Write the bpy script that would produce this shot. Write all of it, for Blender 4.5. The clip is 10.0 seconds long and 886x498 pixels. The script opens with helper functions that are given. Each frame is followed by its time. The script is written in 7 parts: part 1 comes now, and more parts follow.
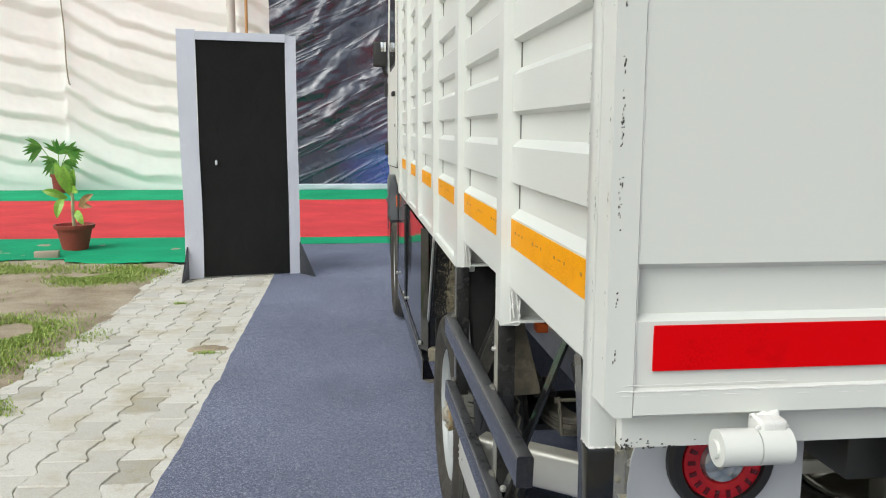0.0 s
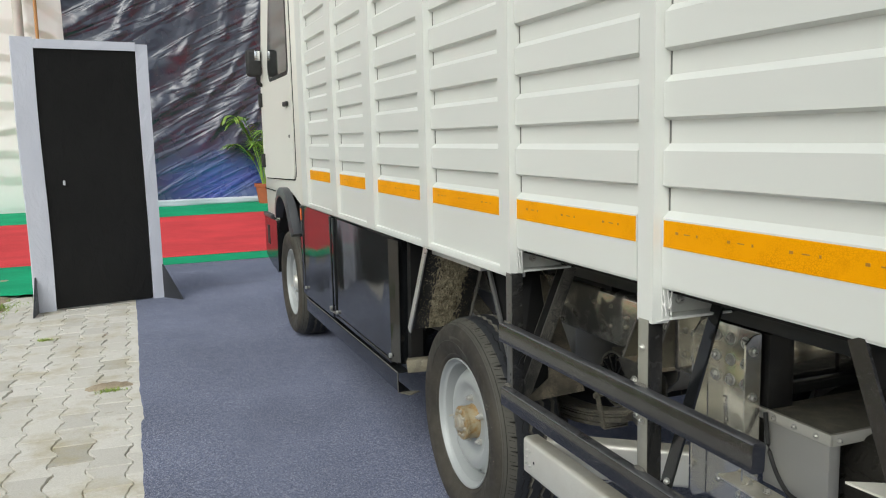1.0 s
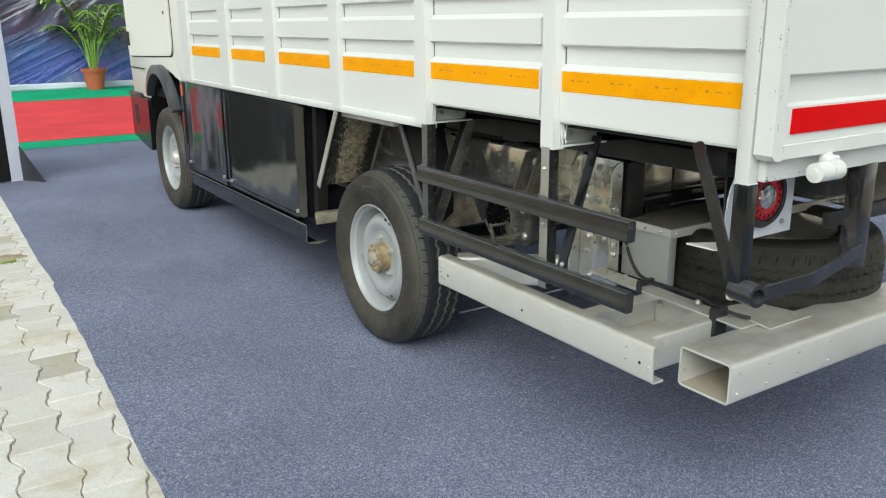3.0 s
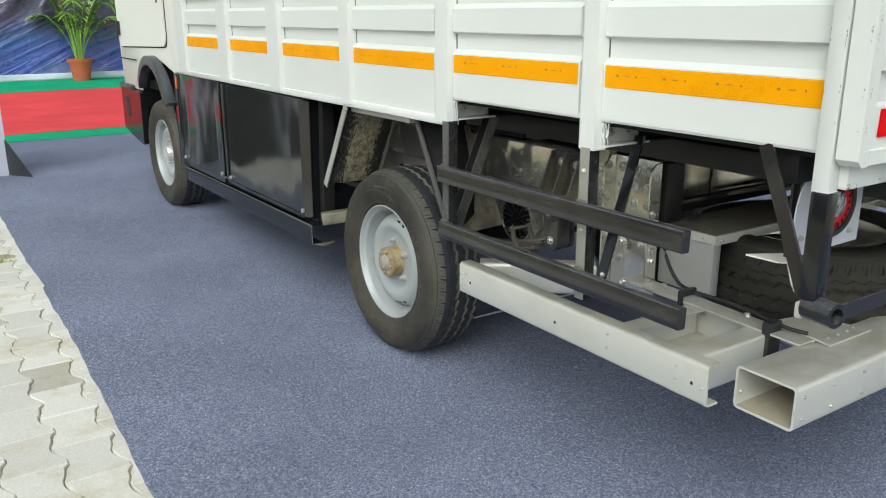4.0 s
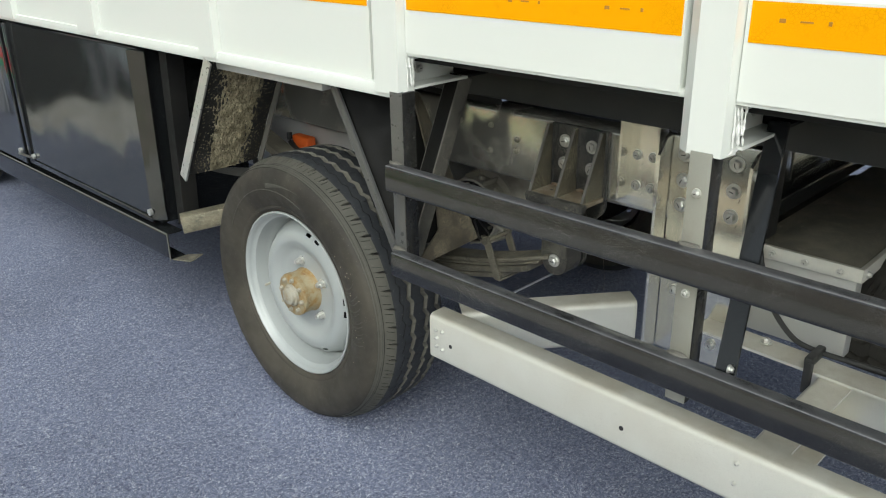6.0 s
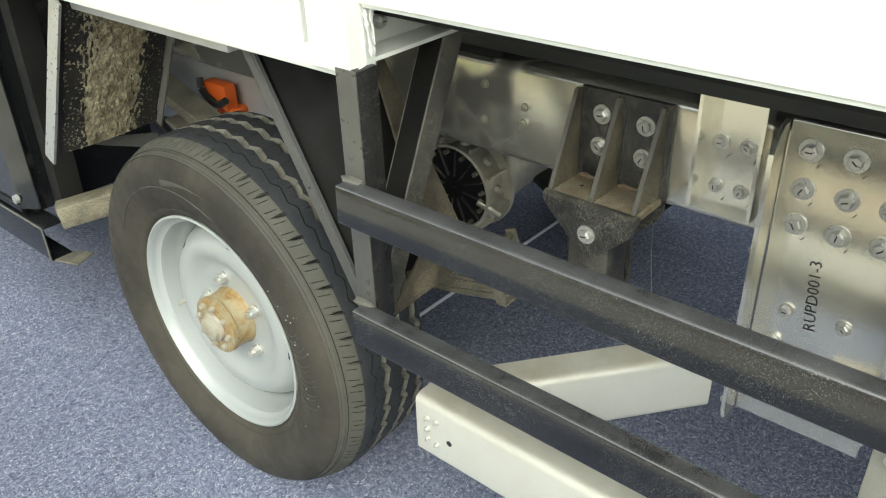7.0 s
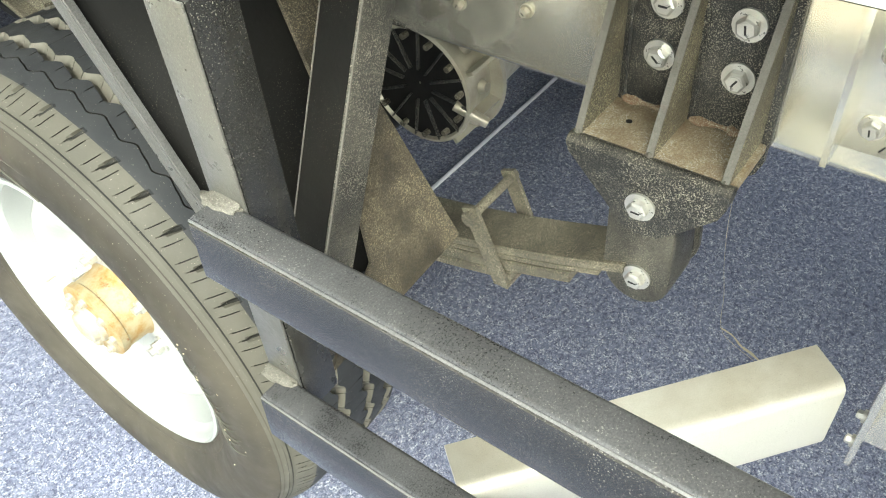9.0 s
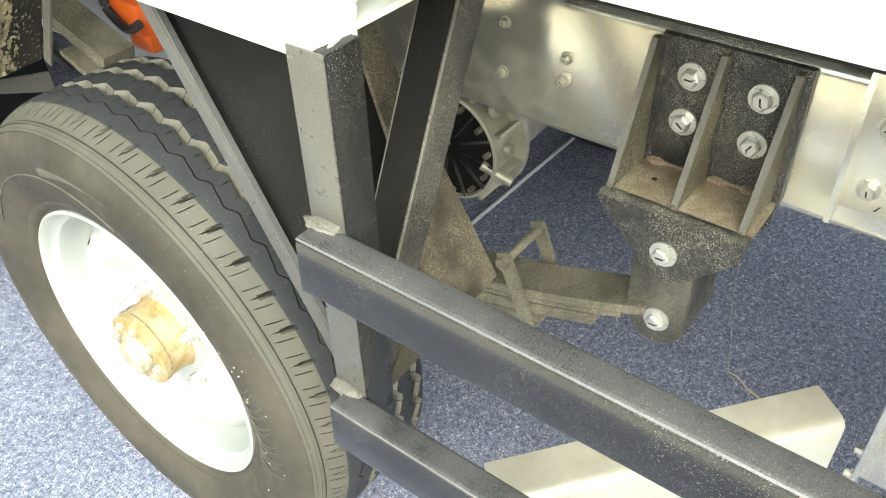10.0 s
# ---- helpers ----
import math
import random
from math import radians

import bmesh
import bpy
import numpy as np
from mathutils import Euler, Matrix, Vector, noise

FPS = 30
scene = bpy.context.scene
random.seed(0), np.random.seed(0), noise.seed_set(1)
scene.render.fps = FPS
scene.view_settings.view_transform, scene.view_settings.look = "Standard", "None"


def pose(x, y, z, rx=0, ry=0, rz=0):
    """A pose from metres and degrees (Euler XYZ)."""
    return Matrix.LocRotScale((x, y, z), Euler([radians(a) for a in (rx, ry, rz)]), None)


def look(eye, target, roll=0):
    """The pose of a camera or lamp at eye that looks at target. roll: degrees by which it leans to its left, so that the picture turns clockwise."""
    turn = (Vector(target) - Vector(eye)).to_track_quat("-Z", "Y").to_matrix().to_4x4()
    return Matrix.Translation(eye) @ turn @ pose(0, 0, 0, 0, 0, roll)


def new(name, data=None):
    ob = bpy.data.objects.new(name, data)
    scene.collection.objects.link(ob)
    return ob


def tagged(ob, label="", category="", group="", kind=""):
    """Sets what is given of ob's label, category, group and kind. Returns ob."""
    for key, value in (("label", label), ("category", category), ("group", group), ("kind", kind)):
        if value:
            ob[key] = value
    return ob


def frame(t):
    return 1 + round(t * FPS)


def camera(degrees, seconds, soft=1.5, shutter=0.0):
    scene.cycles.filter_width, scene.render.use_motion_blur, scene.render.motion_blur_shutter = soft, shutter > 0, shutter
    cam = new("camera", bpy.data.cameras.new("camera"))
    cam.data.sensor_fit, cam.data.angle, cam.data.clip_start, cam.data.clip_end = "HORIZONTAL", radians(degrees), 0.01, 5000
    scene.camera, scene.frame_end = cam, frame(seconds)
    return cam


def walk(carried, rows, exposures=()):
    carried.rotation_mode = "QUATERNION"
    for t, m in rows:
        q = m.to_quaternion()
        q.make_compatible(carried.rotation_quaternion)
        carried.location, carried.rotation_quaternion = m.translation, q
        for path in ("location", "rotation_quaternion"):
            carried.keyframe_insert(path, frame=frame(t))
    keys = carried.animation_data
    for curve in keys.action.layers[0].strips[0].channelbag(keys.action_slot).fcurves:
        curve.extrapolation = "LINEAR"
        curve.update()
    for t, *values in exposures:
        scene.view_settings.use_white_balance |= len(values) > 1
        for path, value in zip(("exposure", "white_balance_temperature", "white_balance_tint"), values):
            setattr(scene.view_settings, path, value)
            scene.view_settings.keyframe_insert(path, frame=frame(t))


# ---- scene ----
cam = camera(57.3, 10.0, 1.1)
PATH = [
    (0, (-0.013, 0.014, 1.267), (0.208, 1.98, 0.978), 0.2),
    (0.5, (-0.367, 0.036, 1.288), (0.133, 1.951, 1.0), -1.0),
    (1, (-0.678, 0.189, 1.276), (0.029, 2.039, 1.001), -1.4),
    (1.5, (-0.935, 0.237, 1.282), (0.07, 1.934, 0.95), -2.9),
    (2, (-1.113, 0.113, 1.271), (-0.005, 1.727, 0.864), -2.6),
    (2.5, (-1.137, -0.108, 1.236), (-0.082, 1.521, 0.753), -1.3),
    (2.7, (-1.155, -0.162, 1.234), (-0.115, 1.468, 0.722), -0.8),
    (3.8, (-1.146, 0.006, 1.223), (-0.076, 1.599, 0.661), -0.0),
    (4, (-1.147, 0.062, 1.226), (-0.08, 1.659, 0.667), -0.2),
    (4.5, (-1.126, 0.233, 1.224), (-0.06, 1.828, 0.659), -0.3),
    (5, (-0.998, 0.488, 1.227), (0.085, 2.054, 0.614), -1.1),
    (5.5, (-0.876, 0.767, 1.222), (0.379, 2.167, 0.54), -1.2),
    (5.7, (-0.834, 0.88, 1.215), (0.472, 2.22, 0.509), -0.6),
    (6.8, (-0.432, 1.388, 1.203), (0.855, 2.583, 0.246), -1.6),
    (7, (-0.337, 1.493, 1.193), (0.955, 2.626, 0.171), -2.0),
    (7.5, (-0.128, 1.711, 1.143), (1.158, 2.663, -0.058), -2.4),
    (8, (0.017, 1.813, 1.089), (1.204, 2.684, -0.265), -3.3),
    (8.5, (0.046, 1.816, 1.084), (1.157, 2.713, -0.317), -4.8),
    (9, (0.047, 1.802, 1.089), (1.144, 2.728, -0.305), -5.2),
    (9.5, (0.032, 1.79, 1.108), (1.161, 2.744, -0.239), -3.8),
    (10, (-0.057, 1.799, 1.125), (1.161, 2.755, -0.14), -1.7),
]
EXPOSURES = [(0.0, -0.03, 6330, 6), (0.5, -0.20, 6330, 6), (1.0, -0.20, 6330, 6), (1.5, -0.33, 6310, 6), (2.0, -0.15, 6330, 6), (2.5, 0.1, 6230, 4), (4.0, 0.1, 6130, 3), (5.5, 0.13, 6180, 3), (7.0, 0.74, 6550, -1), (7.5, 1.16, 6670, -2), (8.0, 1.75, 6740, -3), (8.5, 1.86, 6760, -2), (9.0, 1.88, 6780, -2), (9.5, 1.87, 6820, -2), (10.0, 1.88, 6900, -2)]
walk(cam, [(t, look(eye, target, roll)) for t, eye, target, roll in PATH], EXPOSURES)

# ---- daylight: bright overcast sky with a wide soft sun ----
SUN_UP, SUN_ROUND = radians(42), radians(230)
world = bpy.data.worlds.new("overcast_sky")
scene.world = world
world.use_nodes = True
wn = world.node_tree
wn.nodes.clear()
sky = wn.nodes.new("ShaderNodeTexSky")
sky.sky_type, sky.sun_disc = "NISHITA", False
sky.sun_elevation, sky.sun_rotation = SUN_UP, SUN_ROUND
sky.air_density, sky.dust_density, sky.ozone_density = 1.0, 4.0, 1.0
grey = wn.nodes.new("ShaderNodeHueSaturation")
grey.inputs["Saturation"].default_value = 0.30
back = wn.nodes.new("ShaderNodeBackground")
back.inputs["Strength"].default_value = 0.15
wout = wn.nodes.new("ShaderNodeOutputWorld")
wn.links.new(sky.outputs[0], grey.inputs["Color"])
wn.links.new(grey.outputs[0], back.inputs["Color"])
wn.links.new(back.outputs[0], wout.inputs["Surface"])
sun = new("sun", bpy.data.lights.new("sun", "SUN"))
sun.data.energy, sun.data.angle, sun.data.color = 1.4, radians(60), (1.0, 0.99, 0.93)
sun_from = Vector((math.sin(SUN_ROUND) * math.cos(SUN_UP), math.cos(SUN_ROUND) * math.cos(SUN_UP), math.sin(SUN_UP)))
sun.matrix_world = look(sun_from * 30, (0, 0, 0))


# ---- materials ----
class Nodes:
    """A small hand for wiring one node material."""

    def __init__(self, name):
        self.m = bpy.data.materials.new(name)
        self.m.use_nodes = True
        self.t = self.m.node_tree
        self.b = self.t.nodes["Principled BSDF"]
        self.co = self.t.nodes.new("ShaderNodeTexCoord").outputs["Object"]

    def add(self, kind, **values):
        n = self.t.nodes.new(kind)
        for key, v in values.items():
            n.inputs[key].default_value = v
        return n

    def link(self, a, b):
        self.t.links.new(a, b)

    def stretch(self, s, co=None):
        n = self.add("ShaderNodeMapping")
        n.inputs["Scale"].default_value = s
        self.link(co or self.co, n.inputs["Vector"])
        return n.outputs[0]

    def noise(self, scale, detail=3.0, rough=0.55, co=None, distortion=0.0):
        n = self.add("ShaderNodeTexNoise", Scale=scale, Detail=detail, Roughness=rough, Distortion=distortion)
        self.link(co or self.co, n.inputs["Vector"])
        return n.outputs[0]

    def ramp(self, fac, stops):
        n = self.t.nodes.new("ShaderNodeValToRGB")
        e = n.color_ramp.elements
        while len(e) < len(stops):
            e.new(0.5)
        for k, (p, c) in enumerate(stops):
            e[k].position = p
            e[k].color = (*c, 1) if len(c) == 3 else c
        self.link(fac, n.inputs[0])
        return n.outputs[0]

    def mix(self, fac, a, b, mode="MIX"):
        n = self.t.nodes.new("ShaderNodeMix")
        n.data_type, n.blend_type = "RGBA", mode
        for slot, v in ((0, fac), (6, a), (7, b)):
            if isinstance(v, (int, float)):
                n.inputs[slot].default_value = v
            elif isinstance(v, tuple):
                n.inputs[slot].default_value = (*v, 1)
            else:
                self.link(v, n.inputs[slot])
        return n.outputs[2]

    def span(self, fac, lo, hi, f0=0.0, f1=1.0):
        n = self.add("ShaderNodeMapRange")
        for k, v in zip(("From Min", "From Max", "To Min", "To Max"), (f0, f1, lo, hi)):
            n.inputs[k].default_value = v
        self.link(fac, n.inputs[0])
        return n.outputs[0]

    def bump(self, height, strength, distance=0.002, normal=None):
        n = self.add("ShaderNodeBump", Strength=strength, Distance=distance)
        self.link(height, n.inputs["Height"])
        if normal is not None:
            self.link(normal, n.inputs["Normal"])
        self.link(n.outputs[0], self.b.inputs["Normal"])
        return n.outputs[0]

    def set(self, color=None, rough=None, metal=None, spec=None, coat=None):
        for key, v in (("Base Color", color), ("Roughness", rough), ("Metallic", metal), ("Specular IOR Level", spec), ("Coat Weight", coat)):
            if v is None:
                continue
            if isinstance(v, (int, float)):
                self.b.inputs[key].default_value = v
            elif isinstance(v, tuple):
                self.b.inputs[key].default_value = (*v, 1)
            else:
                self.link(v, self.b.inputs[key])
        return self.m


def painted(name, c, c_dirt, rough=0.35, dirt=(0.58, 0.75), patch=3.0, bump=0.15, grain=120.0, metal=0.0, speck=None, speck_at=0.68, salt=0.06, spec=0.5, even=False, settle=None):
    """Paint or sheet metal: base colour with faint large drift, dirt patches, fine specks and grain."""
    n = Nodes(name)
    drift = n.noise(patch * 0.5, 2)
    base = n.mix(n.span(drift, 0.0, 1.0, 0.3, 0.7), tuple(v * 0.93 for v in c), tuple(min(1, v * 1.04) for v in c))
    stain = n.ramp(n.noise(patch, 4, 0.55), [(dirt[0], (0, 0, 0)), (dirt[1], (1, 1, 1))])
    base = n.mix(n.mix(1.0, stain, (0.5, 0.5, 0.5), "MULTIPLY"), base, c_dirt)
    if settle:
        geo = n.t.nodes.new("ShaderNodeNewGeometry")
        sep = n.add("ShaderNodeSeparateXYZ")
        n.link(geo.outputs["Normal"], sep.inputs[0])
        flat = n.ramp(sep.outputs[2], [(0.45, (0, 0, 0)), (0.95, (0.75, 0.75, 0.75))])
        base = n.mix(n.mix(1.0, flat, n.ramp(n.noise(9, 5, 0.65), [(0.34, (0.15, 0.15, 0.15)), (0.66, (1, 1, 1))]), "MULTIPLY"), base, settle)
    if speck:
        dots = n.ramp(n.noise(900, 2, 0.6), [(speck_at - 0.05, (0, 0, 0)), (speck_at - 0.01, (0.9, 0.9, 0.9))])
        dots = n.mix(1.0, dots, n.ramp(n.noise(9, 3), [(0.40, (0, 0, 0)), (0.65, (1, 1, 1))]), "MULTIPLY")
        base = n.mix(dots, base, speck)
    if salt:
        base = n.mix(1.0, base, n.ramp(n.noise(850, 3, 0.7), [(0.34, (1 - salt,) * 3), (0.66, (1 + salt,) * 3)]), "MULTIPLY")
    if bump:
        n.bump(n.noise(grain, 4, 0.6), bump, 0.0015)
    return n.set(base, n.span(n.noise(patch * (0.6 if even else 4), 1 if even else 4), rough * (0.95 if even else 0.8), min(1, rough * (1.05 if even else 1.25)), 0.3, 0.7), metal, spec)


M_WHITE = painted("white_body_paint", (0.672, 0.688, 0.648), (0.60, 0.58, 0.50), 0.32, (0.86, 1.0), 1.6, 0.0, 30, salt=0, even=True)
M_CAB = painted("cream_cab_paint", (0.76, 0.75, 0.68), (0.62, 0.60, 0.50), 0.32, (0.84, 1.0), 1.2, 0.0, 20, salt=0, even=True)
M_SLOT = painted("grey_gap_strip", (0.16, 0.16, 0.15), (0.10, 0.09, 0.08), 0.7, (0.5, 0.9), 6, 0.0, 60)
M_WELD = painted("painted_weld_seam", (0.74, 0.74, 0.71), (0.55, 0.50, 0.40), 0.38, (0.60, 0.8), 20, 0.9, 160)
M_BLACK = painted("black_gloss_paint", (0.010, 0.011, 0.012), (0.03, 0.029, 0.027), 0.12, (0.58, 0.85), 4, 0.05, 60, speck=(0.22, 0.21, 0.19), speck_at=0.73)
M_BLACK_GLOSS = painted("glossy_black_door_paint", (0.019, 0.020, 0.020), (0.045, 0.044, 0.041), 0.085, (0.60, 0.85), 4, 0.03, 60, speck=(0.25, 0.24, 0.22), speck_at=0.71, spec=0.9)
M_BLACK_MATT = painted("dull_black_steel", (0.016, 0.016, 0.016), (0.075, 0.066, 0.05), 0.45, (0.50, 0.85), 7, 0.4, 220, speck=(0.26, 0.24, 0.20), speck_at=0.66)
M_DARK = painted("matt_near_black_underbody", (0.011, 0.011, 0.011), (0.028, 0.026, 0.023), 0.6, (0.5, 0.75), 5, 0.3, 120, spec=0.2)
M_GALV = painted("zinc_plated_steel", (0.80, 0.78, 0.69), (0.64, 0.60, 0.49), 0.19, (0.40, 0.95), 5, 0.05, 260, metal=0.84, speck=(0.44, 0.41, 0.33), speck_at=0.68, salt=0.08, even=True)
M_SILVER = painted("silver_grey_paint", (0.66, 0.65, 0.585), (0.40, 0.36, 0.27), 0.30, (0.48, 0.85), 4, 0.05, 220, metal=0.30, speck=(0.34, 0.32, 0.27), speck_at=0.70, salt=0.08, even=True, settle=(0.40, 0.36, 0.27))
M_LAMP_PLATE = painted("pale_blue_grey_paint", (0.60, 0.62, 0.65), (0.45, 0.43, 0.38), 0.35, (0.58, 0.85), 6, 0.05, 120)
M_BOX = painted("grey_sheet_metal", (0.47, 0.47, 0.45), (0.34, 0.31, 0.25), 0.38, (0.52, 0.8), 5, 0.1, 160, metal=0.35)
M_CAST = painted("cast_grey_alloy", (0.42, 0.40, 0.33), (0.22, 0.19, 0.13), 0.42, (0.45, 0.7), 14, 0.5, 120, metal=0.4)
M_RUNNER = painted("dusty_black_runner_paint", (0.020, 0.022, 0.020), (0.07, 0.062, 0.048), 0.45, (0.45, 0.85), 6, 0.2, 160)
M_ZINC = painted("zinc_bolt", (0.60, 0.595, 0.56), (0.40, 0.38, 0.31), 0.32, (0.5, 0.8), 30, 0.2, 300, metal=0.7)
M_RIM = painted("silver_wheel_paint", (0.37, 0.388, 0.380), (0.29, 0.28, 0.25), 0.36, (0.60, 0.85), 6, 0.08, 120, metal=0.12)
M_PLASTIC = painted("grey_black_plastic", (0.035, 0.037, 0.042), (0.07, 0.07, 0.07), 0.32, (0.55, 0.8), 4, 0.12, 300)
M_ARCH = painted("satin_grey_black_plastic", (0.050, 0.054, 0.061), (0.08, 0.08, 0.08), 0.28, (0.55, 0.9), 4, 0.08, 300, spec=0.8, even=True)
M_ORANGE_PLUG = painted("orange_plastic", (0.72, 0.13, 0.02), (0.4, 0.10, 0.03), 0.45, (0.55, 0.8), 12, 0.05, 60)
M_RUBBER_DARK = painted("black_rubber", (0.018, 0.018, 0.018), (0.05, 0.047, 0.04), 0.62, (0.5, 0.8), 8, 0.15, 200)
M_LAMP_BLACK = painted("lamp_black_rubber", (0.02, 0.02, 0.02), (0.05, 0.05, 0.05), 0.45, (0.5, 0.8), 20, 0.05, 200)
M_CABLE = painted("cable_sheath", (0.025, 0.025, 0.024), (0.08, 0.07, 0.06), 0.5, (0.5, 0.8), 20, 0.1, 200)
M_CONN = painted("cream_plastic", (0.78, 0.76, 0.66), (0.5, 0.45, 0.35), 0.45, (0.6, 0.85), 30, 0.05, 200)


def tyre_material(name, c, dust):
    n = Nodes(name)
    a = n.ramp(n.noise(4, 5, 0.6), [(0.38, (0, 0, 0)), (0.68, (1, 1, 1))])
    base = n.mix(n.mix(1.0, a, (0.75, 0.75, 0.75), "MULTIPLY"), c, dust)
    dots = n.ramp(n.noise(520, 2), [(0.70, (0, 0, 0)), (0.74, (1, 1, 1))])
    base = n.mix(n.mix(1.0, dots, (0.5, 0.5, 0.5), "MULTIPLY"), base, (0.35, 0.32, 0.26))
    n.bump(n.noise(170, 4, 0.65), 0.25, 0.001)
    return n.set(base, n.span(n.noise(30, 3), 0.5, 0.72, 0.3, 0.7), 0.0, 0.25)


M_TREAD = tyre_material("tyre_tread_rubber", (0.022, 0.024, 0.028), (0.046, 0.048, 0.050))
M_SIDEWALL = tyre_material("tyre_sidewall_rubber", (0.033, 0.030, 0.025), (0.098, 0.087, 0.067))
M_GROOVE = tyre_material("dusty_tyre_groove", (0.085, 0.081, 0.068), (0.16, 0.150, 0.125))
# Near-black puts shade into slots and cuts; also dirty lines beside the ridges.
M_SLIT = tyre_material("shaded_slits_and_ridge_lines", (0.010, 0.010, 0.009), (0.022, 0.020, 0.017))
M_SIDEWALL_DUST = tyre_material("dusty_shoulder_rubber", (0.070, 0.068, 0.057), (0.115, 0.109, 0.090))
M_SPARE = tyre_material("dusty_spare_rubber", (0.020, 0.0185, 0.016), (0.064, 0.059, 0.045))


def rusty_hub_material():
    n = Nodes("yellow_rusty_hub")
    a = n.ramp(n.noise(34, 6, 0.7), [(0.42, (0, 0, 0)), (0.64, (1, 1, 1))])
    base = n.mix(a, (0.33, 0.285, 0.18), (0.27, 0.150, 0.038))
    b = n.ramp(n.noise(70, 5, 0.7), [(0.60, (0, 0, 0)), (0.70, (1, 1, 1))])
    base = n.mix(b, base, (0.20, 0.08, 0.02))
    n.bump(n.noise(90, 5), 0.5, 0.0015)
    return n.set(base, 0.55, 0.15)


M_HUB = rusty_hub_material()


def dusty_material(name, base_c, dust_c, lo, hi, scale=5, rough=0.7):
    """Black painted steel under road dust and splashes of dry mud."""
    n = Nodes(name)
    a = n.ramp(n.noise(scale, 5, 0.65), [(lo, (0, 0, 0)), (hi, (1, 1, 1))])
    fine = n.ramp(n.noise(420, 5, 0.8), [(0.42, (0, 0, 0)), (0.58, (1, 1, 1))])
    base = n.mix(n.mix(1.0, a, n.mix(0.30, fine, (1, 1, 1)), "MULTIPLY"), base_c, dust_c)
    dots = n.ramp(n.noise(900, 2, 0.6), [(0.555, (0, 0, 0)), (0.60, (1, 1, 1))])
    splash = n.ramp(n.noise(17, 4, 0.65), [(0.38, (0.1, 0.1, 0.1)), (0.62, (1, 1, 1))])
    base = n.mix(n.mix(1.0, dots, splash, "MULTIPLY"), base, tuple(min(0.55, v * 2.3) for v in dust_c))
    n.bump(n.noise(260, 6, 0.75), 0.9, 0.0018)
    return n.set(base, n.span(a, rough * 0.6, rough * 1.2))


M_DUSTY = dusty_material("dusty_black_steel", (0.014, 0.015, 0.017), (0.19, 0.178, 0.145), 0.56, 1.0, 13, 0.5)
M_STRUT = dusty_material("dusty_and_lit_strut_steel", (0.018, 0.018, 0.017), (0.150, 0.140, 0.115), 0.42, 0.72, 16, 0.50)
M_SPRING = dusty_material("dusty_spring_steel", (0.042, 0.039, 0.031), (0.205, 0.187, 0.140), 0.30, 0.62, 16)
M_SHELF = dusty_material("rusty_caked_dust", (0.19, 0.135, 0.078), (0.38, 0.325, 0.22), 0.30, 0.58, 34)
M_GUSSET = dusty_material("brown_dusted_steel", (0.035, 0.031, 0.024), (0.26, 0.225, 0.155), 0.30, 0.66, 22, 0.6)
M_BROWN_DUST = dusty_material("brown_dust_on_steel", (0.026, 0.022, 0.015), (0.135, 0.115, 0.080), 0.32, 0.62, 34)


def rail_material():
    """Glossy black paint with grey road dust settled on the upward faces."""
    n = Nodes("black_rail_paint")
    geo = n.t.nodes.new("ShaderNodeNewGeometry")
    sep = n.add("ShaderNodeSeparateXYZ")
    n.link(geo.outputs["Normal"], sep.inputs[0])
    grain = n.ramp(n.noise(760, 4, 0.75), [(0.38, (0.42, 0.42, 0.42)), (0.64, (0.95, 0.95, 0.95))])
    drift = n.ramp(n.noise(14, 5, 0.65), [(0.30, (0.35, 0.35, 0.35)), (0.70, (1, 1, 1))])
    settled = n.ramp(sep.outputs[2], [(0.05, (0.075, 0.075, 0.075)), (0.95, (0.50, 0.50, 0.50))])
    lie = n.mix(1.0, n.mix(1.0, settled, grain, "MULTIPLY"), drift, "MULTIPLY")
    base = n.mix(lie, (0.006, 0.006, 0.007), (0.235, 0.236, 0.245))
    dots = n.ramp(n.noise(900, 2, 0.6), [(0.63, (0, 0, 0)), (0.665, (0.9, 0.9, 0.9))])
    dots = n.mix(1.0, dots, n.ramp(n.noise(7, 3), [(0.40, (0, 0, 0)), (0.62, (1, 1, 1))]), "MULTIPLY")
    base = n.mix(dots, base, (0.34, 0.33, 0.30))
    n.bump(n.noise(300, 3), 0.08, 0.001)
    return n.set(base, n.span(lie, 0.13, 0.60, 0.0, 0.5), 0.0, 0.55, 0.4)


def overspray_material():
    """Zinc-plated steel with soft clouds of black paint drift, fine as dust at their edges."""
    n = Nodes("zinc_steel_with_black_overspray")
    base = n.mix(n.span(n.noise(2.5, 2), 0.0, 1.0, 0.3, 0.7), (0.74, 0.72, 0.63), (0.83, 0.81, 0.72))
    sep = n.add("ShaderNodeSeparateXYZ")
    n.link(n.co, sep.inputs[0])
    cloud = n.ramp(n.noise(8.5, 2, 0.45), [(0.43, (0, 0, 0)), (0.60, (1, 1, 1))])
    cloud = n.mix(1.0, cloud, n.ramp(n.span(sep.outputs[1], 0.0, 1.0, 2.06, 2.20), [(0.0, (0, 0, 0)), (1.0, (1, 1, 1))]), "MULTIPLY")
    grain = n.noise(2100, 3, 0.7)
    soft = n.add("ShaderNodeMath")
    soft.operation = "ADD"
    n.link(n.span(cloud, -0.17, 0.26), soft.inputs[0])
    n.link(grain, soft.inputs[1])
    over = n.ramp(soft.outputs[0], [(0.50, (0, 0, 0)), (0.60, (0.88, 0.88, 0.88))])
    base = n.mix(over, base, (0.035, 0.035, 0.032))
    n.bump(grain, 0.06, 0.001)
    return n.set(base, n.span(over, 0.20, 0.5), n.span(over, 0.82, 0.0))


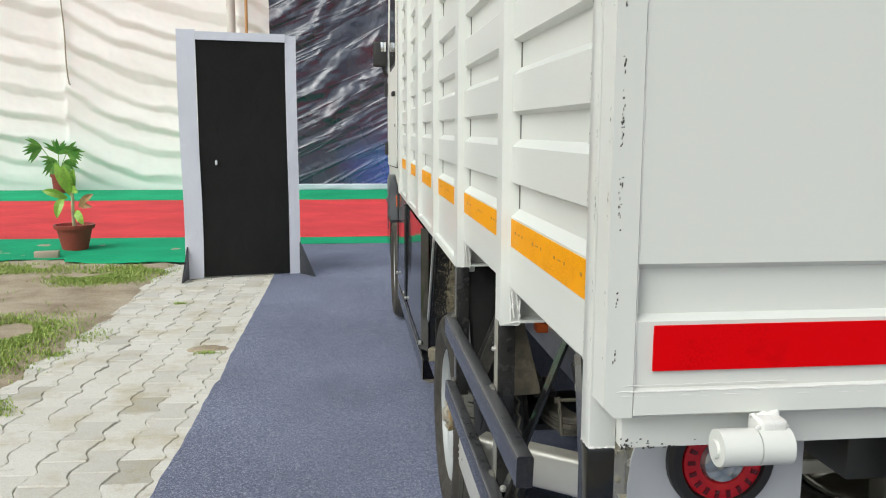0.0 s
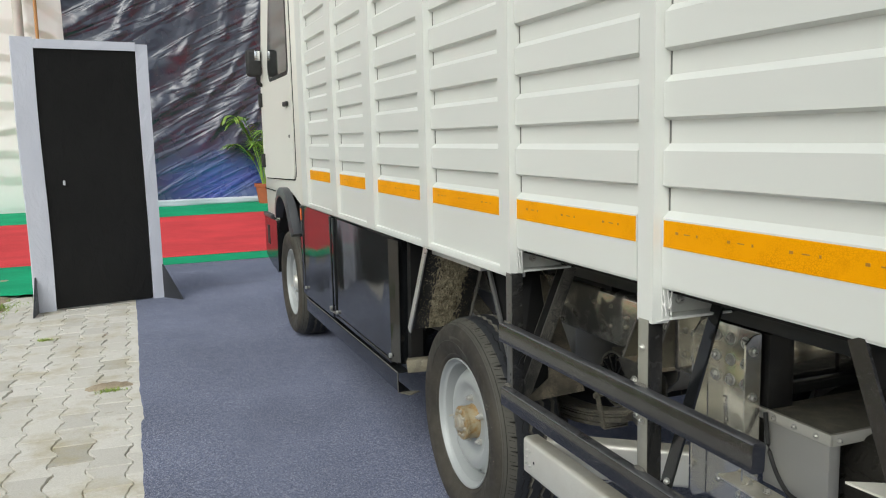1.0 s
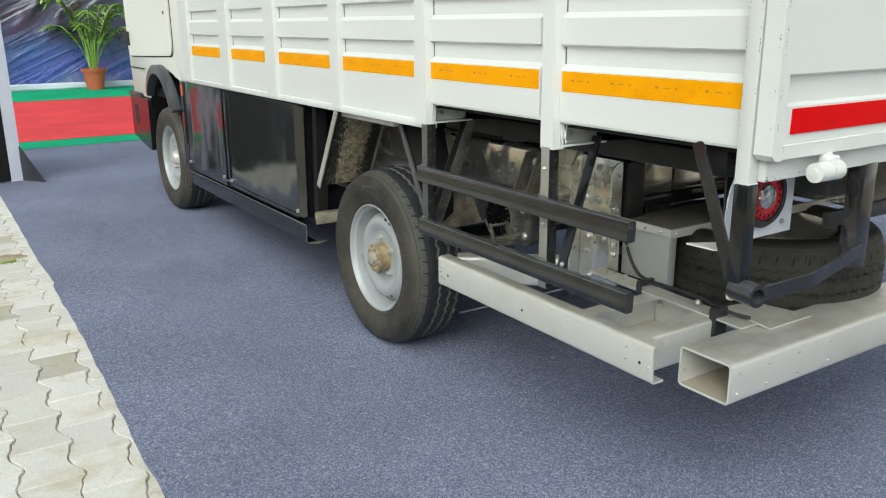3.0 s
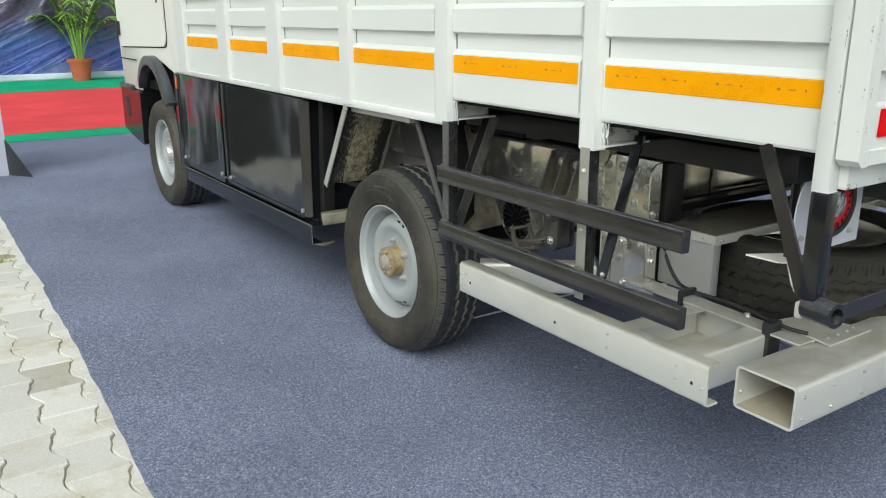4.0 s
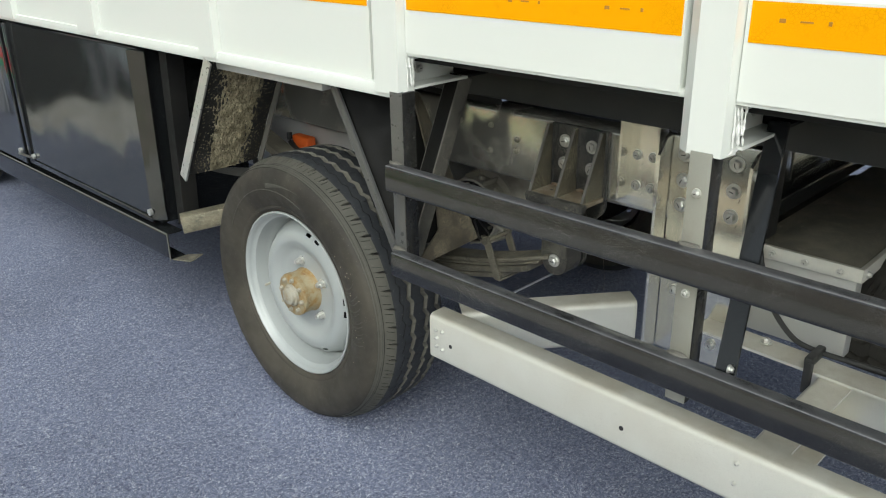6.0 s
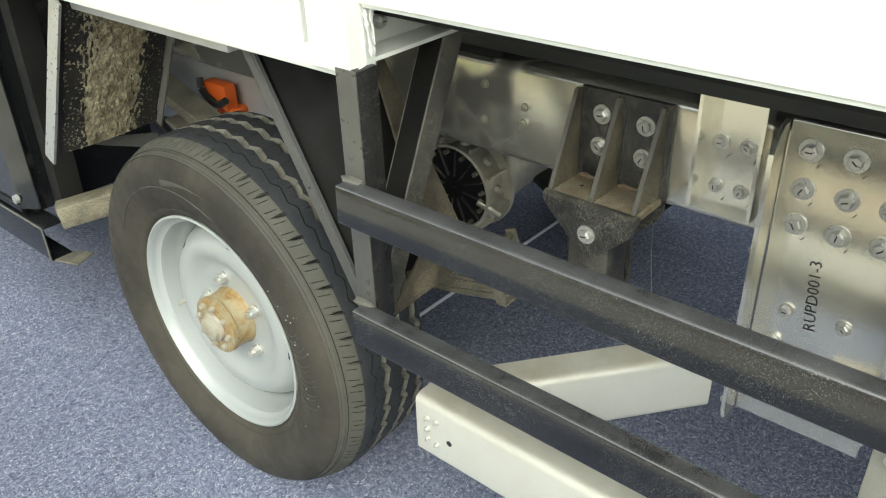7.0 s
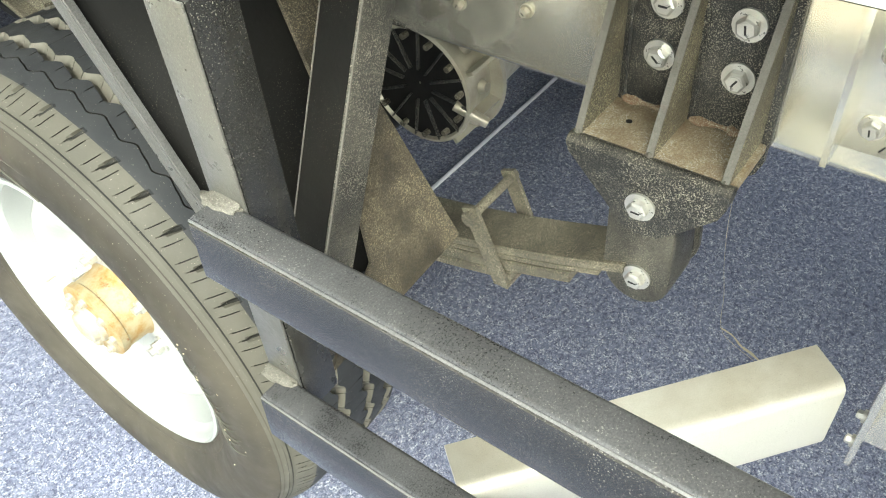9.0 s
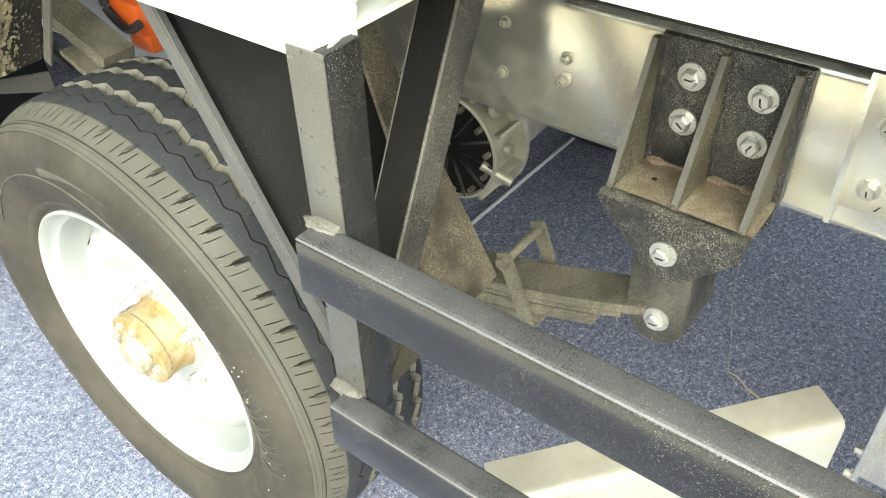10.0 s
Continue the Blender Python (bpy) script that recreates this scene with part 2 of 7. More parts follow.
M_OVERSPRAY = overspray_material()
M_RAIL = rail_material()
M_GUARD = painted("black_mudguard_paint", (0.006, 0.006, 0.006), (0.018, 0.016, 0.012), 0.55, (0.5, 0.9), 6, 0.2, 220, speck=(0.12, 0.11, 0.085), speck_at=0.69, spec=0.12)
# Pale grey for the uprights' lit side; also for the dusty arch bars.
M_PALE_FACE = painted("dusty_and_lit_steel_face", (0.122, 0.121, 0.113), (0.070, 0.067, 0.058), 0.32, (0.45, 0.85), 14, 0.25, 260, metal=0.35, speck=(0.26, 0.25, 0.22), speck_at=0.69, salt=0.20)
M_EDGE = painted("dusty_and_highlit_edge", (0.145, 0.140, 0.124), (0.07, 0.062, 0.048), 0.6, (0.45, 0.8), 40, 0.5, 300, salt=0.2)
# Grey of the strips that paint highlight lines on rails and arch leg.
M_EDGE_SHINE = painted("edge_highlight_grey", (0.17, 0.17, 0.17), (0.08, 0.08, 0.08), 0.42, (0.45, 0.75), 25, 0.3, 260, metal=0.5, salt=0.2)
M_PALE_UPRIGHT = painted("pale_rear_upright_face", (0.34, 0.335, 0.29), (0.20, 0.185, 0.14), 0.35, (0.45, 0.85), 14, 0.2, 260, metal=0.35, salt=0.12)
M_BLOB = painted("dusty_painted_weld", (0.125, 0.119, 0.102), (0.06, 0.055, 0.044), 0.55, (0.42, 0.7), 60, 1.0, 240, speck=(0.30, 0.28, 0.24), speck_at=0.64, salt=0.3)
M_HUB_PLATE = painted("dusty_hub_plate", (0.34, 0.32, 0.26), (0.26, 0.17, 0.07), 0.55, (0.48, 0.72), 40, 0.6, 160, salt=0.15)
M_RUST_WELD = dusty_material("rusty_weld_seam", (0.14, 0.068, 0.030), (0.31, 0.26, 0.19), 0.36, 0.60, 60, 0.9)
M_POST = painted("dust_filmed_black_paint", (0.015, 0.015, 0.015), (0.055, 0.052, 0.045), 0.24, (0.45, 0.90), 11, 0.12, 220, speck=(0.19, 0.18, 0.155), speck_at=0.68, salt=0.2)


def mud_material():
    n = Nodes("dried_splashed_mud")
    a = n.ramp(n.noise(38, 6, 0.65), [(0.36, (0, 0, 0)), (0.62, (1, 1, 1))])
    base = n.mix(a, (0.15, 0.128, 0.078), (0.40, 0.35, 0.23))
    b = n.ramp(n.noise(60, 4, 0.6), [(0.60, (0, 0, 0)), (0.70, (1, 1, 1))])
    base = n.mix(b, base, (0.52, 0.47, 0.31))
    n.bump(n.noise(80, 6, 0.7), 0.9, 0.006)
    return n.set(base, 0.85)


M_MUD = mud_material()


def tape_material(name, c, c_dark):
    """Honeycomb retro-reflective tape."""
    n = Nodes(name)
    v = n.add("ShaderNodeTexVoronoi", Scale=210.0)
    v.feature = "DISTANCE_TO_EDGE"
    n.link(n.co, v.inputs["Vector"])
    cell = n.ramp(v.outputs["Distance"], [(0.04, (0, 0, 0)), (0.10, (1, 1, 1))])
    zone = n.ramp(n.noise(7, 3), [(0.45, (0, 0, 0)), (0.62, (1, 1, 1))])
    base = n.mix(n.mix(1.0, zone, (0.60, 0.60, 0.60), "MULTIPLY"), c, n.mix(cell, c_dark, c))
    base = n.mix(n.ramp(n.noise(16, 5), [(0.62, (0, 0, 0)), (0.78, (0.5, 0.5, 0.5))]), base, c_dark)
    n.bump(n.noise(25, 2), 0.1, 0.001)
    return n.set(base, 0.45, 0.0, 0.06, 0.0)


M_ORANGE = tape_material("orange_reflective_tape", (0.86, 0.36, 0.0), (0.60, 0.22, 0.0))
M_RED_TAPE = tape_material("red_reflective_tape", (0.66, 0.0, 0.003), (0.40, 0.0, 0.002))
M_PRINT = painted("faded_print", (0.42, 0.18, 0.02), (0.2, 0.1, 0.02), 0.5, (0.6, 0.8), 20, 0.0, 60)
M_INK = painted("black_marker_ink", (0.012, 0.012, 0.012), (0.03, 0.03, 0.03), 0.5, (0.6, 0.8), 30, 0.0, 60)
M_RED_DARK = painted("dark_red_lamp_plastic", (0.10, 0.003, 0.006), (0.05, 0.002, 0.004), 0.25, (0.6, 0.8), 20, 0.05, 90)
M_RED_PLASTIC = painted("red_lamp_lens", (0.50, 0.008, 0.015), (0.3, 0.005, 0.01), 0.18, (0.6, 0.8), 20, 0.05, 90)


def carpet_material(name, c1, c2, c3, fleck=0.5):
    """Needle-felt exhibition carpet: matted fibre in three shades, trodden paler in places."""
    n = Nodes(name)
    fibre = n.mix(0.45, n.noise(420, 4, 0.8), n.noise(130, 4, 0.75))
    base = n.mix(n.ramp(fibre, [(0.43, (0, 0, 0)), (0.57, (1, 1, 1))]), c1, c2)
    clump = n.ramp(n.mix(0.4, n.noise(330, 3, 0.75), n.noise(120, 4, 0.7)), [(0.52, (0, 0, 0)), (0.64, (1, 1, 1))])
    base = n.mix(n.mix(1.0, clump, (fleck, fleck, fleck), "MULTIPLY"), base, c3)
    worn = n.ramp(n.noise(1.1, 5, 0.6), [(0.38, (0.86, 0.86, 0.86)), (0.68, (1.10, 1.10, 1.10))])
    base = n.mix(1.0, base, worn, "MULTIPLY")
    n.bump(fibre, 0.8, 0.0025)
    return n.set(base, 0.95, 0.0, 0.1)


M_CARPET = carpet_material("blue_grey_felt_carpet", (0.070, 0.080, 0.128), (0.234, 0.256, 0.358), (0.68, 0.71, 0.78), 0.85)
M_RED_CARPET = carpet_material("red_felt_carpet", (0.64, 0.053, 0.064), (0.77, 0.088, 0.094), (0.82, 0.14, 0.14), 0.4)
M_GREEN_CARPET = carpet_material("green_felt_carpet", (0.014, 0.30, 0.14), (0.035, 0.46, 0.22), (0.055, 0.52, 0.27), 0.4)


def paver_material():
    n = Nodes("worn_concrete_paver")
    info = n.t.nodes.new("ShaderNodeObjectInfo")
    geo = n.t.nodes.new("ShaderNodeNewGeometry")
    place = geo.outputs["Position"]
    tone = n.ramp(info.outputs["Random"], [(0.0, (0.56, 0.54, 0.49)), (0.55, (0.65, 0.63, 0.57)), (0.93, (0.67, 0.65, 0.60)), (1.0, (0.44, 0.42, 0.36))])
    grit = n.ramp(n.noise(130, 4, 0.7, place), [(0.3, (0.88, 0.87, 0.85)), (0.7, (1.08, 1.08, 1.08))])
    base = n.mix(1.0, tone, grit, "MULTIPLY")
    stain = n.ramp(n.noise(3.4, 6, 0.65, place), [(0.50, (0, 0, 0)), (0.72, (0.75, 0.75, 0.75))])
    base = n.mix(stain, base, (0.40, 0.34, 0.19))
    earth = n.ramp(n.noise(9, 5, 0.6, place), [(0.62, (0, 0, 0)), (0.74, (0.7, 0.7, 0.7))])
    base = n.mix(earth, base, (0.33, 0.27, 0.17))
    n.bump(n.noise(160, 5, 0.7, place), 0.5, 0.002)
    return n.set(base, 0.88)


M_PAVER = paver_material()


def soil_material():
    n = Nodes("dry_sandy_soil")
    base = n.ramp(n.noise(2.2, 6, 0.65), [(0.30, (0.26, 0.20, 0.13)), (0.52, (0.45, 0.37, 0.26)), (0.72, (0.57, 0.50, 0.38))])
    grit = n.ramp(n.noise(90, 5, 0.75), [(0.30, (0.7, 0.7, 0.7)), (0.70, (1.15, 1.15, 1.15))])
    base = n.mix(1.0, base, grit, "MULTIPLY")
    n.bump(n.noise(40, 6, 0.7), 0.8, 0.012)
    return n.set(base, 0.95)


M_SOIL = soil_material()
M_JOINT = painted("sandy_joint_fill", (0.34, 0.30, 0.22), (0.17, 0.145, 0.09), 0.95, (0.45, 0.7), 12, 0.8, 140)


def cloth_material(name, c1, c2, rough=0.8, weave=420.0, trans=0.0, wrinkle=0.0):
    n = Nodes(name)
    base = n.mix(n.ramp(n.noise(0.9, 5, 0.6), [(0.35, (0, 0, 0)), (0.70, (1, 1, 1))]), c1, c2)
    nap = n.bump(n.noise(weave, 2), 0.12, 0.001)
    if wrinkle:
        n.bump(n.noise(5.5, 4, 0.6, n.stretch((1.0, 1.0, 0.6)), 0.8), wrinkle, 0.03, nap)
    if trans:
        glow = n.add("ShaderNodeBsdfTranslucent")
        n.link(base, glow.inputs["Color"])
        both = n.add("ShaderNodeMixShader", Fac=trans)
        n.link(n.b.outputs[0], both.inputs[1])
        n.link(glow.outputs[0], both.inputs[2])
        n.link(both.outputs[0], n.t.nodes["Material Output"].inputs["Surface"])
    return n.set(base, rough, 0.0, 0.15)


M_TENT = cloth_material("white_tent_cloth", (0.93, 0.93, 0.89), (0.90, 0.90, 0.86), 0.75, trans=0.10)
M_SHEET_WHITE = cloth_material("pale_grey_cloth", (0.66, 0.68, 0.76), (0.60, 0.62, 0.70), 0.7, wrinkle=0.5)
M_OLIVE = cloth_material("dark_olive_backdrop", (0.030, 0.040, 0.022), (0.055, 0.066, 0.038), 0.9)
M_SHEET_BLACK = cloth_material("black_flannel_cloth", (0.012, 0.012, 0.012), (0.017, 0.017, 0.017), 0.75, wrinkle=0.5)


def tarp_material():
    """Dark printed plastic sheet: black above, plum patches, blue towards the hem."""
    n = Nodes("dark_blue_plastic_sheet")
    sep = n.add("ShaderNodeSeparateXYZ")
    n.link(n.co, sep.inputs[0])
    wob = n.add("ShaderNodeMath")
    wob.operation = "ADD"
    n.link(sep.outputs[2], wob.inputs[0])
    n.link(n.span(n.noise(0.8, 4), -0.35, 0.35, 0.25, 0.75), wob.inputs[1])
    h = n.span(wob.outputs[0], 0.0, 1.0, 0.0, 4.0)
    base = n.ramp(h, [(0.0, (0.16, 0.21, 0.42)), (0.09, (0.055, 0.085, 0.40)), (0.19, (0.045, 0.105, 0.33)), (0.27, (0.058, 0.062, 0.14)), (0.45, (0.052, 0.056, 0.092)), (0.70, (0.042, 0.052, 0.080))])
    base = n.mix(n.span(sep.outputs[0], 0.0, 1.0, -0.4, 0.9), (0.034, 0.045, 0.075), base)
    plum = n.ramp(n.noise(1.3, 4, 0.6), [(0.54, (0, 0, 0)), (0.70, (0.38, 0.38, 0.38))])
    plum = n.mix(1.0, plum, n.ramp(h, [(0.24, (0, 0, 0)), (0.34, (1, 1, 1))]), "MULTIPLY")
    base = n.mix(plum, base, (0.11, 0.028, 0.045))
    t = n.add("ShaderNodeMapping")
    t.inputs["Rotation"].default_value = (0.0, radians(26), 0.0)
    n.link(n.co, t.inputs["Vector"])
    crease = n.noise(1.7, 3, 0.5, n.stretch((0.28, 1.0, 3.2), t.outputs[0]), 0.7)
    n.bump(n.ramp(crease, [(0.46, (0, 0, 0)), (0.66, (1, 1, 1))]), 0.30, 0.10)
    return n.set(base, n.span(n.noise(3, 3), 0.20, 0.34, 0.3, 0.7), 0.0, 1.0)


M_TARP = tarp_material()
M_POLE = painted("pale_steel_pole", (0.62, 0.60, 0.54), (0.4, 0.36, 0.3), 0.5, (0.5, 0.8), 5, 0.1, 60)
M_BAMBOO = painted("bamboo_pole", (0.50, 0.27, 0.10), (0.3, 0.16, 0.06), 0.6, (0.5, 0.8), 5, 0.2, 60)
M_POT = painted("terracotta_pot", (0.30, 0.050, 0.035), (0.20, 0.05, 0.04), 0.6, (0.5, 0.8), 9, 0.15, 90)
M_POT_ORANGE = painted("orange_terracotta_pot", (0.50, 0.12, 0.05), (0.3, 0.09, 0.05), 0.6, (0.5, 0.8), 9, 0.15, 90)
M_BRICK = painted("pale_brick", (0.44, 0.36, 0.28), (0.3, 0.24, 0.18), 0.9, (0.5, 0.8), 12, 0.5, 90)
M_STRAW = painted("straw_litter", (0.50, 0.44, 0.32), (0.3, 0.26, 0.18), 0.8, (0.5, 0.8), 40, 0.3, 200)


def leaf_material(name, c1, c2, scale=9.0):
    n = Nodes(name)
    geo = n.t.nodes.new("ShaderNodeNewGeometry")
    base = n.mix(geo.outputs["Random Per Island"], c1, c2)
    base = n.mix(1.0, base, n.ramp(n.noise(scale * 4, 3), [(0.3, (0.8, 0.8, 0.8)), (0.7, (1.15, 1.15, 1.15))]), "MULTIPLY")
    n.set(base, 0.45)
    n.b.inputs["Subsurface Weight"].default_value = 0.0
    return n.m


M_PALM = leaf_material("palm_leaf", (0.11, 0.25, 0.030), (0.32, 0.45, 0.085))
M_PALM_DARK = leaf_material("fan_palm_leaf", (0.10, 0.27, 0.045), (0.22, 0.42, 0.09))
M_LEAF_LIGHT = leaf_material("light_green_leaf", (0.17, 0.38, 0.035), (0.34, 0.52, 0.09))
M_STEM = leaf_material("pale_stem", (0.36, 0.40, 0.22), (0.46, 0.44, 0.26))
M_LEAF_DRY = leaf_material("reddish_leaf", (0.34, 0.14, 0.06), (0.46, 0.32, 0.16))
M_GRASS = leaf_material("grass_blades", (0.21, 0.33, 0.05), (0.40, 0.48, 0.12))


def glass_material():
    n = Nodes("cab_window_glass")
    n.set((0.05, 0.06, 0.06), 0.05, 0.0, 0.5)
    n.b.inputs["Transmission Weight"].default_value = 0.6
    return n.m


M_GLASS = glass_material()


def mirror_material():
    n = Nodes("mirror_glass")
    n.set((0.85, 0.87, 0.88), n.span(n.noise(20, 2), 0.02, 0.05), 1.0)
    return n.m


M_MIRROR = mirror_material()


def lens_material():
    n = Nodes("clear_lamp_lens")
    v = n.add("ShaderNodeTexVoronoi", Scale=60.0)
    n.link(n.co, v.inputs["Vector"])
    n.bump(v.outputs["Distance"], 0.9, 0.006)
    return n.set(n.mix(v.outputs["Distance"], (0.75, 0.76, 0.76), (0.30, 0.36, 0.36)), 0.12, 0.7)


M_LENS = lens_material()


# ---- geometry helpers ----
def smooth_by_angle(me, degrees=35):
    bm = bmesh.new()
    bm.from_mesh(me)
    for f in bm.faces:
        f.smooth = True
    for e in bm.edges:
        if len(e.link_faces) == 2 and e.calc_face_angle(0) > radians(degrees):
            e.smooth = False
    bm.to_mesh(me)
    bm.free()


def mesh_of(name, bm, material, smooth=True):
    me = bpy.data.meshes.new(name)
    bmesh.ops.recalc_face_normals(bm, faces=bm.faces)
    bm.to_mesh(me)
    bm.free()
    me.materials.append(material)
    if smooth:
        smooth_by_angle(me)
    return me


def under(ob, parent):
    """Parent ob, keeping the place that its own matrix gives it in the world."""
    ob.parent = parent
    if parent.type == "EMPTY":
        ob.matrix_parent_inverse = Matrix.Translation(-parent.location)
    return ob


def part(name, bm, material, parent, label="", smooth=True):
    ob = under(new(name, mesh_of(name, bm, material, smooth)), parent)
    return tagged(ob, label)


def piece(name, me, m, parent, label=""):
    """One more object on shared mesh data, at the pose m."""
    ob = new(name, me)
    ob.matrix_basis = m
    return tagged(under(ob, parent), label)


def thing(name, place, label, category, group="", kind=""):
    ob = new(name)
    ob.location = place
    ob.empty_display_size = 0.1
    return tagged(ob, label, category, group, kind)


def solo(name, bm, material, label, category="", kind="", group="", smooth=True):
    return tagged(new(name, mesh_of(name, bm, material, smooth)), label, category, group, kind)


def box(bm, x0, x1, y0, y1, z0, z1, bevel=0.0, segments=2, turn=None):
    r = bmesh.ops.create_cube(bm, size=1)
    c = Vector(((x0 + x1) / 2, (y0 + y1) / 2, (z0 + z1) / 2))
    for v in r["verts"]:
        v.co = Vector((v.co.x * (x1 - x0), v.co.y * (y1 - y0), v.co.z * (z1 - z0)))
        if turn is not None:
            v.co = turn.to_3x3() @ v.co
        v.co += c
    if bevel > 0:
        edges = list({e for v in r["verts"] for e in v.link_edges})
        bmesh.ops.bevel(bm, geom=edges, offset=bevel, segments=segments, affect="EDGES", profile=0.5)
    return bm


def fresh():
    return bmesh.new()


def boxed(*a, **k):
    return box(fresh(), *a, **k)


def basis(axis, side=None):
    """A frame whose z is axis."""
    z = Vector(axis).normalized()
    s = Vector(side) if side is not None else (Vector((0, 0, 1)) if abs(z.z) < 0.9 else Vector((0, 1, 0)))
    x = (s - z * s.dot(z)).normalized()
    return x, z.cross(x), z


def sweep(bm, outline, a, b, side=None, caps=True):
    """A straight bar from a to b with a closed outline of (u, v): u along side, v across it."""
    a, b = Vector(a), Vector(b)
    u, w, _ = basis(b - a, side)
    rings = [[bm.verts.new(p + u * o[0] + w * o[1]) for o in outline] for p in (a, b)]
    n = len(outline)
    for i in range(n):
        bm.faces.new((rings[0][i], rings[0][(i + 1) % n], rings[1][(i + 1) % n], rings[1][i]))
    if caps:
        bm.faces.new(rings[0][::-1])
        bm.faces.new(rings[1])
    return bm


def rect(w, h, r=0.0):
    """Outline of a w by h rectangle, with corners of radius r."""
    if r <= 0:
        return [(-w / 2, -h / 2), (w / 2, -h / 2), (w / 2, h / 2), (-w / 2, h / 2)]
    out = []
    for cx, cy, a0 in ((w / 2 - r, h / 2 - r, 0), (-w / 2 + r, h / 2 - r, 90), (-w / 2 + r, -h / 2 + r, 180), (w / 2 - r, -h / 2 + r, 270)):
        for k in range(4):
            a = radians(a0 + 30 * k)
            out.append((cx + r * math.cos(a), cy + r * math.sin(a)))
    return out


def angle_iron(w, h, t):
    return [(0, 0), (w, 0), (w, t), (t, t), (t, h), (0, h)]


def channel(depth, height, t, r=None):
    """C outline with rolled outer corners, open towards +u; centred on v."""
    h = height / 2
    r = t * 2.2 if r is None else r
    arc = [(r - r * math.cos(radians(a)), r - r * math.sin(radians(a))) for a in (0, 22, 45, 68, 90)]
    out = [(u, -h + v) for u, v in arc] + [(depth, -h), (depth, -h + t), (t, -h + t), (t, h - t), (depth, h - t), (depth, h)]
    return out + [(u, h - v) for u, v in reversed(arc)]


def tube_outline(w, h, r, t):
    return rect(w, h, r), rect(w - 2 * t, h - 2 * t, max(r - t, 0.001))


def hollow(bm, w, h, r, t, a, b, side=None):
    """A hollow section from a to b, open at both ends."""
    a, b = Vector(a), Vector(b)
    u, s, _ = basis(b - a, side)
    o, i = tube_outline(w, h, r, t)
    n = len(o)
    ring = {}
    for k, p in enumerate((a, b)):
        ring[k, 0] = [bm.verts.new(p + u * q[0] + s * q[1]) for q in o]
        ring[k, 1] = [bm.verts.new(p + u * q[0] + s * q[1]) for q in i]
    for j in range(n):
        m = (j + 1) % n
        bm.faces.new((ring[0, 0][j], ring[0, 0][m], ring[1, 0][m], ring[1, 0][j]))
        bm.faces.new((ring[0, 1][m], ring[0, 1][j], ring[1, 1][j], ring[1, 1][m]))
        for k in (0, 1):
            bm.faces.new((ring[k, 0][j], ring[k, 1][j], ring[k, 1][m], ring[k, 0][m]))
    return bm


def rod(bm, a, b, r, n=14, r2=None):
    a, b = Vector(a), Vector(b)
    u, w, _ = basis(b - a)
    rings = []
    for p, q in ((a, r), (b, r if r2 is None else r2)):
        rings.append([bm.verts.new(p + (u * math.cos(2 * math.pi * k / n) + w * math.sin(2 * math.pi * k / n)) * q) for k in range(n)])
    for k in range(n):
        bm.faces.new((rings[0][k], rings[0][(k + 1) % n], rings[1][(k + 1) % n], rings[1][k]))
    bm.faces.new(rings[0][::-1])
    bm.faces.new(rings[1])
    return bm


def ragged(bm, a, b, r, seed, wander, n=7):
    """An uneven hand-laid weld bead from a to b, swelling into lumps."""
    a, b = Vector(a), Vector(b)
    ln = (b - a).length
    steps = max(6, int(ln / 0.004))
    u, w, _ = basis(b - a)
    rings = []
    for i in range(steps + 1):
        s = ln * i / steps
        p = a.lerp(b, i / steps) + u * wander * noise.noise(Vector((s * 60, seed, 0.3))) + w * wander * noise.noise(Vector((s * 60, seed, 7.3)))
        q = 0.62 + 0.75 * noise.noise(Vector((s * 150, seed * 3.1, 2.0))) + 0.75 * max(0.0, noise.noise(Vector((s * 33, seed * 5.7, 4.0))))
        q = max(0.22, q) * (0.35 if i in (0, steps) else 1.0)
        rings.append([bm.verts.new(p + (u * math.cos(2 * math.pi * k / n) + w * math.sin(2 * math.pi * k / n)) * r * q) for k in range(n)])
    for i in range(steps):
        for k in range(n):
            bm.faces.new((rings[i][k], rings[i][(k + 1) % n], rings[i + 1][(k + 1) % n], rings[i + 1][k]))
    bm.faces.new(rings[0][::-1])
    bm.faces.new(rings[-1])
    return bm


def lump(bm, c, size, seed):
    """A smooth uneven blob of weld or filler, size giving its half extents."""
    r = bmesh.ops.create_icosphere(bm, subdivisions=3, radius=1.0)
    for v in r["verts"]:
        p = v.co.copy()
        k = 1.0 + 0.30 * noise.noise(p * 1.7 + Vector((seed, 0, 0))) + 0.14 * noise.noise(p * 4.5 + Vector((0, seed, 0)))
        v.co = Vector(c) + Vector((p.x * size[0], p.y * size[1], p.z * size[2])) * k
    return bm


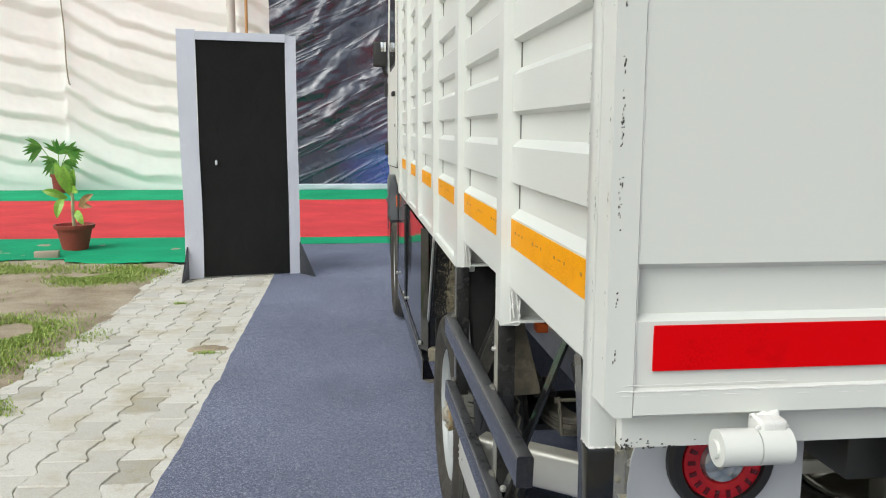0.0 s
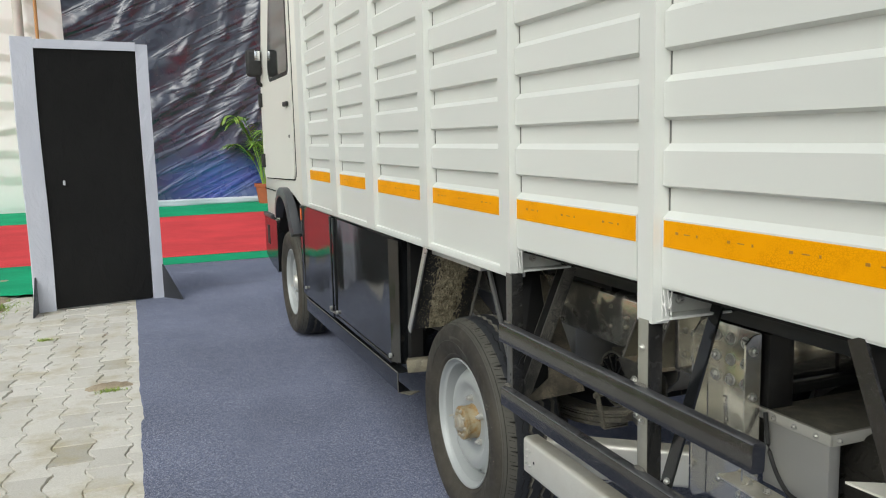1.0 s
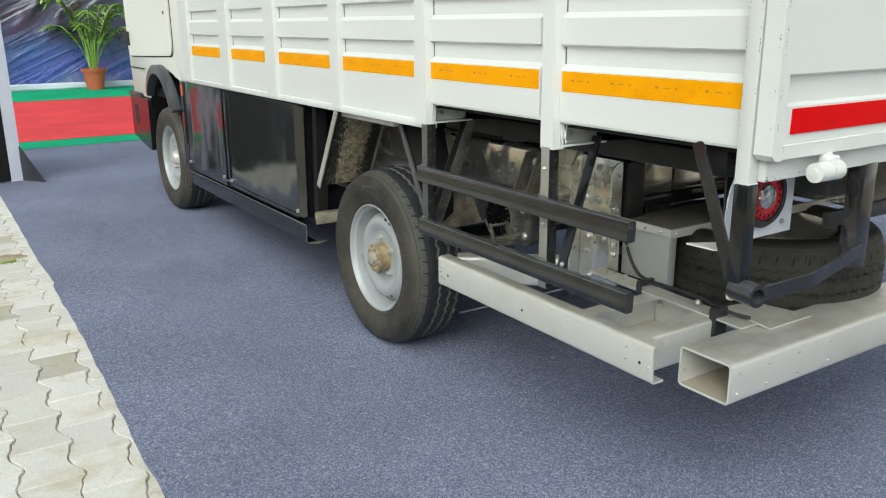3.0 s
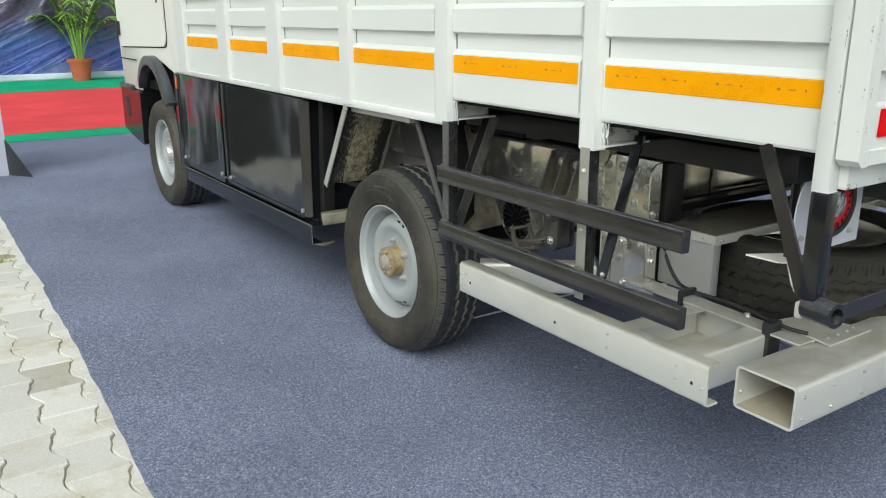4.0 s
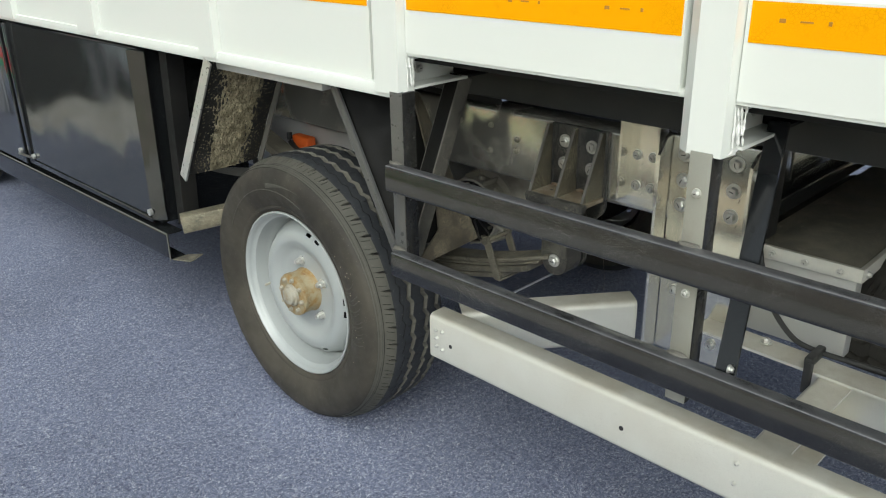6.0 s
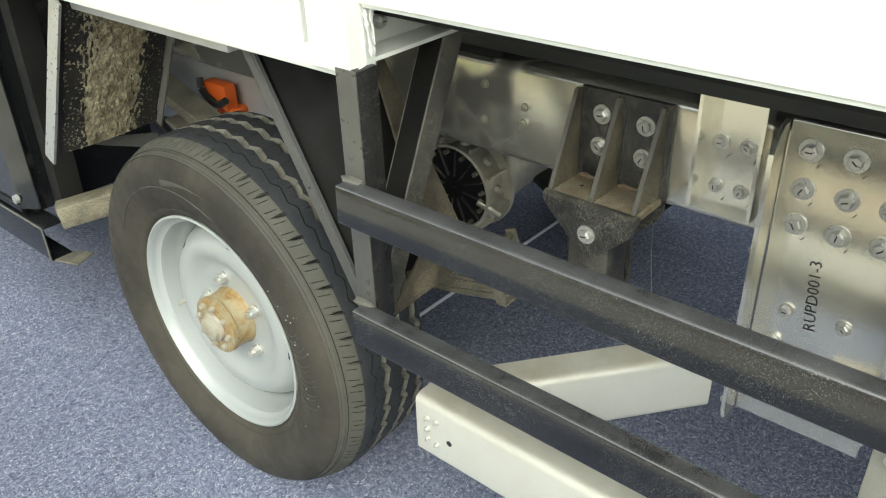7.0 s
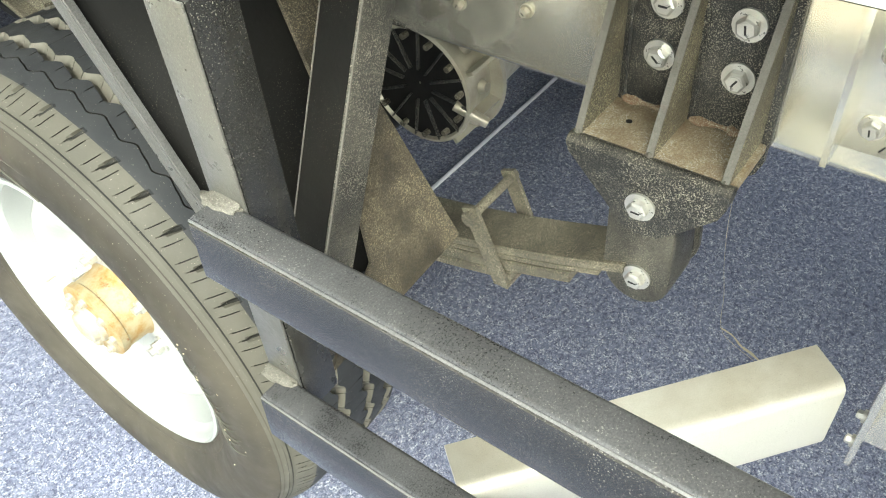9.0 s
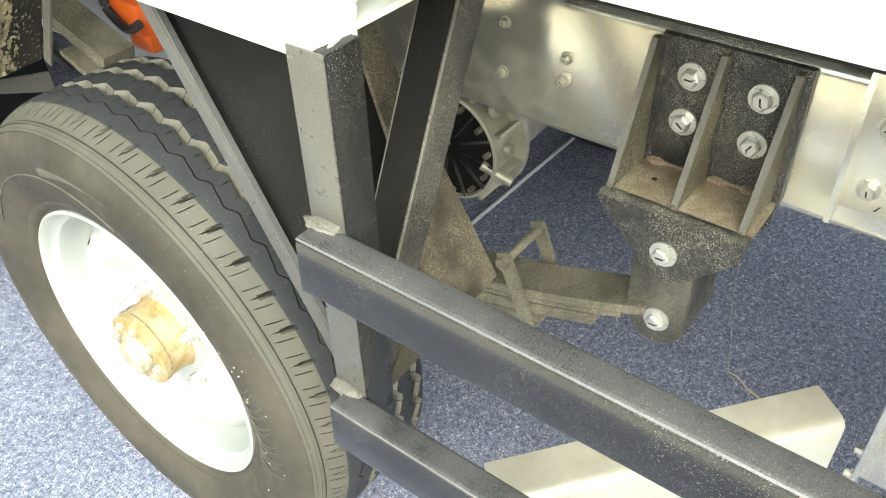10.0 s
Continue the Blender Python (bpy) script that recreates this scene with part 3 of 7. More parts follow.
def hose(bm, pts, r, n=8):
    """A bent round cable through the points."""
    pts = [Vector(p) for p in pts]
    fine = []
    for i in range(len(pts) - 1):
        p0, p1, p2, p3 = pts[max(i - 1, 0)], pts[i], pts[i + 1], pts[min(i + 2, len(pts) - 1)]
        for k in range(5):
            s = k / 5
            fine.append(0.5 * ((2 * p1) + (p2 - p0) * s + (2 * p0 - 5 * p1 + 4 * p2 - p3) * s * s + (3 * p1 - p0 - 3 * p2 + p3) * s ** 3))
    fine.append(pts[-1])
    rings = []
    for i, p in enumerate(fine):
        d = fine[min(i + 1, len(fine) - 1)] - fine[max(i - 1, 0)]
        u, w, _ = basis(d)
        rings.append([bm.verts.new(p + (u * math.cos(2 * math.pi * k / n) + w * math.sin(2 * math.pi * k / n)) * r) for k in range(n)])
    for i in range(len(rings) - 1):
        for k in range(n):
            bm.faces.new((rings[i][k], rings[i][(k + 1) % n], rings[i + 1][(k + 1) % n], rings[i + 1][k]))
    bm.faces.new(rings[0][::-1])
    bm.faces.new(rings[-1])
    return bm


def slab(bm, pts, thick):
    """A flat plate: corners pts, given depth along thick."""
    d = Vector(thick)
    a = [bm.verts.new(Vector(p)) for p in pts]
    b = [bm.verts.new(Vector(p) + d) for p in pts]
    n = len(pts)
    bm.faces.new(a)
    bm.faces.new(b[::-1])
    for i in range(n):
        bm.faces.new((a[i], b[i], b[(i + 1) % n], a[(i + 1) % n]))
    return bm


def lathe(bm, profile, cx, cy, cz, n=64, closed=False, drop=()):
    """Turn (x, r) points round an x axis through (cy, cz); x counts from cx. drop: (ring, sector) faces left open."""
    rings = []
    for x, r in profile:
        rings.append([bm.verts.new((cx + x, cy + r * math.cos(2 * math.pi * k / n), cz + r * math.sin(2 * math.pi * k / n))) for k in range(n)])
    m = len(rings)
    for i in range(m if closed else m - 1):
        for k in range(n):
            if (i, k) in drop:
                continue
            bm.faces.new((rings[i][k], rings[i][(k + 1) % n], rings[(i + 1) % m][(k + 1) % n], rings[(i + 1) % m][k]))
    return bm


def bolt_mesh(name, r, h, washer, material):
    """Hexagon head on a round washer, axis along -x from x = 0."""
    bm = fresh()
    rod(bm, (0, 0, 0), (-0.0025, 0, 0), washer, 16)
    n = 6
    out = [[], [], []]
    for k, (x, q) in enumerate(((-0.0025, r), (-0.0025 - h * 0.8, r), (-0.0025 - h, r * 0.8))):
        out[k] = [bm.verts.new((x, q * math.cos(2 * math.pi * j / n), q * math.sin(2 * math.pi * j / n))) for j in range(n)]
    for k in (0, 1):
        for j in range(n):
            bm.faces.new((out[k][j], out[k][(j + 1) % n], out[k + 1][(j + 1) % n], out[k + 1][j]))
    bm.faces.new(out[2])
    rod(bm, (-0.0020 - h, 0, 0), (-0.0030 - h, 0, 0), r * 0.62, 14)
    me = mesh_of(name, bm, material)
    me.materials.append(M_INK)
    i = len(me.polygons)
    bm = bmesh.new()
    bm.from_mesh(me)
    box(bm, -0.0034 - h, -0.0028 - h, -r * 0.42, r * 0.42, -r * 0.09, r * 0.09)
    bm.faces.ensure_lookup_table()
    for f in bm.faces[i:]:
        f.material_index = 1
    bm.to_mesh(me)
    bm.free()
    return me


ME_BOLT_BIG = bolt_mesh("bolt", 0.0098, 0.008, 0.0145, M_ZINC)
ME_BOLT = bolt_mesh("bolt", 0.0075, 0.007, 0.0105, M_ZINC)
ME_BOLT_SMALL = bolt_mesh("bolt", 0.0048, 0.005, 0.0068, M_ZINC)
ME_BOLT_DULL = bolt_mesh("bolt", 0.0052, 0.006, 0.0072, M_CAST)
ME_RIVET = bolt_mesh("rivet", 0.0030, 0.0025, 0.0040, M_ZINC)


def bolts(me, spots, parent, turn=None, name="bolt"):
    for i, s in enumerate(spots):
        m = Matrix.Translation(s) @ (turn if turn is not None else Matrix.Identity(4)) @ Matrix.Rotation(0.7 * i, 4, "X")
        piece(name, me, m, parent)


FACE_REAR = Matrix.Rotation(radians(90), 4, "Z")
FACE_UP = Matrix.Rotation(radians(90), 4, "Y")

# ---- the lorry: left flank near x = 0.27, tail at y = 0.83, nose at y = 6.5 ----
XL, XR, XC = 0.265, 1.835, 1.05
SILL_REAR, SILL = 0.975, 0.900
TOP = 2.45
truck = thing("truck", (XC, 3.6, 0.0), "white slat-sided electric cargo truck parked on the blue carpet", "truck")

# posts: rear edge and front edge along the flank
POSTS = [(1.503, 1.588), (2.146, 2.246), (2.792, 2.900), (3.448, 3.605), (4.100, 4.260), (4.800, 4.985)]
CORNER = (0.838, 0.925)


def flank_profile():
    """Pressed sheet, from the sill upwards, as (depth, z)."""
    out = [(0.018, SILL_REAR), (0.018, 1.108)]
    z = 1.108
    while z < TOP - 0.14:
        out += [(0.034, z + 0.014), (0.034, z + 0.058), (0.018, z + 0.064), (0.018, z + 0.130)]
        z += 0.130
    out.append((0.018, TOP))
    return out


def flank(y0, y1, sill, sign, name, label):
    bm = fresh()
    prof = flank_profile()
    prof[0] = (0.018, sill)
    base = XL if sign > 0 else XR
    rows = []
    for y in (y0, y1):
        rows.append([bm.verts.new((base + sign * d, y, z)) for d, z in prof])
    back_rows = []
    for y in (y0, y1):
        back_rows.append([bm.verts.new((base + sign * 0.055, y, z)) for z in (sill, TOP)])
    for i in range(len(prof) - 1):
        bm.faces.new((rows[0][i], rows[1][i], rows[1][i + 1], rows[0][i + 1]))
    bm.faces.new((back_rows[0][0], back_rows[0][1], back_rows[1][1], back_rows[1][0]))
    bm.faces.new((rows[0][0], back_rows[0][0], back_rows[1][0], rows[1][0]))
    bm.faces.new((rows[0][-1], rows[1][-1], back_rows[1][1], back_rows[0][1]))
    for k in (0, 1):
        bm.faces.new(rows[k] + [back_rows[k][1], back_rows[k][0]])
    return part(name, bm, M_WHITE, truck, label, smooth=False)


ME_MARKS = [(dy, mesh_of("printed_mark", boxed(-0.0003, 0.0003, -w / 2, w / 2, -h / 2, h / 2), M_PRINT, False)) for dy, w, h in ((0.030, 0.008, 0.005), (0.0, 0.016, 0.002), (-0.028, 0.004, 0.005))]


def tape_strip(parent, y0, y1, z0, z1, x, n_marks):
    t = part("reflective_tape", boxed(x - 0.0012, x + 0.001, y0, y1, z0, z1), M_ORANGE, parent, "orange honeycomb reflective tape strip", smooth=False)
    for k in range(n_marks):
        yc = y1 - (k + 0.5) * (y1 - y0) / n_marks
        for dy, me in ME_MARKS:
            ob = new("printed_mark", me)
            ob.matrix_basis = Matrix.Translation((x - 0.0016, yc + dy, (z0 + z1) / 2 + 0.004))
            under(ob, truck)


# Thin grey strip that puts the shade of the rib-end gap into colour.
ME_SLOT = mesh_of("rib_gap_strip", boxed(-0.0012, 0.0012, -0.0016, 0.0016, -0.022, 0.022), M_SLOT, False)
bays = [(CORNER[1], POSTS[0][0], SILL_REAR), (POSTS[0][1], POSTS[1][0], SILL_REAR)]
bays += [(POSTS[k][1], POSTS[k + 1][0], SILL) for k in range(1, 5)]
for k, (y0, y1, sill) in enumerate(bays):
    p = flank(y0, y1, sill, 1, "side_panel", "ribbed white pressed-steel side panel")
    tape_strip(p, y0 + (0.004 if k else 0.0), y1 - 0.006, 1.0525, 1.1045, XL + 0.018, (4, 3, 3, 3, 2, 2)[k])
    z = 1.108
    while z < TOP - 0.14:
        piece("rib_gap_strip", ME_SLOT, Matrix.Translation((XL + 0.0332, y1 - 0.0018, z + 0.036)), p)
        z += 0.130
    flank(y0, y1, sill, -1, "side_panel", "ribbed white pressed-steel side panel")


def post(y0, y1, z0, sign, tall=True):
    """Hat-section upright with a narrower raised face."""
    bm = fresh()
    base = XL if sign > 0 else XR
    w = y1 - y0
    cut = min(0.030, w * 0.35)
    out = [(0.036, y0), (0.000, y0 + 0.004), (0.000, y1 - cut), (0.016, y1 - cut * 0.35), (0.036, y1)]
    rows = [[bm.verts.new((base + sign * d, y, z)) for d, y in out] for z in (z0, TOP + 0.01)]
    for i in range(len(out)):
        j = (i + 1) % len(out)
        bm.faces.new((rows[0][i], rows[0][j], rows[1][j], rows[1][i]))
    bm.faces.new(rows[0])
    bm.faces.new(rows[1][::-1])
    return part("body_post", bm, M_WHITE, truck, "white welded steel upright of the side", smooth=False)


for sign in (1, -1):
    for k, (y0, y1) in enumerate(POSTS):
        post(y0, y1, 0.898 if k < 2 else SILL, sign)

# the sill's lower lip along the front bays, with a thin bottom edge
for x0, x1 in ((XL + 0.002, XL + 0.05), (XR - 0.05, XR - 0.002)):
    part("sill_rail", boxed(x0 + 0.004, x1, POSTS[1][0] + 0.01, POSTS[5][1], SILL - 0.012, SILL + 0.014, 0.004), M_WHITE, truck, "white sill rail under the side")
    part("sill_rail", boxed(x0 + 0.019 if x0 < 1 else x0, x1 if x0 < 1 else x1 - 0.019, CORNER[1], POSTS[1][0], SILL_REAR - 0.006, SILL_REAR + 0.006, 0.002), M_WHITE, truck)

# corner posts at the tail, and the gate's stiles behind them with a narrow gap between
for sign, base in ((1, XL), (-1, XR)):
    part("corner_post", boxed(min(base - sign * 0.010, base + sign * 0.022), max(base - sign * 0.010, base + sign * 0.022), 0.8845, 0.9185, 0.903, TOP + 0.01, 0.002), M_WHITE, truck, "white corner post with chipped paint")

# tailgate frame, sheet, recess and lower rail
TG = CORNER[0]
gate = part("tailgate", boxed(XL + 0.026, XR - 0.026, TG + 0.012, TG + 0.045, 0.96, TOP, 0.002), M_WHITE, truck, "white steel tailgate with a red reflective strip")
for x0, x1, xm in ((XL - 0.009, XL + 0.0225, XL - 0.009), (XR - 0.0225, XR + 0.009, XR + 0.009)):
    inner_x = x1 if xm == x0 else x0
    cut = 0.012 if xm == x0 else -0.012
    part("gate_stile", slab(fresh(), [(xm + cut, TG - 0.0028, 0.957), (inner_x, TG - 0.0028, 0.957), (inner_x, TG - 0.0028, TOP), (xm, TG - 0.0028, TOP), (xm, TG - 0.0028, 0.969)], (0, 0.0438, 0)), M_WHITE, gate)
bm = fresh()
prof = [(0.0, 0.957), (-0.004, 0.960), (-0.004, 0.986), (0.002, 0.989), (-0.001, 1.064), (0.016, 1.072), (0.016, 1.118), (-0.001, 1.127), (-0.001, TOP), (0.02, TOP), (0.02, 0.957)]
rows = [[bm.verts.new((x, TG + d, z)) for d, z in prof] for x in (XL + 0.0235, XR - 0.0235)]
for i in range(len(prof)):
    j = (i + 1) % len(prof)
    bm.faces.new((rows[0][i], rows[0][j], rows[1][j], rows[1][i]))
bm.faces.new(rows[0])
bm.faces.new(rows[1][::-1])
part("gate_sheet", bm, M_WHITE, gate, "white pressed sheet with a recessed band", smooth=False)
red = part("reflective_tape", boxed(0.309, XR - 0.04, TG - 0.0028, TG - 0.0003, 1.009, 1.0595), M_RED_TAPE, gate, "red honeycomb reflective tape", smooth=False)
part("weld_bead", ragged(fresh(), (XL + 0.004, TG - 0.0035, 0.9865), (XR - 0.01, TG - 0.0035, 0.9885), 0.0015, 1, 0.0010), M_WELD, gate)
part("weld_bead", ragged(fresh(), (XL + 0.010, TG - 0.0035, 0.9815), (XL + 0.30, TG - 0.0035, 0.9790), 0.0007, 2, 0.0012), M_WELD, gate)
part("weld_bead", ragged(fresh(), (XL + 0.010, TG - 0.0032, 0.9930), (XL + 0.20, TG - 0.0010, 0.9940), 0.0007, 3, 0.0012), M_WELD, gate)
part("weld_bead", ragged(fresh(), (XL + 0.0240, TG - 0.0005, 0.985), (XL + 0.0240, TG - 0.0005, TOP - 0.01), 0.0015, 4, 0.0003), M_WELD, gate)
tail_bar = part("tail_crossmember", boxed(XL + 0.0225, XR - 0.0225, TG + 0.030, TG + 0.075, 0.908, 0.9585, 0.003), M_WHITE, truck, "white rear floor crossmember")

# round gate hinges
for hx in (0.378, 1.62):
    h = part("gate_hinge", rod(fresh(), (hx, TG - 0.020, 0.926), (hx + 0.043, TG - 0.020, 0.926), 0.0205, 28), M_WHITE, truck, "white barrel hinge of the tailgate")
    part("hinge_barrel", rod(fresh(), (hx + 0.0442, TG - 0.020, 0.926), (hx + 0.081, TG - 0.020, 0.926), 0.0205, 28), M_WHITE, h)
    part("hinge_pin", rod(fresh(), (hx - 0.004, TG - 0.020, 0.925), (hx - 0.0002, TG - 0.020, 0.925), 0.010, 18), M_WHITE, h)
    part("hinge_weld", boxed(hx + 0.046, hx + 0.078, TG - 0.026, TG + 0.006, 0.936, 0.957, 0.005, 3), M_WELD, h)
    part("hinge_weld", ragged(fresh(), (hx + 0.042, TG - 0.022, 0.947), (hx + 0.082, TG - 0.020, 0.948), 0.0060, 5, 0.003), M_WELD, h)
    part("hinge_weld", ragged(fresh(), (hx + 0.044, TG - 0.004, 0.957), (hx + 0.080, TG - 0.004, 0.957), 0.0050, 6, 0.003), M_WELD, h)

# paint chips in two broken lines down the corner post, and the ragged weld at its foot
verts, faces = [], []
rng = random.Random(5)
for z0, z1 in ((1.02, 1.035), (1.08, 1.10), (1.16, 1.22), (1.25, 1.31), (1.325, 1.345), (1.39, 1.47), (1.50, 1.53), (1.56, 1.66), (1.72, 1.80)):
    for k in range(int((z1 - z0) * 620)):
        z = rng.uniform(z0, z1)
        w, hh = rng.uniform(0.0004, 0.0011), rng.uniform(0.0005, 0.0024)
        i = len(verts)
        if rng.random() < 0.55:
            y = rng.choice((0.9165, 0.8868, 0.8868, 0.8420)) + rng.gauss(0, 0.0006)
            verts += [(XL - 0.0103, y - w, z - hh), (XL - 0.0103, y + w, z - hh * 0.6), (XL - 0.0103, y + w * 0.8, z + hh), (XL - 0.0103, y - w * 0.7, z + hh * 0.7)]
        else:
            x = XL + 0.001 + rng.gauss(0, 0.0010)
            verts += [(x - w, TG - 0.0031, z - hh), (x + w, TG - 0.0031, z - hh * 0.6), (x + w * 0.8, TG - 0.0031, z + hh), (x - w * 0.7, TG - 0.0031, z + hh * 0.7)]
        faces.append((i, i + 1, i + 2, i + 3))
for k in range(46):
    x, z = XL + 0.0225 + 0.16 * rng.random() ** 2.2, 0.9085 + 0.012 * rng.random() ** 2.5
    w, hh = rng.uniform(0.0006, 0.0022), rng.uniform(0.0005, 0.0016)
    i = len(verts)
    verts += [(x - w, TG + 0.0296, z - hh), (x + w, TG + 0.0296, z - hh * 0.6), (x + w * 0.8, TG + 0.0296, z + hh), (x - w * 0.7, TG + 0.0296, z + hh * 0.7)]
    faces.append((i, i + 1, i + 2, i + 3))
me = bpy.data.meshes.new("paint_chips")
me.from_pydata(verts, [], faces)
me.materials.append(M_DUSTY)
tagged(under(new("paint_chips", me), truck), "dark chips in the white paint", "", "", "stuff")
rng = random.Random(9)
pts = [(XL - 0.009 + 0.0025 * k, 0.886 + rng.uniform(-0.001, 0.001), 0.9035 + rng.uniform(-0.0015, 0.001)) for k in range(13)]
part("weld_bead", hose(fresh(), pts, 0.0026, 6), M_WELD, truck)
pts = [(XL - 0.008 + rng.uniform(-0.001, 0.001), 0.886 + 0.0028 * k, 0.9035 + rng.uniform(-0.0015, 0.001)) for k in range(12)]
part("weld_bead", hose(fresh(), pts, 0.0022, 6), M_WELD, truck)

# cargo floor, headboard and roof bows closing the body
part("cargo_floor", boxed(XL + 0.05, XR - 0.05, 0.89, POSTS[5][1], 0.955, 0.985), M_DARK, truck, "dark underside of the cargo floor", smooth=False)
part("headboard", boxed(XL + 0.04, XR - 0.04, POSTS[5][1] - 0.03, POSTS[5][1], 0.90, TOP), M_WHITE, truck, "white front bulkhead of the cargo body", smooth=False)

# floor crossmembers behind the two rear posts: white at the end, black further in
for (y0, y1), zt in ((POSTS[0], 0.975), (POSTS[1], 0.975)):
    c = (y0 + y1) / 2 - 0.01
    xm = part("floor_crossmember", sweep(fresh(), channel(0.045, 0.062, 0.005), (XL + 0.037, c + 0.004, 0.936), (XL + 0.185, c + 0.004, 0.936), (0, -1, 0)), M_WHITE, truck, "white painted channel bracket under the floor")
    part("crossmember_beam", sweep(fresh(), channel(0.04, 0.06, 0.005), (XL + 0.186, c + 0.002, 0.936), (XR - 0.05, c + 0.002, 0.936), (0, -1, 0)), M_DARK, xm)
    for k, dx in enumerate((0.022, 0.030)):
        part("weld_bead", ragged(fresh(), (XL + dx, y0 - 0.004, 0.966), (XL + dx + 0.003, y0 - 0.006, 0.914 + 0.012 * k), 0.0027, y0 + k, 0.0016), M_WELD, xm)
    part("weld_bead", ragged(fresh(), (XL + 0.018, y0 - 0.001, 0.968), (XL + 0.020, y0 - 0.001, 0.908), 0.0026, 7, 0.002), M_WELD, xm)
    part("weld_bead", ragged(fresh(), (XL + 0.036, c - 0.040, 0.968), (XL + 0.036, c - 0.040, 0.912), 0.0030, 8, 0.002), M_WELD, xm)
    part("weld_bead", ragged(fresh(), (XL + 0.006, y0 - 0.001, 0.903), (XL + 0.050, c - 0.030, 0.905), 0.0036, 9, 0.002), M_WELD, xm)
    part("weld_bead", hose(fresh(), [(XL + 0.020 + 0.010 * k, c - 0.026 + 0.002 * (k % 2), 0.902) for k in range(3)], 0.004, 6), M_WELD, xm)
    bolts(ME_BOLT, [(XL + 0.085, c - 0.001, 0.935), (XL + 0.150, c - 0.001, 0.938)], xm, FACE_REAR)
for y in (2.72, 3.35, 4.0, 4.7, 1.02):
    part("floor_crossmember", boxed(XL + 0.055, XR - 0.055, y - 0.03, y + 0.03, 0.895, 0.955, 0.004), M_DARK, truck)
for x in (0.60, 1.44):
    part("body_runner", boxed(x, x + 0.06, 0.92, 4.95, 0.832, 0.895, 0.004), M_RUNNER, truck, "dusty black longitudinal runner on the chassis")

# ---- chassis ----
RX, RZ0, RZ1 = 0.658, 0.634, 0.797
for x, d in ((RX, 1), (2 * XC - RX, -1)):
    rail = part("chassis_rail", sweep(fresh(), channel(0.055, RZ1 - RZ0, 0.006), (x, 1.605 if d > 0 else 1.12, (RZ0 + RZ1) / 2), (x, 6.2, (RZ0 + RZ1) / 2), (d, 0, 0)), M_OVERSPRAY, truck, "zinc-coloured steel chassis rail with black paint drift")
    if d > 0:
        bolts(ME_BOLT_DULL, [(RX, 2.183, 0.731), (RX, 2.185, 0.704), (RX, 2.262, 0.753), (RX, 2.264, 0.692), (RX, 2.36, 0.75)], rail)
for y in (2.30, 3.4, 4.6):
    part("chassis_crossmember", boxed(RX + 0.01, 2 * XC - RX - 0.01, y - 0.03, y + 0.03, 0.655, 0.78, 0.004), M_DARK, truck)

part("chassis_crossmember", boxed(0.715, 0.910, 1.656, 1.662, 0.642, 0.800, 0.001), M_GALV, truck, "zinc-coloured rear cross plate of the frame")
part("chassis_crossmember", boxed(0.924, 1.385, 1.656, 1.662, 0.642, 0.780, 0.001), M_GALV, truck, "zinc-coloured rear cross plate of the frame")
# Dark bar added behind the slit between the plates, giving it its shade.
part("chassis_crossmember", boxed(0.904, 0.930, 1.664, 1.690, 0.642, 0.810, 0.001), M_DARK, truck)
part("frame_end", boxed(0.640, 0.712, 1.588, 1.630, 0.640, 0.815, 0.003), M_BLACK_MATT, truck, "black box bracket at the frame's end")

# spring hanger: back plate, shelf bent down into a cheek, three gussets
HX = 0.648
hanger = part("spring_hanger", boxed(HX, RX - 0.0005, 1.933, 2.078, 0.643, 0.791, 0.002), M_DUSTY, truck, "black spring hanger bracket with dusty gussets")
part("shelf", boxed(0.578, HX, 1.935, 2.088, 0.640, 0.6495, 0.002), M_SHELF, hanger, "shelf caked in brown dust")
part("bend", rod(fresh(), (0.5782, 1.935, 0.6422), (0.5782, 2.088, 0.6422), 0.0078, 18), M_STRUT, hanger, "dusty rounded bend of the shelf")
for y in (1.944, 2.012, 2.081):
    part("gusset", slab(fresh(), [(HX, y - 0.0045, 0.788), (HX - 0.010, y - 0.0045, 0.788), (0.580, y - 0.0035, 0.6492), (HX, y - 0.0035, 0.6492)], (0, 0.007, 0)), M_GUSSET, hanger, "gusset browned with road dust")
    part("gusset_edge", sweep(fresh(), rect(0.0014, 0.0066), (0.5790, y, 0.650), (0.6374, y - 0.001, 0.7875), (-0.92, 0, 0.38)), M_EDGE, hanger, "pale dusty edge of the gusset")
    part("weld_bead", ragged(fresh(), (0.5765, y, 0.6515), (0.5835, y, 0.6505), 0.0042, y * 7, 0.001), M_BLOB, hanger)
CHEEK = [(1.936, 0.6435), (2.087, 0.6435), (2.086, 0.634), (2.064, 0.611), (2.028, 0.574), (2.015, 0.568), (1.992, 0.570), (1.975, 0.584), (1.941, 0.617), (1.936, 0.630)]
part("cheek", slab(fresh(), [(0.5775, y, z) for y, z in CHEEK], (-0.007, 0, 0)), M_DUSTY, hanger)
part("cheek", slab(fresh(), [(0.655, y, z - 0.008) for y, z in CHEEK], (0.007, 0, 0)), M_DUSTY, hanger)
bolts(ME_BOLT_BIG, [(HX, 2.041, 0.755), (HX, 2.042, 0.705), (HX, 1.971, 0.753), (HX, 1.971, 0.704)], hanger)
bolts(ME_BOLT_BIG, [(0.5705, 2.010, 0.601)], hanger)
bm = fresh()
for y in (1.950, 2.006, 2.019, 2.072):
    ragged(bm, (HX - 0.0005, y, 0.652), (HX - 0.0005, y, 0.782), 0.0034, y * 3, 0.0008)
part("weld_bead", bm, M_DUSTY, hanger)
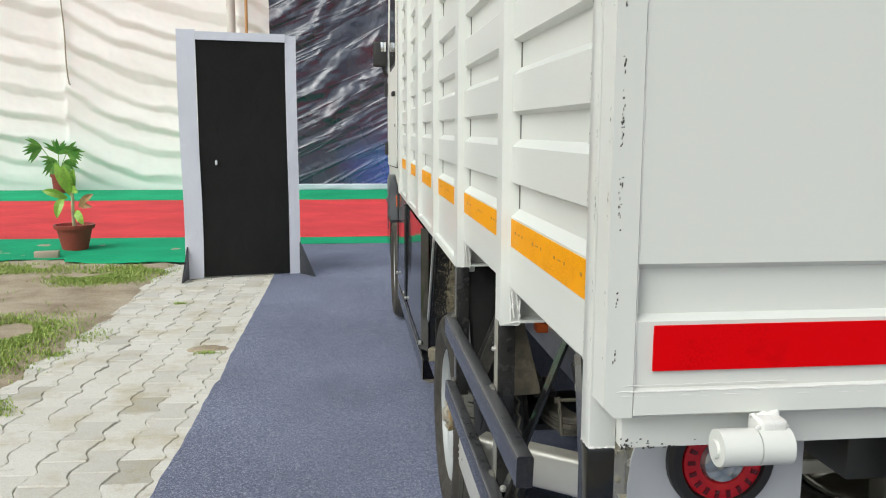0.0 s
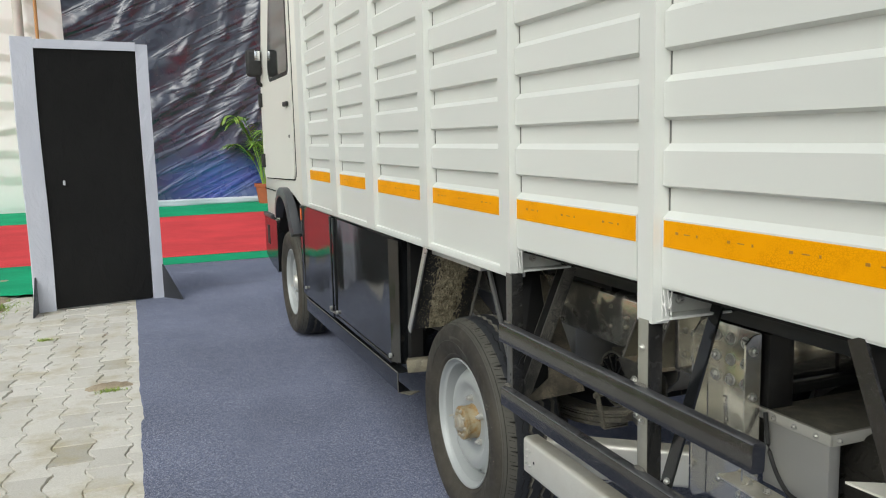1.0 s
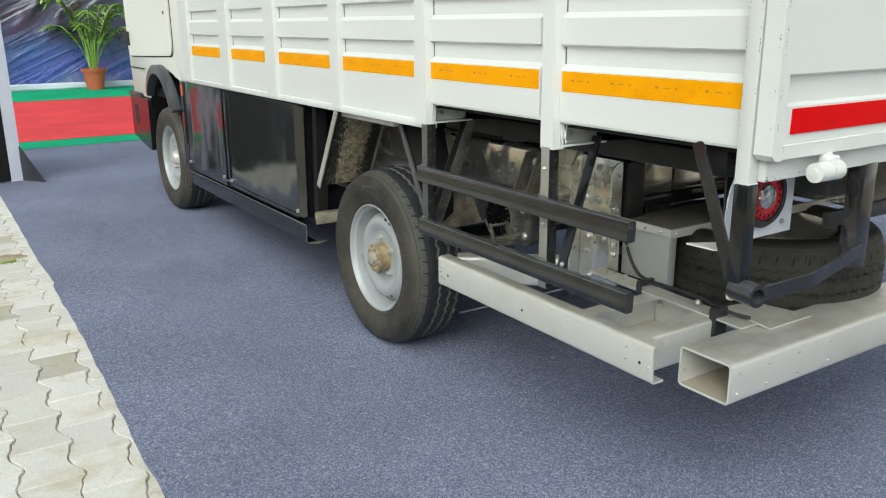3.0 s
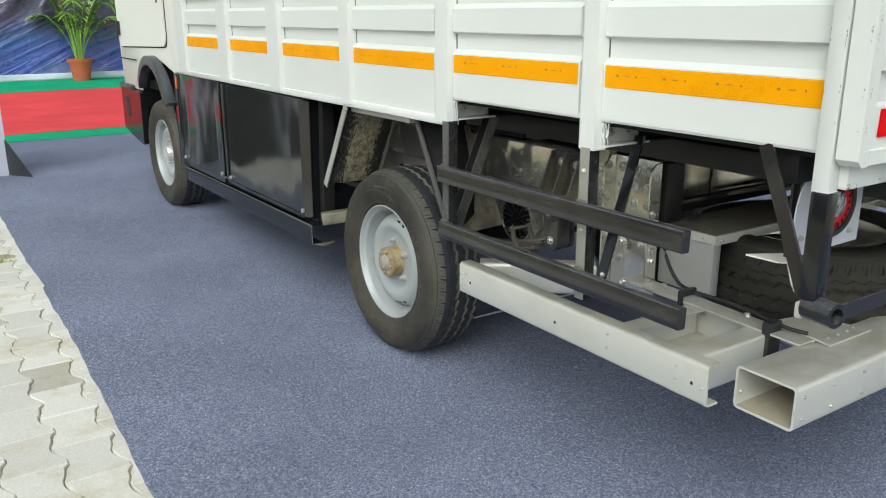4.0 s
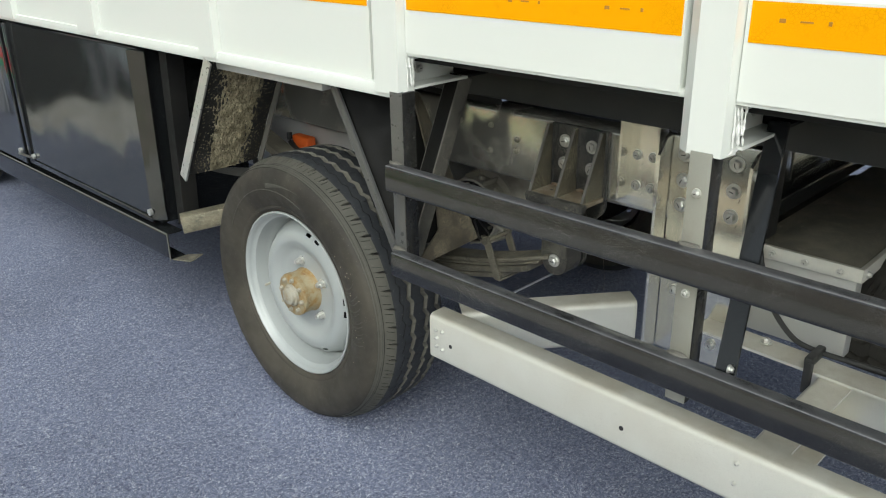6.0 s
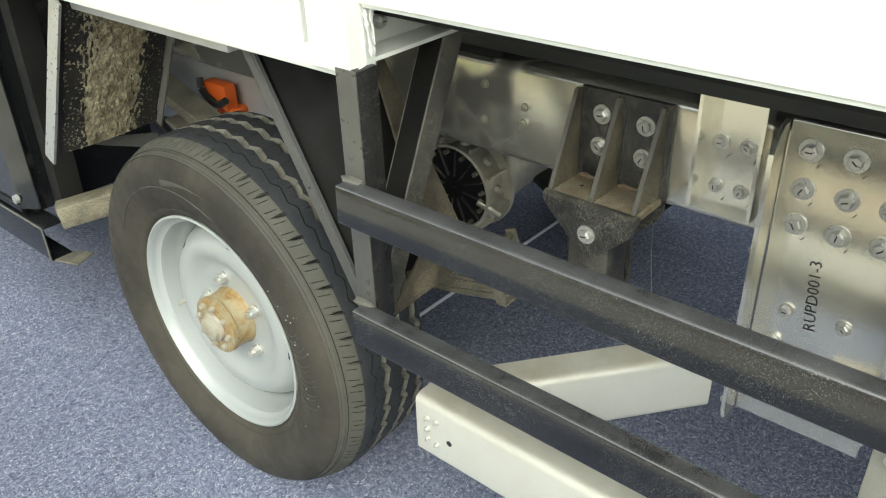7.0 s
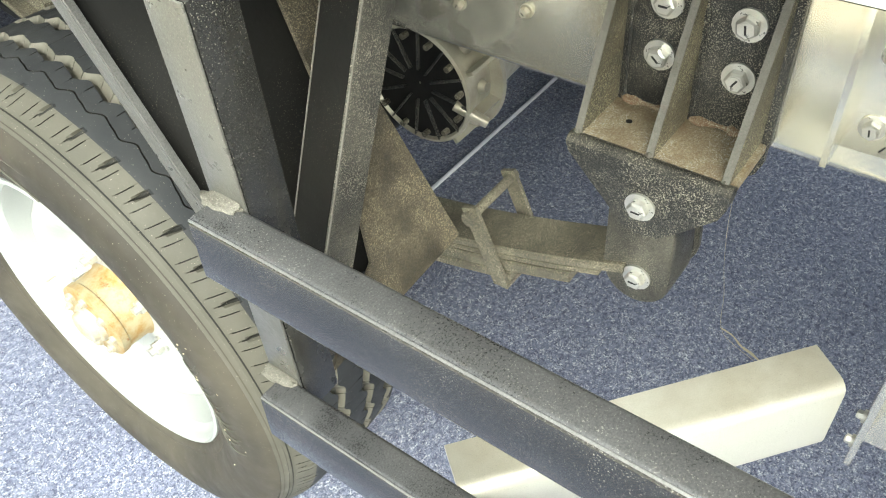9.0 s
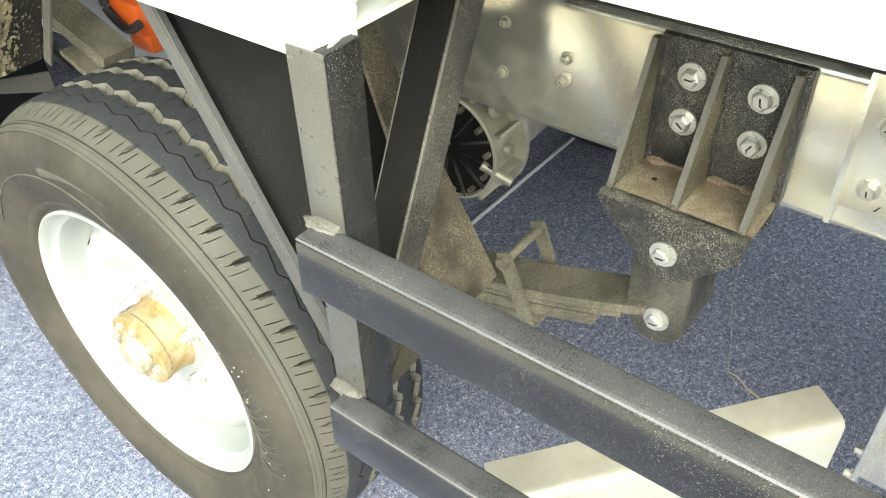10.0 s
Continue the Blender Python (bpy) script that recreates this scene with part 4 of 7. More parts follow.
part("weld_bead", ragged(fresh(), (HX - 0.001, 1.951, 0.6515), (HX - 0.001, 2.006, 0.6515), 0.0052, 2.2, 0.0016), M_RUST_WELD, hanger, "rusty weld at the back of the shelf")
part("weld_bead", ragged(fresh(), (HX - 0.001, 2.019, 0.6515), (HX - 0.001, 2.074, 0.6515), 0.0040, 4.9, 0.0014), M_RUST_WELD, hanger, "rusty weld at the back of the shelf")
# No opening is cut: a black disc paints the hole's shade.
part("hole", rod(fresh(), (0.617, 2.050, 0.6490), (0.617, 2.050, 0.6499), 0.0030, 12), M_INK, hanger, "black disc drawn for the shade of a drilled hole", smooth=False)

# shackle casting on a rubber bush
SH = [(2.011 + 0.033 * math.cos(radians(a)), 0.585 + 0.033 * math.sin(radians(a))) for a in range(-10, 191, 20)]
SH += [(2.009 + 0.0345 * math.cos(radians(a)), 0.5035 + 0.0345 * math.sin(radians(a))) for a in range(180, 361, 15)]
bm = slab(fresh(), [(0.579, y, z) for y, z in SH], (0.056, 0, 0))
bmesh.ops.bevel(bm, geom=[e for e in bm.edges if abs(e.verts[0].co.x - e.verts[1].co.x) < 1e-6], offset=0.004, segments=2, affect="EDGES", profile=0.5)
shackle = part("shackle", bm, M_STRUT, truck, "dusty black shackle link of the leaf spring")
part("bush", rod(fresh(), (0.636, 2.009, 0.5035), (0.648, 2.009, 0.5035), 0.0300, 24), M_RUBBER_DARK, shackle, "black rubber bush")
part("shackle_plate", slab(fresh(), [(0.649, y, z) for y, z in SH], (0.006, 0, 0)), M_STRUT, shackle)
bolts(ME_BOLT_BIG, [(0.579, 2.007, 0.505)], shackle)

# leaf spring, curving down to the axle and up to the front eye
AX_Y, AX_Z = 2.565, 0.362
SX0, SX1 = 0.572, 0.636


def leaf(y0, y1, dz, t):
    bm = fresh()
    rows = []
    n = 22
    c = 0.0025
    for i in range(n + 1):
        y = y0 + (y1 - y0) * i / n
        z = 0.397 + 0.365 * (y - AX_Y) ** 2 + dz
        rows.append([bm.verts.new(p) for p in ((SX0 + c, y, z), (SX1 - c, y, z), (SX1, y, z + c), (SX1, y, z + t - c), (SX1 - c, y, z + t), (SX0 + c, y, z + t), (SX0, y, z + t - c), (SX0, y, z + c))])
    for i in range(n):
        for k in range(8):
            bm.faces.new((rows[i][k], rows[i][(k + 1) % 8], rows[i + 1][(k + 1) % 8], rows[i + 1][k]))
    bm.faces.new(rows[0][::-1])
    bm.faces.new(rows[-1])
    return bm


spring = part("leaf_spring", leaf(2.020, 3.12, 0, 0.0115), M_SPRING, truck, "dust-covered leaf spring pack")
for a, b, dz, t in ((2.046, 3.06, -0.0075, 0.0065), (2.078, 2.98, -0.0250, 0.0155), (2.150, 2.88, -0.0385, 0.0120)):
    part("leaf", leaf(a, b, dz, t), M_SPRING, spring)
LEAN = Vector((0, 0.037, 0.090)).normalized()
clip = part("spring_clip", sweep(fresh(), rect(0.019, 0.005), Vector((0.5665, 2.1585, 0.418)), Vector((0.5665, 2.1585, 0.418)) + LEAN * 0.104, (0, 1, 0)), M_SPRING, truck, "rebound clip round the leaf spring")
part("clip_side", sweep(fresh(), rect(0.019, 0.005), Vector((0.6415, 2.1585, 0.418)), Vector((0.6415, 2.1585, 0.418)) + LEAN * 0.104, (0, 1, 0)), M_SPRING, clip)
part("clip_pin", rod(fresh(), (0.558, 2.194, 0.5050), (0.650, 2.194, 0.5050), 0.0055, 12), M_SPRING, clip)
part("clip_base", boxed(0.564, 0.644, 2.149, 2.168, 0.4145, 0.4195, 0.001), M_SPRING, clip)
part("clip_nut", rod(fresh(), (0.5555, 2.194, 0.5050), (0.5638, 2.194, 0.5050), 0.0085, 6), M_SPRING, clip)

# rear axle, drive motor drum and shaft
axle = part("rear_axle", rod(fresh(), (0.43, AX_Y, AX_Z), (1.67, AX_Y, AX_Z), 0.045, 24), M_DARK, truck, "dark rear axle tube")
DY, DZ, DX0 = 2.452, 0.456, 0.790
drum = part("drive_unit", lathe(fresh(), [(0.012, 0.080), (0.000, 0.088), (0.002, 0.0925), (0.010, 0.0925), (0.013, 0.088), (0.062, 0.086), (0.064, 0.106), (0.071, 0.107), (0.073, 0.100), (0.078, 0.080), (0.20, 0.074), (0.22, 0.02)], DX0, DY, DZ, 72), M_CAST, truck, "drive unit with ribbed black cover and cast alloy housing")
part("cover", lathe(fresh(), [(0.010, 0.002), (0.008, 0.03), (0.006, 0.06), (0.0045, 0.0885)], DX0, DY, DZ, 48), M_DARK, drum, "black ribbed end cover")
c = Vector((DX0, DY, DZ))
for k in range(12):
    a = 2 * math.pi * k / 12 + 0.12
    u = Vector((0, math.cos(a), math.sin(a)))
    part("fin", sweep(fresh(), rect(0.008, 0.0026), c + u * 0.026 + Vector((0.006, 0, 0)), c + u * 0.089 + Vector((0.004, 0, 0)), (1, 0, 0)), M_DUSTY, drum)
    a += 0.26
    part("stud", rod(fresh(), c + Vector((0.006, 0.078 * math.cos(a), 0.078 * math.sin(a))), c + Vector((-0.006, 0.078 * math.cos(a), 0.078 * math.sin(a))), 0.0045, 8), M_SPRING, drum)
for k in range(9):
    a = radians(155 + 40 * k)
    part("housing_rib", boxed(DX0 + 0.010, DX0 + 0.066, DY - 0.003, DY + 0.003, DZ + 0.084, DZ + 0.103, 0.001), M_CAST, drum, smooth=False).matrix_basis = Matrix.Translation(c) @ Matrix.Rotation(a - math.pi / 2, 4, "X") @ Matrix.Translation(-c)
    a += radians(20)
    p = c + Vector((0.038, 0.088 * math.cos(a), 0.088 * math.sin(a)))
    part("cast_boss", rod(fresh(), p, p + Vector((0, 0.009 * math.cos(a), 0.009 * math.sin(a))), 0.011, 12, 0.007), M_CAST, drum)
part("drain_plug", rod(fresh(), (DX0 + 0.002, DY - 0.066, DZ - 0.010), (DX0 + 0.018, DY - 0.110, DZ - 0.034), 0.0080, 12), M_CAST, drum)
part("motor_housing", rod(fresh(), (DX0 + 0.10, DY + 0.02, DZ + 0.01), (1.30, DY + 0.02, DZ + 0.01), 0.088, 32), M_CAST, drum)
part("link_arm", sweep(fresh(), rect(0.05, 0.05, 0.01), (DX0 + 0.1, DY, DZ), (DX0 + 0.1, AX_Y, AX_Z), (1, 0, 0)), M_CAST, drum)
for y in (AX_Y - 0.045, AX_Y + 0.045):
    for x in (0.581, 0.625):
        part("u_bolt", rod(fresh(), (x, y, 0.30), (x, y, 0.445), 0.007, 8), M_DUSTY, axle)
part("spring_seat", boxed(0.566, 0.641, AX_Y - 0.07, AX_Y + 0.07, 0.412, 0.430, 0.003), M_DUSTY, axle)
part("spring_seat", boxed(0.566, 0.641, AX_Y - 0.07, AX_Y + 0.07, 0.300, 0.322, 0.003), M_DUSTY, axle)

# bolted hanger channels for the spare carrier on the rail
cplate = part("channel_bracket", sweep(fresh(), channel(0.040, 0.088, 0.005), (0.656, 1.842, 0.668), (0.656, 1.842, 0.886), (-1, 0, 0)), M_GALV, truck, "zinc channel bracket bolted to the chassis")
bolts(ME_BOLT, [(0.651, 1.863, 0.757), (0.651, 1.827, 0.757), (0.651, 1.862, 0.693), (0.651, 1.827, 0.693)], cplate)

UB_Z0, UB_Z1 = 0.370, 0.820
uplate = part("underrun_bracket", boxed(0.6190, 0.6250, 1.600, 1.770, UB_Z0, UB_Z1, 0.002), M_GALV, truck, "zinc-plated underrun bracket plate with hand-written mark")
part("flange", slab(fresh(), [(0.619, 1.771, UB_Z0), (0.584, 1.771, UB_Z0), (0.576, 1.771, UB_Z0 + 0.02), (0.576, 1.771, 0.788), (0.598, 1.771, 0.817), (0.619, 1.771, 0.820)], (0, 0.006, 0)), M_GALV, uplate)
part("flange", slab(fresh(), [(0.619, 1.592, UB_Z0 + 0.06), (0.576, 1.592, UB_Z0 + 0.06), (0.576, 1.592, 0.798), (0.598, 1.592, 0.817), (0.619, 1.592, 0.820)], (0, 0.006, 0)), M_GALV, uplate)
bolts(ME_BOLT_BIG, [(0.619, y, z) for z in (0.787, 0.736, 0.687) for y in (1.742, 1.690, 1.640)], uplate)
bolts(ME_BOLT, [(0.619, 1.730, 0.561), (0.619, 1.657, 0.563), (0.619, 1.738, 0.508)], uplate)
bolts(ME_BOLT, [(0.619, 1.720, 0.430), (0.619, 1.648, 0.415)], uplate)
bolts(ME_BOLT_SMALL, [(0.597, 1.777, 0.780), (0.597, 1.777, 0.645), (0.597, 1.777, 0.545), (0.595, 1.777, 0.435), (0.595, 1.777, 0.395)], uplate, Matrix.Rotation(radians(-90), 4, "Z"))
bolts(ME_BOLT, [(0.597, 1.592, 0.780), (0.597, 1.592, 0.675), (0.597, 1.592, 0.565), (0.597, 1.592, 0.535), (0.597, 1.592, 0.465)], uplate, FACE_REAR)


# paint-pen ticks beside the tightened bolts
ME_TICK = mesh_of("tick_mark", boxed(-0.0004, 0.0, -0.0006, 0.0006, -0.0034, 0.0034), M_INK, False)
for k, (x, y, z) in enumerate([(0.619, y, z) for z in (0.787, 0.736, 0.687) for y in (1.742, 1.690, 1.640)] + [(0.651, 1.863, 0.757), (0.651, 1.827, 0.757), (0.651, 1.862, 0.693), (0.651, 1.827, 0.693)]):
    piece("tick_mark", ME_TICK, Matrix.Translation((x - 0.0002, y - 0.012, z - 0.0175)) @ Matrix.Rotation(0.5 + 0.25 * math.sin(k * 2.3), 4, "X"), uplate if k < 9 else cplate)


def lettering(text, size, m, parent, material, name):
    c = bpy.data.curves.new(name, "FONT")
    c.body, c.size, c.extrude, c.resolution_u, c.offset = text, size, 0.0004, 2, -0.0002
    tmp = bpy.data.objects.new(name, c)
    scene.collection.objects.link(tmp)
    bpy.context.view_layer.update()
    me = bpy.data.meshes.new_from_object(tmp.evaluated_get(bpy.context.evaluated_depsgraph_get()))
    bpy.data.objects.remove(tmp)
    me.materials.clear()
    me.materials.append(material)
    return piece(name, me, m, parent, "black marker writing")


lettering("RUPD001-3", 0.0215, Matrix(((0, 0, -1, 0.6186), (0.10, 1, 0, 1.690), (1, -0.10, 0, 0.541), (0, 0, 0, 1))), uplate, M_INK, "handwriting")

# ---- side guard: two black box rails on uprights, with struts ----
G0, G1 = 0.235, 0.262
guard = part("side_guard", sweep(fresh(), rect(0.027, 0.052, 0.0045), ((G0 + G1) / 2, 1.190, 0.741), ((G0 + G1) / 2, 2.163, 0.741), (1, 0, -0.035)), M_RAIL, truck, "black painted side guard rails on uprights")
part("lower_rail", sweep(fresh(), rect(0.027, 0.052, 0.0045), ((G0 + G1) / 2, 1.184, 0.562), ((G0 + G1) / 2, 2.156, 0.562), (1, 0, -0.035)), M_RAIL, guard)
# Highlight along each rail's upper edge, painted as a thin strip.
for y0, y1, z in ((1.190, 2.163, 0.741), (1.184, 2.156, 0.562)):
    part("rail_edge", sweep(fresh(), rect(0.0016, 0.0007), (G0 + 0.0017, y0, z + 0.0252), (G0 + 0.0017, y1, z + 0.0252), (1, 0, 1)), M_EDGE_SHINE, guard, "bright strip for the highlight along the rail's edge")
for y, zb in ((2.156, 0.589), (1.534, 0.545)):
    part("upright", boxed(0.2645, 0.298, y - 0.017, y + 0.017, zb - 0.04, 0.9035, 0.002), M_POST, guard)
    # Paler plate on the outer side puts the light falling there into colour.
    part("upright_face", boxed(0.2622, 0.2643, y - 0.0165, y + 0.0165, zb - 0.04, 0.9035, 0.0008), M_PALE_FACE if y > 2 else M_PALE_UPRIGHT, guard, "pale plate painting the light on the upright's outer side")
    for k, z in enumerate((0.767, 0.588)):
        part("weld_bead", lump(fresh(), (0.2590, y + 0.001, z - 0.0010), (0.0080, 0.0175, 0.0052), y + k), M_BLOB, guard, "lumpy dusty weld on the rail")
SA, SB = Vector((0.440, 2.158, 0.912)), Vector((0.297, 2.174, 0.548))
strut = part("strut", sweep(fresh(), angle_iron(0.034, 0.036, 0.005), SA, SB, (0, 1, 0)), M_GUARD, guard, "black angle-iron strut")
# Lighter sheet over one flange carries its light as well as dust streaks.
part("strut_flange", sweep(fresh(), [(-0.0002, 0.0004), (-0.0034, 0.0004), (-0.0034, 0.0362), (-0.0002, 0.0362)], SA, SB, (0, 1, 0)), M_STRUT, strut, "dust-streaked strut flange with its brighter light in the colour")
# Pale strips paint the highlights along the strut's edges.
for o in ([(0.0335, -0.0008), (0.0345, -0.0008), (0.0345, 0.0002), (0.0335, 0.0002)], [(-0.0040, -0.0006), (-0.0026, -0.0006), (-0.0026, 0.0006), (-0.0040, 0.0006)]):
    part("strut_edge", sweep(fresh(), o, SA, SB, (0, 1, 0)), M_EDGE, strut, "pale strip for the highlight on the strut's edge")
part("strut", sweep(fresh(), rect(0.030, 0.006), (0.268, 1.462, 0.575), (0.414, 1.494, 0.925), (0, 1, 0)), M_BLACK, guard, "black flat-bar strut")
bolts(ME_BOLT_SMALL, [(0.266, 1.457, 0.592)], guard, FACE_REAR)
bolts(ME_BOLT_SMALL, [(0.2622, 1.534, 0.845), (0.2622, 1.534, 0.690)], guard)

# silver lower guard: open channel, brace, two stub beams
CZ0, CZ1 = 0.366, 0.467
lower = part("lower_guard", sweep(fresh(), channel(0.042, CZ1 - CZ0, 0.005), (XL, 1.112, (CZ0 + CZ1) / 2), (XL, 2.080, (CZ0 + CZ1) / 2), (1, 0, 0)), M_SILVER, truck, "silver painted channel of the underrun guard")
part("brace", sweep(fresh(), channel(0.050, CZ1 - CZ0 - 0.001, 0.005, 0.013), (0.305, 2.026, 0.4205), (0.590, 1.800, 0.4205), (0.62, 0.79, 0)), M_SILVER, lower, "silver diagonal brace channel")
part("stub_beam", sweep(fresh(), channel(0.060, CZ1 - CZ0 - 0.004, 0.005), (0.271, 1.425, 0.4155), (0.604, 1.425, 0.4155), (0, -1, 0)), M_SILVER, lower)
part("stub_beam", sweep(fresh(), rect(0.070, CZ1 - CZ0 - 0.004, 0.008), (0.271, 1.198, 0.4155), (0.600, 1.198, 0.4155), (0, 1, 0)), M_SILVER, lower)
bolts(ME_RIVET, [(XL, 2.060, 0.436), (XL, 2.060, 0.418), (XL, 2.060, 0.400), (XL, 2.044, 0.437), (XL, 2.044, 0.397), (XL, 1.424, 0.442), (XL, 1.424, 0.405), (XL, 1.20, 0.440), (XL, 1.20, 0.408), (XL, 1.125, 0.41)], lower, name="rivet")
# Holes are drawn as black discs, their shade put into the colour.
for y, z in ((2.022, 0.412), (1.624, 0.409), (1.155, 0.412)):
    part("hole", rod(fresh(), (XL - 0.0006, y, z), (XL + 0.001, y, z), 0.0045, 12), M_INK, lower, "black disc drawn for the shade of a drilled hole", smooth=False)
inner = part("carrier_angle", sweep(fresh(), angle_iron(0.060, 0.035, 0.005), (0.624, 1.66, 0.470), (0.600, 1.07, 0.470), (-1, 0, 0)), M_SILVER, truck, "silver angle joining the guard to the rear beam")
part("inner_plate", boxed(0.606, 0.611, 1.17, 1.45, 0.368, 0.468, 0.001), M_SILVER, inner)
bolts(ME_BOLT_SMALL, [(0.606, 1.25, 0.435), (0.606, 1.25, 0.400), (0.606, 1.40, 0.430)], inner)
bolts(ME_BOLT, [(0.600, 1.60, 0.476), (0.590, 1.53, 0.476), (0.585, 1.25, 0.476)], inner, FACE_UP)
part("cable", hose(fresh(), [(0.625, 1.58, 0.640), (0.612, 1.55, 0.56), (0.602, 1.50, 0.505), (0.600, 1.45, 0.488), (0.608, 1.33, 0.486), (0.600, 1.24, 0.486), (0.580, 1.165, 0.486), (0.582, 1.12, 0.483), (0.592, 1.085, 0.482)], 0.0050, 8), M_CABLE, inner, "black cable tied along the angle")
part("cable_tie", boxed(0.548, 0.612, 1.432, 1.447, 0.478, 0.497, 0.004), M_CABLE, inner)
part("cable_tie", boxed(0.546, 0.556, 1.430, 1.445, 0.428, 0.490, 0.003), M_CABLE, inner)
part("cable_tie", boxed(0.540, 0.590, 1.152, 1.176, 0.398, 0.495, 0.004), M_CABLE, inner)

# rear underrun beam, open hollow section
beam = part("underrun_beam", hollow(fresh(), 0.104, 0.152, 0.012, 0.006, (0.338, 1.017, 0.411), (1.765, 1.017, 0.411), (0, 0, 1)), M_SILVER, truck, "silver painted hollow underrun beam across the tail")
bolts(ME_RIVET, [(0.345 + dx, 0.941, z) for dx in (0.02, 0.13, 0.25, 0.38) for z in (0.385, 0.437)], beam, FACE_REAR, name="rivet")
bolts(ME_RIVET, [(0.346, 0.9475, 0.39), (0.346, 1.08, 0.40)], beam, name="rivet")
part("beam_dirt", boxed(0.3392, 0.80, 0.9495, 1.0845, 0.3652, 0.3672, 0.0), M_JOINT, beam, "sandy dust lying inside the beam", smooth=False)
gus = part("gusset_plate", slab(fresh(), [(0.600, 1.185, 0.4765), (0.720, 1.172, 0.4715), (0.775, 1.030, 0.4645), (0.600, 1.030, 0.4645)], (0, 0, 0.005)), M_SILVER, truck, "thin silver gusset plate on the rear beam")
bolts(ME_RIVET, [(0.630, 1.055, 0.4695), (0.672, 1.055, 0.4695), (0.710, 1.055, 0.4695), (0.745, 1.060, 0.4695)], gus, FACE_UP, name="rivet")

# ---- tail: black stays, lamp plate, round lamp ----
stay = part("tail_stay", boxed(0.252, 0.286, 0.880, 0.916, 0.690, 0.9035, 0.003), M_BLACK, truck, "black square stay under the tail corner")
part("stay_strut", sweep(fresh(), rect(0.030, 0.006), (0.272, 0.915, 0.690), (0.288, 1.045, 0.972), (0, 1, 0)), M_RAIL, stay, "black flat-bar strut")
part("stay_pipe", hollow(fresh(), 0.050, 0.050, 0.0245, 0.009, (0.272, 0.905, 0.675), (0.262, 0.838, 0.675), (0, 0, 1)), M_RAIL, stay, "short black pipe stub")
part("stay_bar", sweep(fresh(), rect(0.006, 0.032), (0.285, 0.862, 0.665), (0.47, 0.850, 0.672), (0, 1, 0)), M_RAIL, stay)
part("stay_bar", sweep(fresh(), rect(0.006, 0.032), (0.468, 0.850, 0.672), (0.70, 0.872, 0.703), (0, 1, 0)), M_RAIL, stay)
part("stay_post", boxed(0.655, 0.705, 0.868, 0.910, 0.66, 0.914, 0.003), M_RAIL, stay)
part("stay_post", boxed(1.41, 1.46, 0.868, 0.910, 0.66, 0.914, 0.003), M_RAIL, stay)

PL_Y = 1.0
bm = fresh()
outline = [(0.590, 0.738), (0.590, 0.945), (0.425, 0.945), (0.402, 0.936), (0.384, 0.918), (0.370, 0.893), (0.358, 0.868), (0.350, 0.840), (0.346, 0.800), (0.346, 0.735)]
slab(bm, [(x, PL_Y, z) for x, z in outline], (0, 0.004, 0))
lamp_plate = part("lamp_plate", bm, M_LAMP_PLATE, truck, "pale grey lamp plate under the tail")
bolts(ME_BOLT_SMALL, [(0.392, PL_Y, 0.900), (0.372, PL_Y, 0.775), (0.552, PL_Y, 0.872), (0.552, PL_Y, 0.765)], lamp_plate, FACE_REAR)


def disc_rear(profile, cx, cz, y, n=40):
    """Turned about a y axis: (depth towards the rear, radius)."""
    bm = fresh()
    rings = [[bm.verts.new((cx + r * math.cos(2 * math.pi * k / n), y - d, cz + r * math.sin(2 * math.pi * k / n))) for k in range(n)] for d, r in profile]
    for i in range(len(rings) - 1):
        for k in range(n):
            bm.faces.new((rings[i][k], rings[i][(k + 1) % n], rings[i + 1][(k + 1) % n], rings[i + 1][k]))
    return bm


LX, LZ = 0.470, 0.836
lamp = part("tail_lamp", disc_rear([(0.0, 0.074), (0.010, 0.074), (0.016, 0.069), (0.016, 0.058), (0.008, 0.055)], LX, LZ, PL_Y - 0.0005), M_LAMP_BLACK, truck, "round tail lamp with red ring in black rubber")
part("red_ring", disc_rear([(0.008, 0.056), (0.014, 0.054), (0.017, 0.044), (0.014, 0.032), (0.010, 0.030)], LX, LZ, PL_Y), M_RED_PLASTIC, lamp)
part("lens", disc_rear([(0.010, 0.031), (0.018, 0.027), (0.021, 0.014), (0.022, 0.0005)], LX, LZ, PL_Y), M_LENS, lamp)
for k in range(18):
    a = 2 * math.pi * k / 18
    c = Vector((LX + 0.045 * math.cos(a), PL_Y - 0.0172, LZ + 0.045 * math.sin(a)))
    part("ring_slot", boxed(c.x - 0.0028, c.x + 0.0028, c.y - 0.001, c.y + 0.001, c.z - 0.005, c.z + 0.005, turn=Matrix.Rotation(-a + math.pi / 2, 4, "Y")), M_RED_DARK, lamp, smooth=False)

shelf = part("wire_shelf", slab(fresh(), [(0.345, 1.105, 0.715), (0.352, 1.030, 0.715), (0.400, 0.990, 0.715), (0.430, 1.055, 0.715)], (0, 0, 0.004)), M_CONN, truck, "small white bracket plate carrying loose lamp wires")
part("shelf_stay", boxed(0.392, 0.416, 1.040, 1.046, 0.719, 0.955, 0.001), M_RAIL, shelf)
part("wire", hose(fresh(), [(0.385, 1.030, 0.717), (0.375, 1.015, 0.690), (0.378, 1.00, 0.655), (0.350, 0.955, 0.675), (0.322, 0.946, 0.661)], 0.0020, 6), M_CONN, shelf, "white loose wire")
part("wire", hose(fresh(), [(0.390, 1.030, 0.717), (0.386, 1.015, 0.695), (0.392, 0.995, 0.660), (0.352, 0.960, 0.690), (0.318, 0.948, 0.661)], 0.0020, 6), M_RED_PLASTIC, shelf, "red loose wire")
